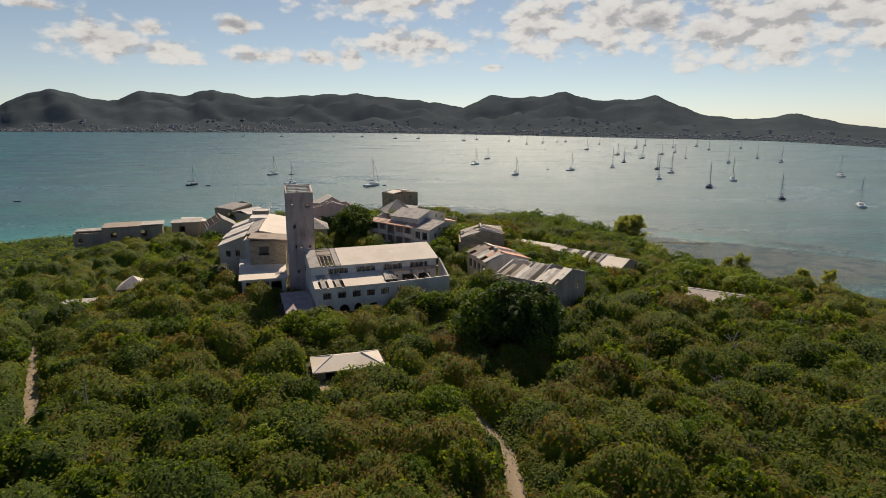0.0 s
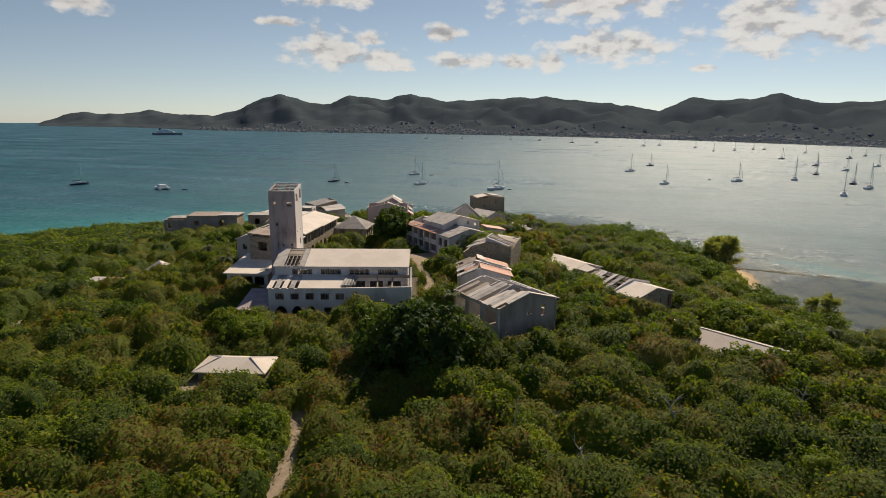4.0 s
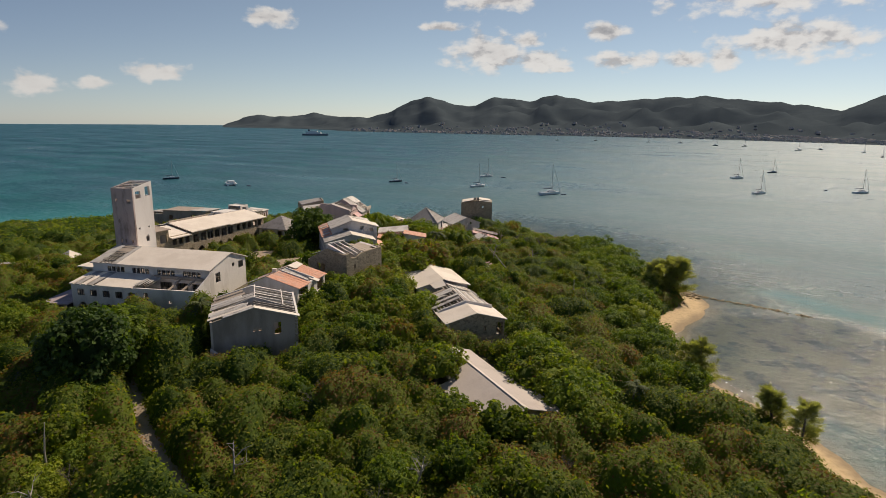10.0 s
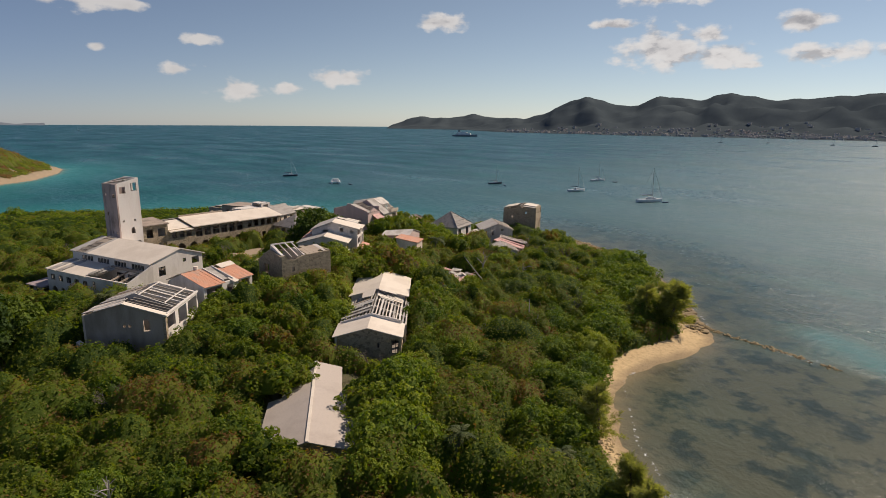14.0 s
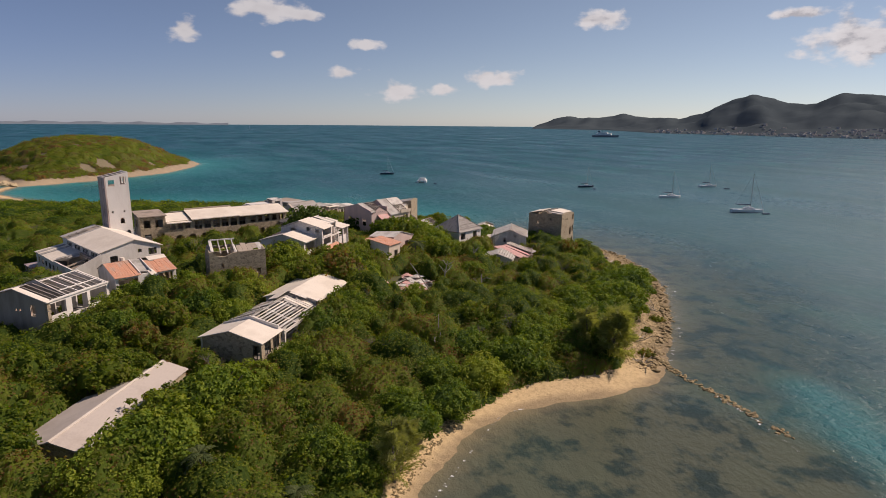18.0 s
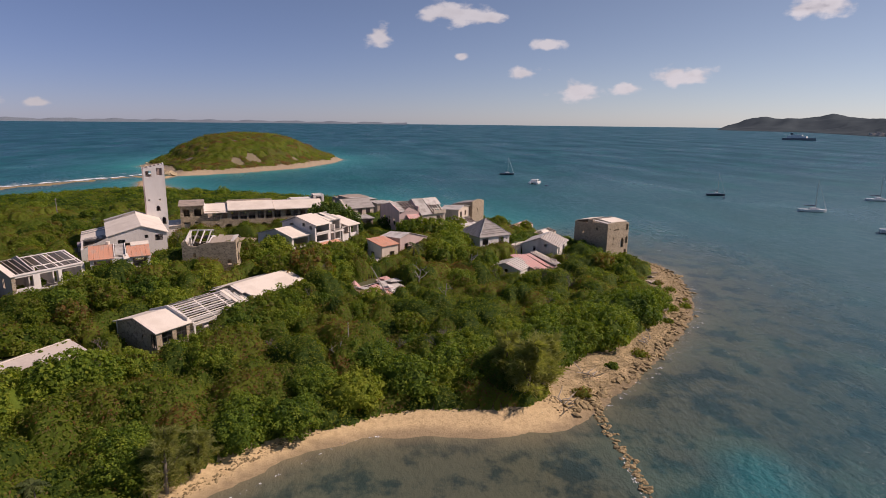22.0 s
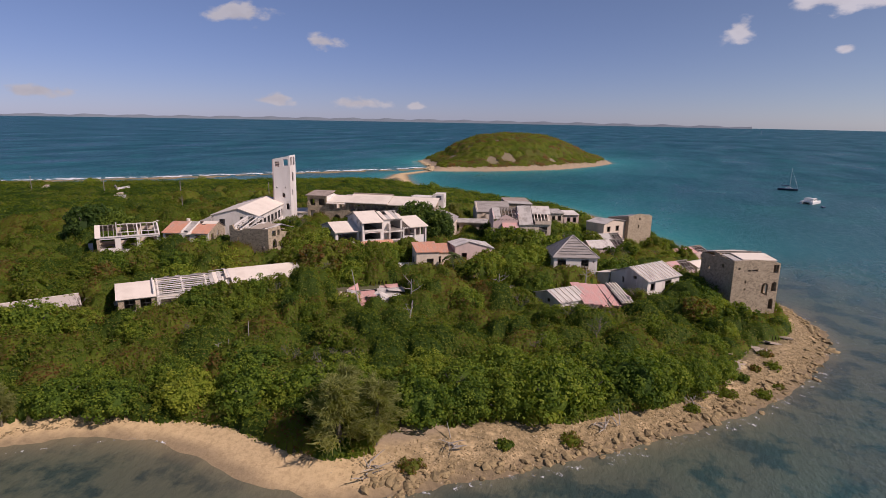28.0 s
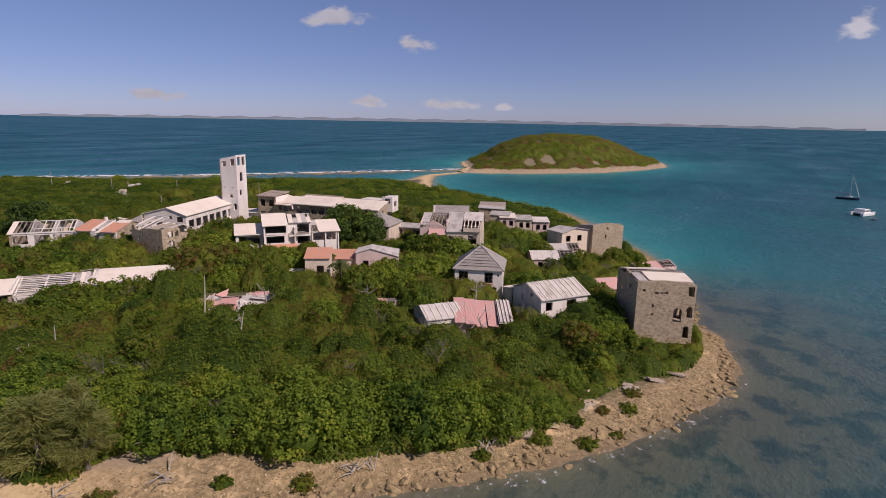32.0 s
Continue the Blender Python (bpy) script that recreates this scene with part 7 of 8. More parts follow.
def crown_mesh(name, rx, rz, base, clumps, leaves, leaf, mat, seed, stretch=1.5, tint=0.5):
    """A tree crown: leaf sprays gathered in many small uneven clumps over a core tinted dark as shade, with gaps
    between them.
    """
    rng = np.random.default_rng(seed)
    # clumps spread evenly over the dome, some standing out of it
    k = np.arange(clumps) + 0.5
    el = 1.0 - 1.28 * k / clumps
    az = k * 2.39996 + rng.uniform(-0.4, 0.4, clumps)
    out = rng.uniform(0.70, 0.97, clumps) * (1 + 0.13 * np.sin(2 * az + seed) + 0.09 * np.sin(3 * az + 2 * seed))
    flat = np.sqrt(np.maximum(1 - el * el, 0.0))
    C = np.stack([np.cos(az) * flat * out * rx, np.sin(az) * flat * out * rx, el * out * rz + base + rz * 0.35], -1)
    r = rng.uniform(0.17, 0.30, clumps) * rx
    idx = np.repeat(np.arange(clumps), leaves)
    D = unit(rng.normal(0, 1, (len(idx), 3)) + unit(C - np.array([0, 0, base]))[idx] * 0.55)
    P = C[idx] + D * (r[idx] * rng.uniform(0.55, 1.08, len(idx)))[:, None] * np.array([1, 1, 0.85])
    q = leaf_quads(P, D + np.array([0, 0, 0.35]), np.full(len(idx), leaf), rng, stretch)
    # the core behind the leaves, its shade painted in by a lower tint
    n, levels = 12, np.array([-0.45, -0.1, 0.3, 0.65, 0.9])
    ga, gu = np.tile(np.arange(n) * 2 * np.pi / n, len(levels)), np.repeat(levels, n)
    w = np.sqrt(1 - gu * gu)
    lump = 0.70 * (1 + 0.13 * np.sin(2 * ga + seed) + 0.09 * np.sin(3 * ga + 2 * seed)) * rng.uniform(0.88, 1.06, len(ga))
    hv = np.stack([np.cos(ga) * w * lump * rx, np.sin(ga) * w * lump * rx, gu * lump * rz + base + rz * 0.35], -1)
    hq = [(a * n + b, a * n + (b + 1) % n, (a + 1) * n + (b + 1) % n, (a + 1) * n + b) for a in range(len(levels) - 1) for b in range(n)]
    top = (len(levels) - 1) * n
    hq += [(top + b, top + b + 1, top + n - 2 - b, top + n - 1 - b) for b in range(n // 2 - 1)]
    hq = np.array(hq) + len(idx) * 4
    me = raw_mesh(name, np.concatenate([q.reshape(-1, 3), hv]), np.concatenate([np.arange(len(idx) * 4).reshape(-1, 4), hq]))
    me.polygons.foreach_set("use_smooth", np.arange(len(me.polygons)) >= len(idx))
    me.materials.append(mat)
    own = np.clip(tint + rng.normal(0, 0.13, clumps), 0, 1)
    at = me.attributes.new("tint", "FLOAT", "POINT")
    # core tint lowered to paint in the shade between clumps
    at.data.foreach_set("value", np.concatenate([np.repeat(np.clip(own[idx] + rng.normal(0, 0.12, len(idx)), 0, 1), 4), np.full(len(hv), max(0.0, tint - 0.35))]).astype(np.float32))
    return me, C


def tree_proto(label, category, group, rx, rz, base, clumps, leaves, leaf, mat, seed, tint=0.5, lean=0.0):
    rng = random.Random(seed)
    t = thing("tree", pose(0, 0, -60), label, category, group)
    me, C = crown_mesh("crown", rx, rz, base, clumps, leaves, leaf, mat, seed, tint=tint)
    r = 0.06 * rx + 0.07
    part("trunk", tube([(0, 0, -0.4), (lean * 0.4, 0.1, base * 0.5), (lean, 0.0, base + rz * 0.3)], [r * 1.5, r, r * 0.6], 7), BARK, t)
    for k in range(5):
        p = Vector(C[rng.randrange(len(C))])
        part("limb", tube([(lean * 0.6, 0, base * 0.6), tuple(p * 0.55 + Vector((0, 0, base * 0.35))), tuple(p)], [r * 0.6, r * 0.4, r * 0.15], 5), BARK, t)
    ob = new("crown", me)
    ob.parent = t
    return t


def palm_proto(seed, h=6.0):
    rng = random.Random(seed)
    t = thing("palm_tree", pose(0, 0, -60), "coconut palm with a thin leaning trunk", "palm tree", "palms")
    pts = [(0.12 * h * (k / 6) ** 2, 0.03 * h * math.sin(k), h * k / 6) for k in range(7)]
    part("trunk", tube(pts, [0.2 - 0.014 * k for k in range(7)], 7), BARK, t)
    top = Vector(pts[-1])
    for k in range(15):
        a, el = k * 2.4 + rng.uniform(-0.2, 0.2), rng.uniform(-0.1, 1.0)
        V, F = [], []
        Lf, steps = rng.uniform(2.2, 2.9), 7
        d = Vector((math.cos(a), math.sin(a), 0))
        side = Vector((-math.sin(a), math.cos(a), 0))
        prev = None
        for i in range(steps + 1):
            u = i / steps
            c = top + d * Lf * u * math.cos(el * (1 - u * 0.4)) + Vector((0, 0, Lf * (math.sin(el) * u - 0.75 * u * u)))
            V.append(tuple(c))
            if i:
                w = 0.62 * math.sin(math.pi * min(0.98, 0.12 + u * 0.85))
                for sg in (-1, 1):
                    k0 = len(V)
                    V.append(tuple(c + side * sg * w + Vector((0, 0, -0.28 * w)) + d * 0.22))
                    V.append(tuple(c + side * sg * w * 0.9 + Vector((0, 0, -0.3 * w))))
                    F.append((prev, len(V) - 3 - (2 if sg > 0 else 0), k0, k0 + 1))
            prev = len(V) - 1 if i == 0 else len(V) - 5
        ob = part("frond", (V, F), PALMLEAF, t)
        at = ob.data.attributes.new("tint", "FLOAT", "POINT")
        at.data.foreach_set("value", np.full(len(V), rng.uniform(0.1, 0.9), np.float32))
    return t


def casuarina_proto(seed, h=7.5):
    """A feathery shore pine."""
    rng = np.random.default_rng(seed)
    t = thing("casuarina", pose(0, 0, -60), "feathery grey-green casuarina leaning over the shore", "tree", "casuarinas")
    part("trunk", tube([(0, 0, -0.4), (0.2, 0, h * 0.35), (0.6, 0.1, h * 0.7), (0.9, 0.1, h)], [0.26, 0.2, 0.12, 0.03], 7), BARK, t)
    V = []
    for k in range(64):
        u = rng.uniform(0.06, 0.98)
        a = rng.uniform(0, 6.28)
        L = (1.0 - 0.66 * u) * h * 0.50 * rng.uniform(0.5, 1.3)
        o = np.array([0.9 * u * u, 0.05, h * u])
        d = np.array([math.cos(a), math.sin(a), rng.uniform(0.3, 1.0)])
        d = d / np.linalg.norm(d)
        e = o + d * L
        if k < 14:
            part("branch", tube([tuple(o), tuple(o + d * L * 0.8)], [0.06, 0.015], 4), BARK, t)
        m = 85
        f = rng.uniform(0.25, 1.05, m)
        P = o + d * L * f[:, None] + rng.normal(0, 0.24, (m, 3)) * (1.2 - 0.6 * f[:, None]) - np.array([0, 0, 0.25]) * (f * f)[:, None]
        N = rng.normal(0, 1, (m, 3))
        dirn = unit(d + rng.normal(0, 0.5, (m, 3)) + np.array([0, 0, -0.25]))
        S = unit(np.cross(dirn, N)) * 0.045
        l = rng.uniform(0.35, 0.8, m)[:, None]
        V.append(np.stack([P - S, P + dirn * l - S * 0.3, P + dirn * l + S * 0.3, P + S], 1))
    q = np.concatenate(V)
    me = raw_mesh("needles", q.reshape(-1, 3), np.arange(len(q) * 4).reshape(-1, 4))
    me.materials.append(NEEDLE)
    at = me.attributes.new("tint", "FLOAT", "POINT")
    at.data.foreach_set("value", np.repeat(rng.uniform(0.1, 0.9, len(q)), 4).astype(np.float32))
    ob = new("crown", me)
    ob.parent = t
    return t


def bare_proto(seed, h=4.0):
    """A leafless, twiggy tree."""
    rng = random.Random(seed)
    t = thing("bare_tree", pose(0, 0, -60), "leafless grey-brown thorn tree with tangled twigs", "tree", "bare trees")
    geos = []

    def grow(p, d, l, r, n):
        q = p + d * l
        geos.append(tube([tuple(p), tuple(p + d * l * 0.5 + Vector((rng.uniform(-0.08, 0.08), rng.uniform(-0.08, 0.08), 0))), tuple(q)], [r, r * 0.8, r * 0.55], 4))
        if n:
            for _ in range(3 if n > 1 else 4):
                e = (d + Vector((rng.uniform(-0.9, 0.9), rng.uniform(-0.9, 0.9), rng.uniform(-0.2, 0.5)))).normalized()
                grow(q, e, l * rng.uniform(0.55, 0.85), r * 0.5, n - 1)

    trunk = tube([(0, 0, -0.3), (0.1, 0, h * 0.2), (0.05, 0.1, h * 0.34)], [0.13, 0.1, 0.08], 5)
    part("trunk", trunk, TWIGS, t)
    for _ in range(4):
        grow(Vector((0.05, 0.1, h * 0.33)), Vector((rng.uniform(-0.8, 0.8), rng.uniform(-0.8, 0.8), 0.8)).normalized(), h * 0.26, 0.05, 3)
    part("twig_tangle", join(*geos), TWIGS, t)
    return t


def plant_trees():
    rng = random.Random(21)
    small = [tree_proto("round green thorn tree standing above the scrub", "tree", "scrub trees", 2.4, 2.0, 1.2, 34, 40, 0.24, SCRUB, 30 + k, 0.25 + 0.12 * k) for k in range(4)]
    broad = [tree_proto("broad-leaved bright green sea grape tree", "tree", "sea grape trees", 3.1, 2.6, 0.3, 56, 56, 0.20, LEAF, 50 + k, 0.35 + 0.15 * k) for k in range(3)]
    dark = [tree_proto("tall dense dark green tree", "tree", "tall trees", 4.0, 4.2, 1.6, 80, 56, 0.32, DARKLEAF, 70 + k, 0.15 + 0.5 * k) for k in range(2)]
    palm = [palm_proto(3, 6.0), palm_proto(4, 4.6)]
    pine = [casuarina_proto(8, 7.5), casuarina_proto(9, 6.0)]
    bare = [bare_proto(14), bare_proto(15, 3.4)]

    def put(protos, x, y, s=1.0, z=None, sx=1.0):
        p = protos[rng.randrange(len(protos))]
        m = pose(x, y, ground_z(x, y) if z is None else z, 0, 0, rng.uniform(0, 360)) @ Matrix.Diagonal((s * sx, s * sx, s, 1))
        return copy_thing(p, m)

    # named stands
    for x, y, s in ((30.0, 102.5, 1.4), (25.5, 104.0, 1.2), (27.5, 106.5, 1.15), (-6.5, 174.0, 1.4), (-9.0, 178.5, 1.1), (-18.0, 190.5, 0.8)):
        put(dark, x, y, s)
    for x, y, s in ((28.5, 119.0, 0.95), (18.5, 193.5, 1.05), (86.0, 142.0, 0.75), (-55, 214.0, 1.0), (-27, 134, 0.9), (-38, 140, 0.8), (94, 150, 0.7)):
        put(palm, x, y, s)
    for x, y, s in ((76.4, 203.0, 1.45), (73.6, 206.0, 1.1), (73.0, 201.0, 1.05), (101.0, 152.0, 0.85), (104.5, 148.5, 0.75), (91.0, 160.5, 0.9), (88.0, 163.0, 0.7), (-36.0, 171.5, 1.0), (-34, 174, 0.8)):
        put(pine, x, y, s)
    for x, y, s in ((33.2, 171.6, 1.8), (28.4, 172.4, 1.6), (33.5, 165.6, 1.5), (20.0, 199.5, 1.5)):
        p = bare[rng.randrange(2)]
        put(bare, x + 1.5, y + 1.0, s * 0.9)
        tagged(put(small[3:], x, y, s), "wide olive-brown acacia with a thin flat crown")
    put(broad[2:], 3.0, 72.5, 1.15)
    for x, y, s in ((73.6, 138.2, 1.15), (70.4, 140.4, 1.0), (62.8, 131.4, 1.25), (60.0, 133.6, 1.0), (76.6, 123.8, 1.15), (79.4, 124.6, 1.0), (71.4, 122.4, 1.1)):
        put(small[:3], x, y, s, None, 1.2)
    for x, y, s in ((7.4, 241.8, 1.2), (3.4, 240.0, 1.4), (-1.4, 237.8, 1.4), (11.5, 240.0, 1.2)):
        put(broad, x, y, s)
    for x, y, s in ((66.2, 144.4, 0.8), (60.0, 136.6, 0.85), (63.5, 135.0, 0.8), (57.8, 139.6, 0.9)):
        put(small, x, y, s)
    # dark conical tree in the middle of the slope
    c = put(dark, 50.4, 176.9, 0.62, None, 0.55)
    tagged(c, "narrow dark cone-shaped tree on the slope")
    # sea grapes along the beach and the point
    for x, y, s in ((70, 193, 1.1), (72, 187, 1.15), (66, 199, 1.0), (76, 179, 1.0), (63, 205, 1.05), (59, 211, 1.1), (56, 218, 1.15), (51, 222, 1.1), (47, 227, 1.15), (44, 231, 0.95), (52, 214, 1.0),
                    (40, 234, 0.85), (35, 238, 0.8), (67, 183, 1.0), (80, 173, 0.95), (84, 166, 0.9), (62, 195, 0.9), (73, 174, 0.9), (57, 205, 0.9), (27, 243, 0.7), (20, 244, 0.7), (12, 241, 0.75), (90, 157, 0.85), (78, 166, 0.85)):
        put(broad, x + rng.uniform(-1, 1), y + rng.uniform(-1, 1), s * 1.15, None, 1.1)
    for x, y, s in ((66.6, 208.2, 1.45), (57.6, 222.6, 1.6), (54.4, 225.6, 1.3), (49.2, 231.6, 1.55), (46.0, 235.4, 1.35), (42.4, 239.6, 1.1), (71.6, 201.0, 1.3), (63.0, 213.4, 1.2), (60.4, 217.8, 1.2), (38.0, 242.6, 0.9)):
        put(broad[:2], x, y, s)
    # stands that crowd the ruined rows
    for x, y, s in ((48, 133, 1.2), (52, 136, 1.1), (47, 140, 1.25), (43, 134, 1.1), (50, 129, 1.0), (54, 131, 1.0), (43, 144, 1.2), (39, 147, 1.1), (47, 149, 1.1), (38, 153, 1.2), (42, 158, 1.1), (36, 160, 1.2),
                    (33, 165, 1.1), (28, 163, 1.2), (31, 169, 1.2), (35, 172, 1.1), (26, 170, 1.1), (29, 176, 1.2), (34, 179, 1.0), (26, 181, 1.2), (23, 177, 1.1), (22, 168, 1.0), (14, 184, 1.2), (10, 199, 1.2),
                    (4, 201, 1.2), (14, 205, 1.1), (16, 211, 1.0), (-3, 204, 1.2), (-8, 212, 1.1), (12, 213, 1.0), (-4, 221, 1.1), (-10, 228, 1.0), (36, 139, 1.1), (38, 133, 1.0), (45, 127, 1.0)):
        if not blocked(x, y, 0.8):
            put(small if rng.random() < 0.6 else broad, x, y, s * 1.05)
    for x, y, s in ((76, 143, 1.0), (72, 146.5, 1.1), (67, 150, 1.0), (82, 140, 1.0), (86, 136, 0.9), (56, 156, 0.9), (52, 169, 1.0), (48, 172, 0.9), (59, 160, 0.85), (64, 158, 1.0)):
        if not blocked(x, y, 0.5):
            put(broad, x, y, s)
    # taller growth pressed against the ruins on their seaward side
    for x, y, s in ((53.7, 162.4, 1.25), (51.0, 165.3, 1.3), (47.7, 167.7, 1.2), (45.0, 170.6, 1.2), (60.6, 157.2, 0.9), (80.9, 136.2, 1.5), (77.8, 138.9, 1.6), (74.7, 141.6, 1.5), (71.7, 144.2, 1.5), (84.0, 132.0, 1.3),
                    (-7.8, 195.0, 1.7), (-8.6, 199.2, 1.8), (-9.7, 203.2, 1.7), (-11.2, 207.0, 1.6), (-14.5, 209.5, 1.4), (7.8, 229.4, 1.0), (6.2, 233.2, 1.0), (5.2, 236.2, 1.1), (9.5, 240.5, 1.2), (13.5, 243.5, 1.1), (16.0, 240.0, 1.2),
                    (14.2, 186.5, 1.4), (13.2, 199.8, 1.3), (8.0, 203.0, 1.5), (2.0, 206.0, 1.5), (-2.0, 218.5, 1.3), (-4.0, 224.0, 1.3), (38.5, 186.5, 1.0), (43.0, 183.0, 0.9), (32.5, 184.0, 1.2), (36.0, 134.5, 1.3), (39.5, 131.8, 1.2),
                    (35.5, 143.5, 1.4), (24.0, 158.0, 1.4), (20.5, 163.5, 1.5), (18.8, 169.5, 1.4), (-19.0, 199.0, 1.5), (-24.0, 203.0, 1.4), (-31.0, 208.0, 1.3), (-44.0, 205.0, 1.4), (21.6, 170.6, 1.3), (24.4, 172.6, 1.3), (17.9, 178.2, 1.35), (13.6, 181.4, 1.3), (9.4, 184.0, 1.2), (20.8, 175.4, 1.2), (26.0, 210.0, 1.0), (22.5, 217.5, 1.1), (17.0, 225.5, 1.1)):
        if not blocked(x, y, 0.3):
            put(broad if rng.random() < 0.65 else small, x, y, s * rng.uniform(0.92, 1.08))
    # scattered through the scrub
    count = 0
    while count < 235:
        x, y = rng.uniform(-60, 110), rng.uniform(62, 250)
        d = float(inside_by(SHORE, np.array([x]), np.array([y]))[0])
        if d < 9 or blocked(x, y, 1.6) or min(float(path_distance(np.array([x]), np.array([y]), q)[0]) for q in PATHS) < 3:
            continue
        if any(math.hypot(x - a, y - b) < r + 1.5 for a, b, r in CLEARINGS):
            continue
        kind = rng.random()
        if kind < 0.45:
            put(small, x, y, rng.uniform(0.8, 1.3))
        elif kind < 0.78:
            put(broad, x, y, rng.uniform(0.65, 1.1))
        else:
            put(bare, x, y, rng.uniform(0.9, 1.35))
        count += 1
    for x, y in ((-130, 110), (-120, 85), (-100, 60), (-90, 20), (-70, -30), (-140, 120), (-95, 110), (-75, 70)):
        put(broad, x, y, 1.2)
    for p in small + broad + dark + palm + pine + bare:
        for o in (p, *p.children_recursive):
            bpy.data.objects.remove(o, do_unlink=True)


plant_scrub()
plant_trees()


# ---------------------------------------------------------------- boats
def hull_geo(L, B, H):
    V, F, n = [], [], 9
    for i in range(n):
        u = i / (n - 1)
        w = B / 2 * (1 - (2 * u - 0.75) ** 4 * 0.35 if u < 0.6 else max(0.03, 1 - ((u - 0.6) / 0.4) ** 2))
        sheer = H * (1 + 0.25 * u * u)
        for y, z in ((-w, sheer), (-w * 0.85, 0.15), (0, -0.4), (w * 0.85, 0.15), (w, sheer)):
            V.append(((u - 0.5) * L, y, z))
    for i in range(n - 1):
        for k in range(4):
            a = i * 5 + k
            F.append((a, a + 5, a + 6, a + 1))
        F.append((i * 5 + 4, i * 5 + 9, i * 5 + 5, i * 5))
    F.append((0, 1, 2, 3, 4))
    return V, F


def yacht_proto(L, hullmat, label):
    t = thing("sailboat", pose(0, 0, -60), label, "sailboat", "anchored sailboats")
    part("hull", hull_geo(L, L * 0.3, L * 0.095), hullmat, t)
    z = L * 0.1
    part("cabin", join(box(-L * 0.12, -L * 0.09, z, L * 0.2, L * 0.09, z + L * 0.05), box(-L * 0.06, -L * 0.07, z + L * 0.05, L * 0.12, L * 0.07, z + L * 0.075)), HULL, t)
    part("mast", tube([(L * 0.08, 0, z), (L * 0.08, 0, L * 1.25)], [0.15, 0.11], 6), ALU, t)
    part("boom", tube([(L * 0.08, 0, z + L * 0.13), (-L * 0.32, 0, z + L * 0.14)], [0.09, 0.08], 6), ALU, t)
    part("sail_cover", tube([(L * 0.06, 0, z + L * 0.155), (-L * 0.15, 0, z + L * 0.16), (-L * 0.31, 0, z + L * 0.155)], [0.26, 0.24, 0.14], 6), CANVAS, t)
    part("furled_jib", tube([(L * 0.48, 0, z + 0.3), (L * 0.28, 0, L * 0.7), (L * 0.09, 0, L * 1.15)], [0.12, 0.1, 0.04], 5), HULL, t)
    part("backstay", tube([(-L * 0.48, 0, z), (L * 0.08, 0, L * 1.24)], [0.03, 0.03], 3), ALU, t)
    for s in (-1, 1):
        part("shroud", tube([(L * 0.06, s * L * 0.14, z), (L * 0.08, 0, L * 1.2)], [0.03, 0.03], 3), ALU, t)
    part("spreader", bar((L * 0.08, -L * 0.07, L * 0.66), (L * 0.08, L * 0.07, L * 0.66), 0.08), ALU, t)
    part("bimini", box(-L * 0.36, -L * 0.1, z + L * 0.16, -L * 0.16, L * 0.1, z + L * 0.17), CANVAS, t)
    return t


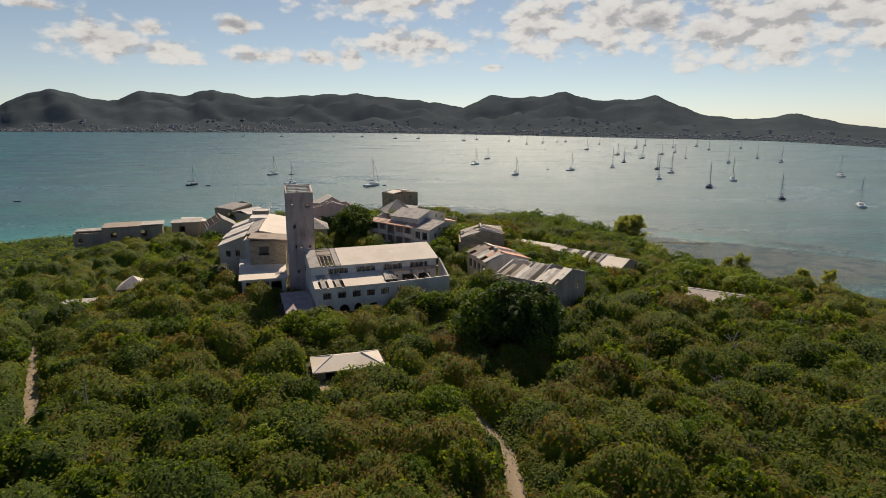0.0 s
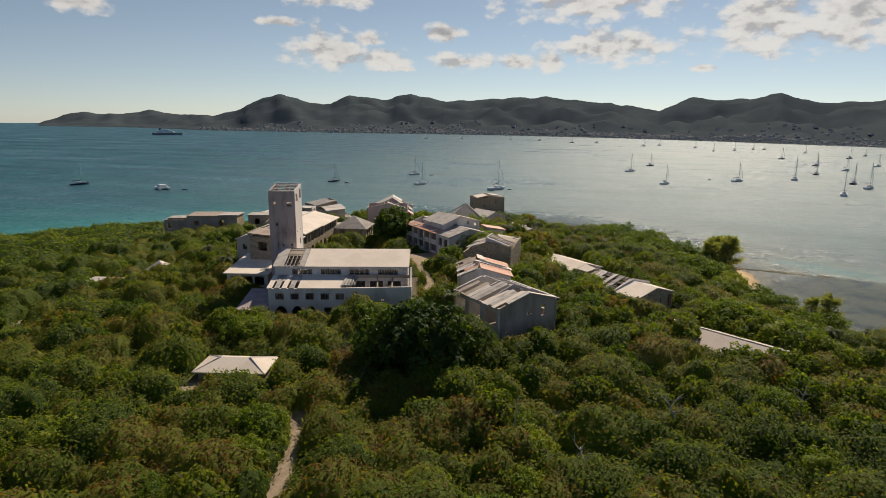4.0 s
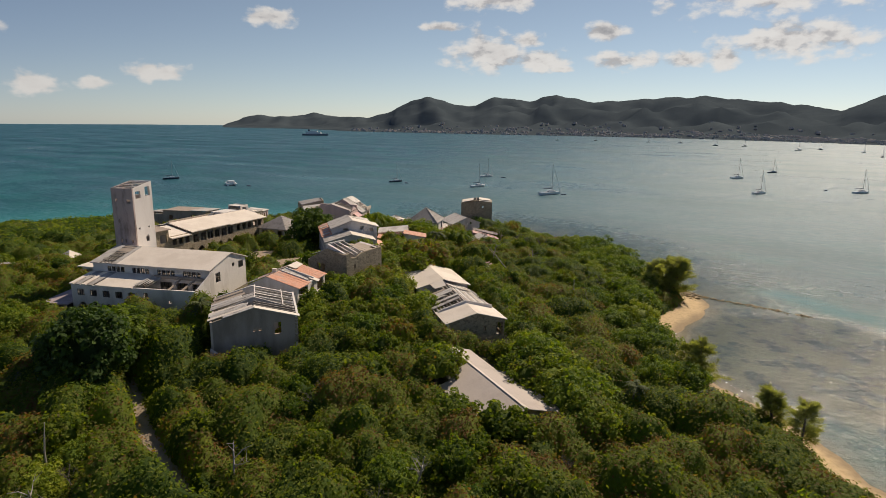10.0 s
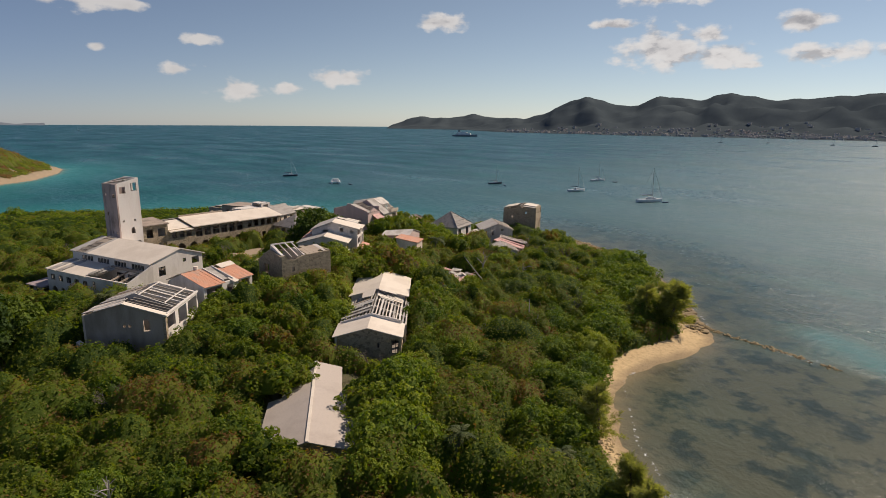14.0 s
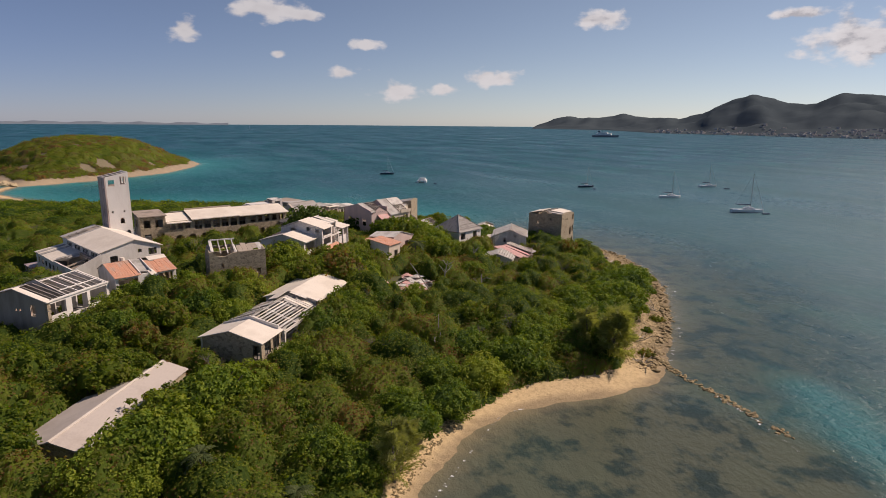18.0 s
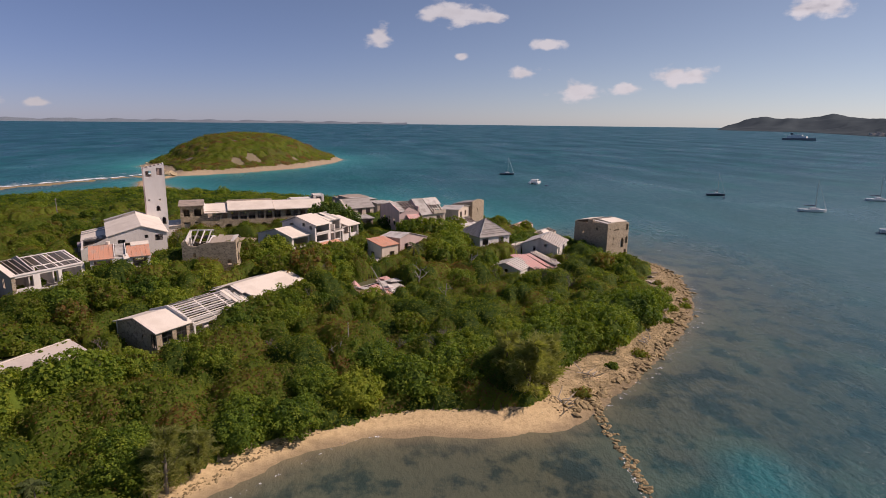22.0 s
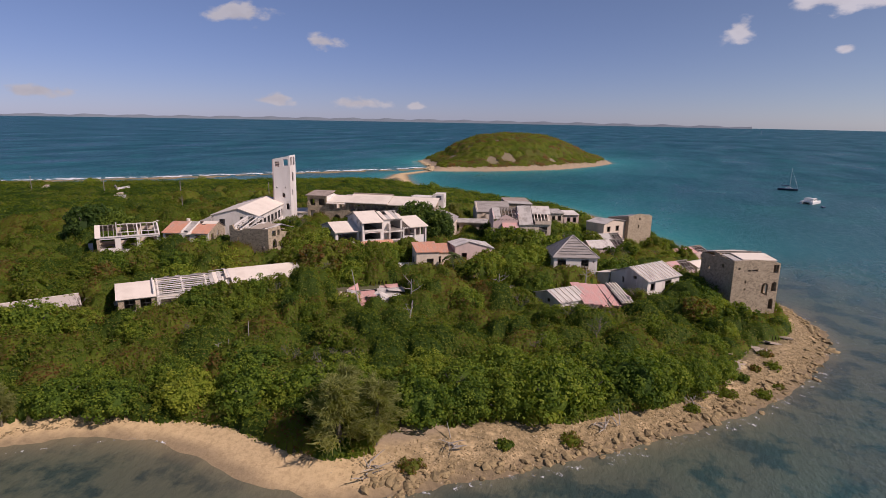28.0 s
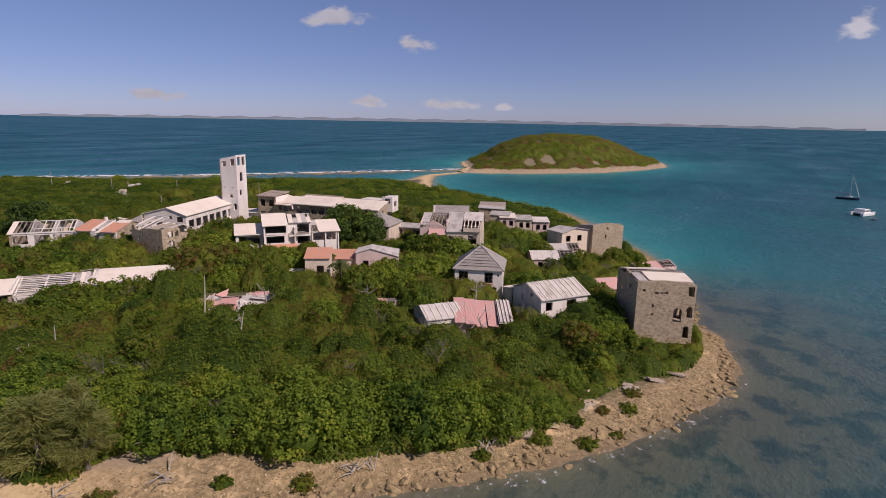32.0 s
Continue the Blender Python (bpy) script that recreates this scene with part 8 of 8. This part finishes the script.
def build_boats():
    white = yacht_proto(12.0, HULL, "white sailing yacht at anchor with furled sails")
    navy = yacht_proto(11.0, NAVY, "dark-hulled sailing yacht at anchor with bare mast")
    cat = thing("catamaran", pose(0, 0, -60), "white motor catamaran at anchor", "boat", "anchored motor boats")
    for s in (-1, 1):
        g = hull_geo(11, 1.5, 1.2)
        part("hull", ([(x, y + s * 2.3, z) for x, y, z in g[0]], g[1]), HULL, cat)
    part("bridge_deck", box(-4.4, -2.6, 0.9, 2.6, 2.6, 1.5), HULL, cat)
    part("cabin", join(box(-3.0, -2.1, 1.5, 1.4, 2.1, 2.6), box(-2.8, -1.8, 2.6, 0.6, 1.8, 2.75)), HULL, cat)
    part("cabin_window", box(-2.6, -2.13, 1.8, 1.0, 2.13, 2.3), FRAME, cat)
    dinghy = thing("dinghy", pose(0, 0, -60), "small grey inflatable dinghy on the water", "dinghy", "dinghies")
    part("hull", hull_geo(3.2, 1.5, 0.45), CANVAS, dinghy)
    part("seat", box(-0.6, -0.5, 0.3, -0.3, 0.5, 0.4), HULL, dinghy)
    rng = random.Random(2)
    near = [(-141, 374), (-83, 383), (-114, 447), (-31, 375), (-266, 291), (113, 501)]
    east = [(37, 560), (52, 643), (64, 457), (155, 535), (183, 601), (161, 433), (188, 485), (174, 380), (208, 424), (189, 327), (211, 299), (302, 459), (349, 677), (341, 613), (284, 601), (269, 671), (188, 518), (221, 667), (211, 731)]
    far = [(201, 856), (288, 918), (269, 748), (378, 874), (140, 1054), (212, 1176), (32, 1218), (121, 1196), (176, 1112), (229, 1178), (269, 1070), (352, 944), (452, 936), (-119, 1350), (-68, 1358), (-215, 1479), (-283, 1467), (-420, 1500), (-493, 1433), (60, 1290), (330, 1010), (410, 1000), (300, 790)]
    for x, y in near + east + far:
        yaw = 62 + rng.uniform(-14, 14) + 180 * (rng.random() < 0.5) * 0
        copy_thing(navy if rng.random() < 0.45 else white, pose(x, y, 0.05, 0, 0, yaw) @ Matrix.Scale(rng.uniform(0.85, 1.15), 4))
    copy_thing(cat, pose(-205, 293, 0.05, 0, 0, 150))
    for x, y in ((-131, 372), (-192, 296), (-24, 378), (-101, 448), (95, 505)):
        copy_thing(dinghy, pose(x, y, 0.05, 0, 0, rng.uniform(0, 360)))
    for p in (white, navy, cat, dinghy):
        for o in (p, *p.children_recursive):
            bpy.data.objects.remove(o, do_unlink=True)
    f = thing("ferry", pose(-1147, 1254, 0, 0, 0, 35), "grey ferry lying off the far headland", "ship")
    part("hull", hull_geo(72, 14, 5), plain("grey_ship_paint", (0.25, 0.27, 0.29), 0.5), f)
    part("superstructure", join(box(-26, -6, 5, 16, 6, 10), box(-18, -5, 10, 6, 5, 13)), HULL, f)
    part("funnel", box(-20, -2, 13, -15, 2, 17), NAVY, f)
    s = thing("sailing_yacht", pose(-2283, 466, 0, 0, 0, 20), "far sailing yacht under white sail", "sailboat")
    part("hull", hull_geo(14, 4, 1.4), HULL, s)
    part("mast", tube([(0, 0, 1), (0, 0, 19)], [0.15, 0.1], 5), ALU, s)
    part("sail", slab([(0, 0.05, 3), (-6, 0.6, 3), (-0.2, 0.1, 18.5)], 0.05), HULL, s)


build_boats()


# ---------------------------------------------------------------- rocks, surf and debris
def rock_meshes():
    out = []
    for k in range(6):
        bm = bmesh.new()
        bmesh.ops.create_icosphere(bm, subdivisions=1, radius=1.0)
        for v in bm.verts:
            v.co *= 0.75 + 0.45 * noise.random()
            v.co.z *= 0.55
        me = bpy.data.meshes.new("rock")
        bm.to_mesh(me)
        bm.free()
        out.append(me)
    return out


def build_rocks():
    rng = random.Random(6)
    protos = rock_meshes()
    for me in protos:
        me.materials.append(ROCK)
    pale = [m.copy() for m in protos]
    for me in pale:
        me.materials.clear()
        me.materials.append(SLABROCK)

    def strip(pts, n, spread, s0, s1, pool, name, label, lift=0.0):
        P = [Vector(p) for p in pts]
        seg = [(b - a).length for a, b in zip(P, P[1:])]
        geos = []
        for _ in range(n):
            i = rng.choices(range(len(seg)), seg)[0]
            q = P[i].lerp(P[i + 1], rng.random()) + Vector((rng.gauss(0, spread), rng.gauss(0, spread)))
            s = rng.uniform(s0, s1) * rng.uniform(0.6, 1.2)
            z = max(ground_z(q.x, q.y), -0.25) + lift
            geos.append((q.x, q.y, z, s))
        return geos

    groyne = [(77, 213), (82, 211.6), (88, 211.0), (94, 210.4), (102.5, 209.4)]
    root = thing("rock_groyne", pose(0, 0, 0), "line of dark boulders running out from the beach corner", "rocks")
    for x, y, z, s in strip(groyne, 150, 0.38, 0.22, 0.56, protos, "", ""):
        ob = new("boulder", rng.choice(protos))
        ob.parent = root
        ob.matrix_world = pose(x, y, max(z, -0.1) + 0.1, rng.uniform(-20, 20), rng.uniform(-20, 20), rng.uniform(0, 360)) @ Matrix.Diagonal((s, s * 0.8, s * 0.8, 1))
    shore = [(80, 208), (74, 216), (66, 226), (58, 234), (50, 241), (40, 248), (28, 255.5), (14, 261), (2, 260.5), (-9, 257)]
    root = thing("shore_boulders", pose(0, 0, 0), "brown tide-line boulders round the point", "rocks")
    for x, y, z, s in strip(shore, 298, 0.85, 0.3, 0.85, protos, "", ""):
        ob = new("boulder", rng.choice(protos))
        ob.parent = root
        ob.matrix_world = pose(x, y, z + 0.05, rng.uniform(-25, 25), rng.uniform(-25, 25), rng.uniform(0, 360)) @ Matrix.Diagonal((s, s * 0.75, s * 0.8, 1))

    def heap(name, label, spots, pool):
        V, F = [], []
        data = [([tuple(v.co) for v in m.vertices], [tuple(p.vertices) for p in m.polygons]) for m in pool]
        for x, y, z, s in spots:
            v, f = data[rng.randrange(len(data))]
            m = pose(x, y, z, rng.uniform(-30, 30), rng.uniform(-30, 30), rng.uniform(0, 360)) @ Matrix.Diagonal((s, s * rng.uniform(0.6, 1), s * 0.7, 1))
            k = len(V)
            V += [tuple(m @ Vector(c)) for c in v]
            F += [tuple(i + k for i in q) for q in f]
        tagged(new(name, mesh(name, V, F, pool[0].materials[0])), label, "stones", kind="stuff")

    bank = [(78.5, 207), (72.8, 215), (65, 224.6), (57, 232.8), (49.2, 239.6), (39.4, 246.8), (27.4, 254.0), (13.6, 259.6), (2, 259.6), (-9, 256)]
    inner = [(78, 204), (72, 213), (64, 222), (56, 230.5), (48, 237), (38, 244.5), (26, 251.5), (13, 256.5), (3, 257.5)]
    heap("shingle_bank", "bank of brown shingle and broken rock along the point", strip(bank, 5600, 1.7, 0.06, 0.22, protos, "", ""), protos)
    heap("pale_rubble", "pale rubble and coral stones above the tide line", strip(inner, 1500, 1.9, 0.05, 0.18, pale, "", ""), pale)
    heap("beach_wrack", "dark line of dried seaweed and stones on the sand", strip([(101, 155.5), (92, 161), (84, 169.5), (79, 177), (77, 184), (77, 191), (78, 197), (79, 201)], 900, 0.45, 0.08, 0.26, protos, "", ""), protos)
    heap("west_rocks", "low rocks and coral slabs on the sheltered shore", strip([(-14, 253), (-30, 249), (-53, 241), (-72, 230), (-87, 218)], 420, 1.6, 0.15, 0.7, protos, "", ""), protos)
    rim = [(-265, 62), (-290, 53), (-347, 17), (-430, 11)]
    V = []
    for _ in range(260):
        i = rng.randrange(3)
        a, b, u = Vector(rim[i]), Vector(rim[i + 1]), rng.random()
        q = a.lerp(b, u) + Vector((rng.gauss(0, 2), rng.gauss(2, 2)))
        V.append((q.x, q.y, 0.4, rng.uniform(0.8, 2.4)))
    heap("islet_rocks", "ochre rocks at the foot of the islet", V, pale)
    # broken slabs near the point block
    root = thing("broken_slabs", pose(0, 0, 0), "tilted slabs of broken concrete on the shore", "rubble")
    for k in range(26):
        x, y = 12 + rng.uniform(-3, 34), 0
        y = 256 - (x - 10) * 0.42 - rng.uniform(0, 5.5)
        s = rng.uniform(0.6, 1.5)
        ob = part("slab", box(-s, -s * 0.7, -0.12, s, s * 0.7, 0.12), CONCRETE if k % 2 else SLABROCK, root)
        ob.matrix_world = pose(x, y, ground_z(x, y) + 0.15, rng.uniform(-14, 14), rng.uniform(-14, 14), rng.uniform(0, 360))


def build_surf():
    m, w, p = material("sea_foam")
    w.put(p.inputs["Base Color"], (0.8, 0.82, 0.83))
    p.inputs["Roughness"].default_value = 0.7
    pos = w.n("ShaderNodeNewGeometry").outputs["Position"]
    tr = w.n("ShaderNodeBsdfTransparent")
    mx = w.n("ShaderNodeMixShader")
    w.put(mx.inputs[0], w.smooth(w.noise(pos, 1.7, 7.0, 0.75), 0.50, 0.64))
    w.link(tr.outputs[0], mx.inputs[1])
    w.link(p.outputs[0], mx.inputs[2])
    w.link(mx.outputs[0], [n for n in w.t.nodes if n.type == "OUTPUT_MATERIAL"][0].inputs[0])
    rng = random.Random(9)

    def ribbon(name, label, pts, width, step, gap=0.0, mat=None, z=0.06):
        P = [Vector(q) for q in pts]
        V, F = [], []
        k = 0.0
        run = []
        for a, b in zip(P, P[1:]):
            n = max(2, int((b - a).length / step))
            for i in range(n):
                run.append((a.lerp(b, i / n), (b - a).normalized()))
        for i, (q, d) in enumerate(run):
            s = Vector((-d.y, d.x))
            wv = width * (0.35 + abs(math.sin(i * 0.37) * math.cos(i * 0.11 + 1)) + rng.uniform(0, 0.3))
            off = rng.uniform(-0.3, 0.3) * width
            V += [(*(q + s * (off - wv / 2)), z), (*(q + s * (off + wv / 2)), z)]
            if i and rng.random() > gap:
                j = 2 * i
                F.append((j - 2, j, j + 1, j - 1))
        tagged(new(name, mesh(name, V, F, mat or m)), label, "reef" if mat is ROCK else "surf", kind="structure")

    m2 = m.copy()
    for nd in m2.node_tree.nodes:
        if nd.type == "MAP_RANGE":
            nd.inputs[1].default_value, nd.inputs[2].default_value = 0.36, 0.50
        if nd.type == "TEX_NOISE":
            nd.inputs["Scale"].default_value = 0.35
    m3 = m.copy()
    for nd in m3.node_tree.nodes:
        if nd.type == "MAP_RANGE":
            nd.inputs[1].default_value, nd.inputs[2].default_value = 0.53, 0.72
        if nd.type == "TEX_NOISE":
            nd.inputs["Scale"].default_value = 0.9
    ribbon("reef_surf", "white line of surf breaking on the outer reef", [(-30, -150), (-82, -103), (-138, -52), (-185, -20), (-228, 10), (-262, 36), (-291, 48)], 6.0, 2.0, 0.08, m2, 0.1)
    ribbon("reef_flat", "brown reef crest just awash", [(-24, -146), (-76, -96), (-133, -45), (-181, -13), (-224, 17), (-258, 43), (-284, 53)], 9.0, 3.0, 0.05, ROCK, 0.03)
    ribbon("reef_surf", "second broken line of surf on the reef", [(-80, -112), (-138, -62), (-228, -2), (-300, 36), (-345, 12)], 4.0, 2.0, 0.45)
    ribbon("shore_surf", "thin wash of foam along the rocky point", [(82, 209), (76.5, 216), (68.5, 226.5), (61, 234), (55, 240), (47, 247), (36, 253.5), (24, 259.5), (11, 263.5), (1, 262.5), (-9, 259.5)], 1.7, 0.6, 0.45, m3)
    ribbon("shore_surf", "foam behind the boulder groyne", [(84, 211.8), (90, 210.6), (97, 209.4), (106, 206.8)], 0.5, 0.5, 0.5)
    ribbon("shore_surf", "thin wash on the beach", [(106, 155), (94, 164.5), (83, 178), (80.8, 188)], 0.35, 0.8, 0.5)


build_rocks()
build_surf()


# ---------------------------------------------------------------- small things in the scrub
def build_remnants():
    rng = random.Random(31)

    def trunk(x, y, top, forks, label, r=0.13):
        t = thing("dead_tree", pose(x, y, ground_z(x, y)), label, "dead tree", "bleached dead trees")
        a = Vector((0, 0, -0.4))
        b = Vector(top)
        mid = a.lerp(b, 0.5) + Vector((rng.uniform(-0.3, 0.3), rng.uniform(-0.3, 0.3), 0.1))
        part("trunk", tube([tuple(a), tuple(mid), tuple(b)], [r * 1.3, r, r * 0.4], 6), DEADWOOD, t)
        for _ in range(forks):
            p = mid.lerp(b, rng.uniform(0.0, 0.8))
            d = Vector((rng.uniform(-1, 1), rng.uniform(-1, 1), rng.uniform(0.1, 0.9))).normalized()
            l = rng.uniform(1.2, 2.6)
            q = p + d * l
            part("limb", tube([tuple(p), tuple(p.lerp(q, 0.5) + Vector((0, 0, rng.uniform(-0.2, 0.3)))), tuple(q)], [r * 0.55, r * 0.4, r * 0.12], 5), DEADWOOD, t)
            for _ in range(2):
                e = q.lerp(p, rng.uniform(0.1, 0.5))
                part("twig", tube([tuple(e), tuple(e + Vector((rng.uniform(-0.8, 0.8), rng.uniform(-0.8, 0.8), rng.uniform(0, 0.8))))], [r * 0.25, r * 0.08], 4), DEADWOOD, t)

    trunk(45.5, 188.1, (-4.6, -5.0, 7.6), 0, "tall bare pole leaning across the scrub", 0.12)
    trunk(63.1, 178.7, (-0.3, 0.2, 6.2), 0, "broken upright dead trunk in the scrub", 0.11)
    trunk(66.4, 177.5, (-0.6, 0.4, 4.6), 1, "broken upright dead trunk in the scrub", 0.12)
    trunk(36.3, 192.6, (0.9, 0.4, 5.4), 5, "forked bleached tree bare of bark", 0.14)
    trunk(46.0, 196.0, (-1.2, 0.9, 5.2), 4, "forked bleached tree bare of bark", 0.12)
    trunk(12.5, 219.0, (-0.8, 0.3, 6.0), 6, "white dead tree in front of the ruins", 0.12)
    trunk(25.0, 206.0, (0.6, -0.5, 5.6), 6, "white dead tree in front of the ruins", 0.12)
    trunk(28.0, 222.0, (1.6, 1.0, 3.6), 5, "leaning bleached snag above the bushes", 0.11)
    trunk(20.0, 226.0, (1.2, -1.4, 3.6), 5, "leaning bleached snag above the bushes", 0.11)
    trunk(-21.0, 79.4, (0.2, 0.1, 6.0), 1, "old grey pole rising from the scrub", 0.10)
    trunk(45.5, 91.2, (0.1, 0.3, 5.8), 0, "old grey pole rising from the scrub", 0.10)
    trunk(62.0, 100.0, (-1.6, 1.4, 4.4), 5, "leafless silver tree among thorn scrub", 0.11)
    trunk(75.0, 110.0, (1.2, 0.4, 4.2), 6, "leafless silver tree among thorn scrub", 0.11)
    trunk(52.0, 88.0, (0.8, -0.8, 4.0), 6, "leafless silver tree among thorn scrub", 0.10)
    # poles on the plain
    for x, y in ((-45.6, 52.8), (-38.0, 20.0), (-60.0, 84.0), (-30.0, -12.0)):
        t = thing("utility_pole", pose(x, y, ground_z(x, y), 0, 0, 40), "weathered wooden pole with a short cross arm", "pole", "utility poles")
        part("post", tube([(0, 0, -0.5), (0, 0, 7.4)], [0.15, 0.11], 7), TIMBER, t)
        part("cross_arm", bar((-0.8, 0, 6.9), (0.8, 0, 6.9), 0.12), TIMBER, t)
    # low walls left on the plain
    for x, y, yaw in ((-40.8, -17.2, 30), (-37.2, 31.3, 20), (-52.0, 8.0, 60)):
        t = thing("plain_ruin", pose(x, y, ground_z(x, y), 0, 0, yaw), "pale broken walls of a small house in scrub", "ruin", "ruins on the plain")
        part("wall", wall_geo((0, 0), (6.5, 0), -0.5, [(0, 2.6), (3, 2.9), (6.5, 2.0)], 0.25, [(2.0, 3.2, 0.6, 2.0)]), CREAM, t)
        part("wall", wall_geo((6.5, 0.3), (6.5, 5), -0.5, [(0, 2.0), (4.7, 2.6)], 0.25), WHITE, t)
        part("floor", box(0.3, 0.3, 0.9, 6.2, 4.6, 1.1), SLABROCK, t)
    # beach debris under the shore pine
    for x, y, yaw, label in ((78.2, 207.6, 20, "heap of sun-bleached planks on the sand"), (70.5, 213.8, 70, "heap of driftwood at the foot of the bushes"), (58.0, 230.0, 130, "heap of driftwood at the foot of the bushes"), (47.0, 239.5, 15, "tangle of grey driftwood on the shingle")):
        t = thing("driftwood", pose(x, y, ground_z(x, y), 0, 0, yaw), label, "driftwood", "driftwood heaps")
        for k in range(11):
            a = Vector((rng.uniform(-1.4, 1.4), rng.uniform(-0.9, 0.9), 0.05 + 0.05 * k))
            d = Vector((rng.uniform(-1, 1), rng.uniform(-1, 1), rng.uniform(-0.05, 0.5))).normalized() * rng.uniform(0.8, 2.2)
            part("branch", tube([tuple(a), tuple(a + d * 0.5 + Vector((0, 0, 0.05))), tuple(a + d)], [0.08, 0.06, 0.025], 5), DEADWOOD, t)
    k = thing("beach_hut", pose(76.2, 201.2, ground_z(76.2, 201.2), 0, 0, 40) @ Matrix.Diagonal((0.8, 0.8, 0.7, 1)), "little plank shelter with a sheet roof under the tree", "hut")
    for x, y in ((0, 0), (2.2, 0), (0, 1.6), (2.2, 1.6)):
        part("post", tube([(x, y, -0.4), (x, y, 2.0 + 0.12 * y)], [0.07, 0.06], 6), TIMBER, k)
    part("roof", slab([(-0.3, -0.3, 2.0), (2.5, -0.3, 2.0), (2.5, 1.9, 2.25), (-0.3, 1.9, 2.25)], 0.05), BROWNROOF, k)
    for j in range(3):
        part("board", box(0.02, 1.62, 0.3 + 0.42 * j, 2.18, 1.66, 0.66 + 0.42 * j), TIMBER, k)
    # growth inside the roofless row
    for x, y, r in ((5.6, 2.6, 1.0), (9.6, 3.0, 1.3), (6.4, 8.0, 0.9), (10.2, 7.4, 1.0), (2.2, 2.4, 0.7)):
        me, C = crown_mesh("leaves", r, r * 0.9, 0.5, 20, 26, 0.18, SCRUB, rng.randrange(999), tint=0.45)
        t = thing("shrub", pose(44.3, 123.8, 0, 0, 0, 142.0) @ pose(x, y, 8.3), "green shrub growing inside the roofless ruin", "shrub", "shrubs in the ruins")
        part("stem", tube([(0, 0, -0.05), (0.05, 0, 1.0)], [0.06, 0.03], 5), BARK, t)
        ob = new("leaves", me)
        ob.parent = t
    # low green cushions on the shingle
    P = [(39.1, 248.8), (36.0, 246.2), (35.2, 251.2), (37.7, 243.6), (28.9, 251.1), (75.6, 211.4), (42.0, 244.0), (31.5, 248.5), (24.5, 250.5), (63.0, 226.5), (67.5, 219.5), (48.5, 239.5)]
    for x, y in P:
        r = rng.uniform(0.8, 1.5)
        me, C = crown_mesh("leaves", r, r * 0.5, 0.0, 20, 26, 0.17, SCRUB, rng.randrange(999), tint=rng.choice((0.4, 0.55, 0.7)))
        t = thing("shrub", pose(x, y, ground_z(x, y) - 0.1), "low cushion of shrub growing on the shingle", "shrub", "shingle shrubs")
        part("stem", tube([(0, 0, -0.2), (0.1, 0, 0.4)], [0.05, 0.03], 5), BARK, t)
        ob = new("leaves", me)
        ob.parent = t


build_remnants()
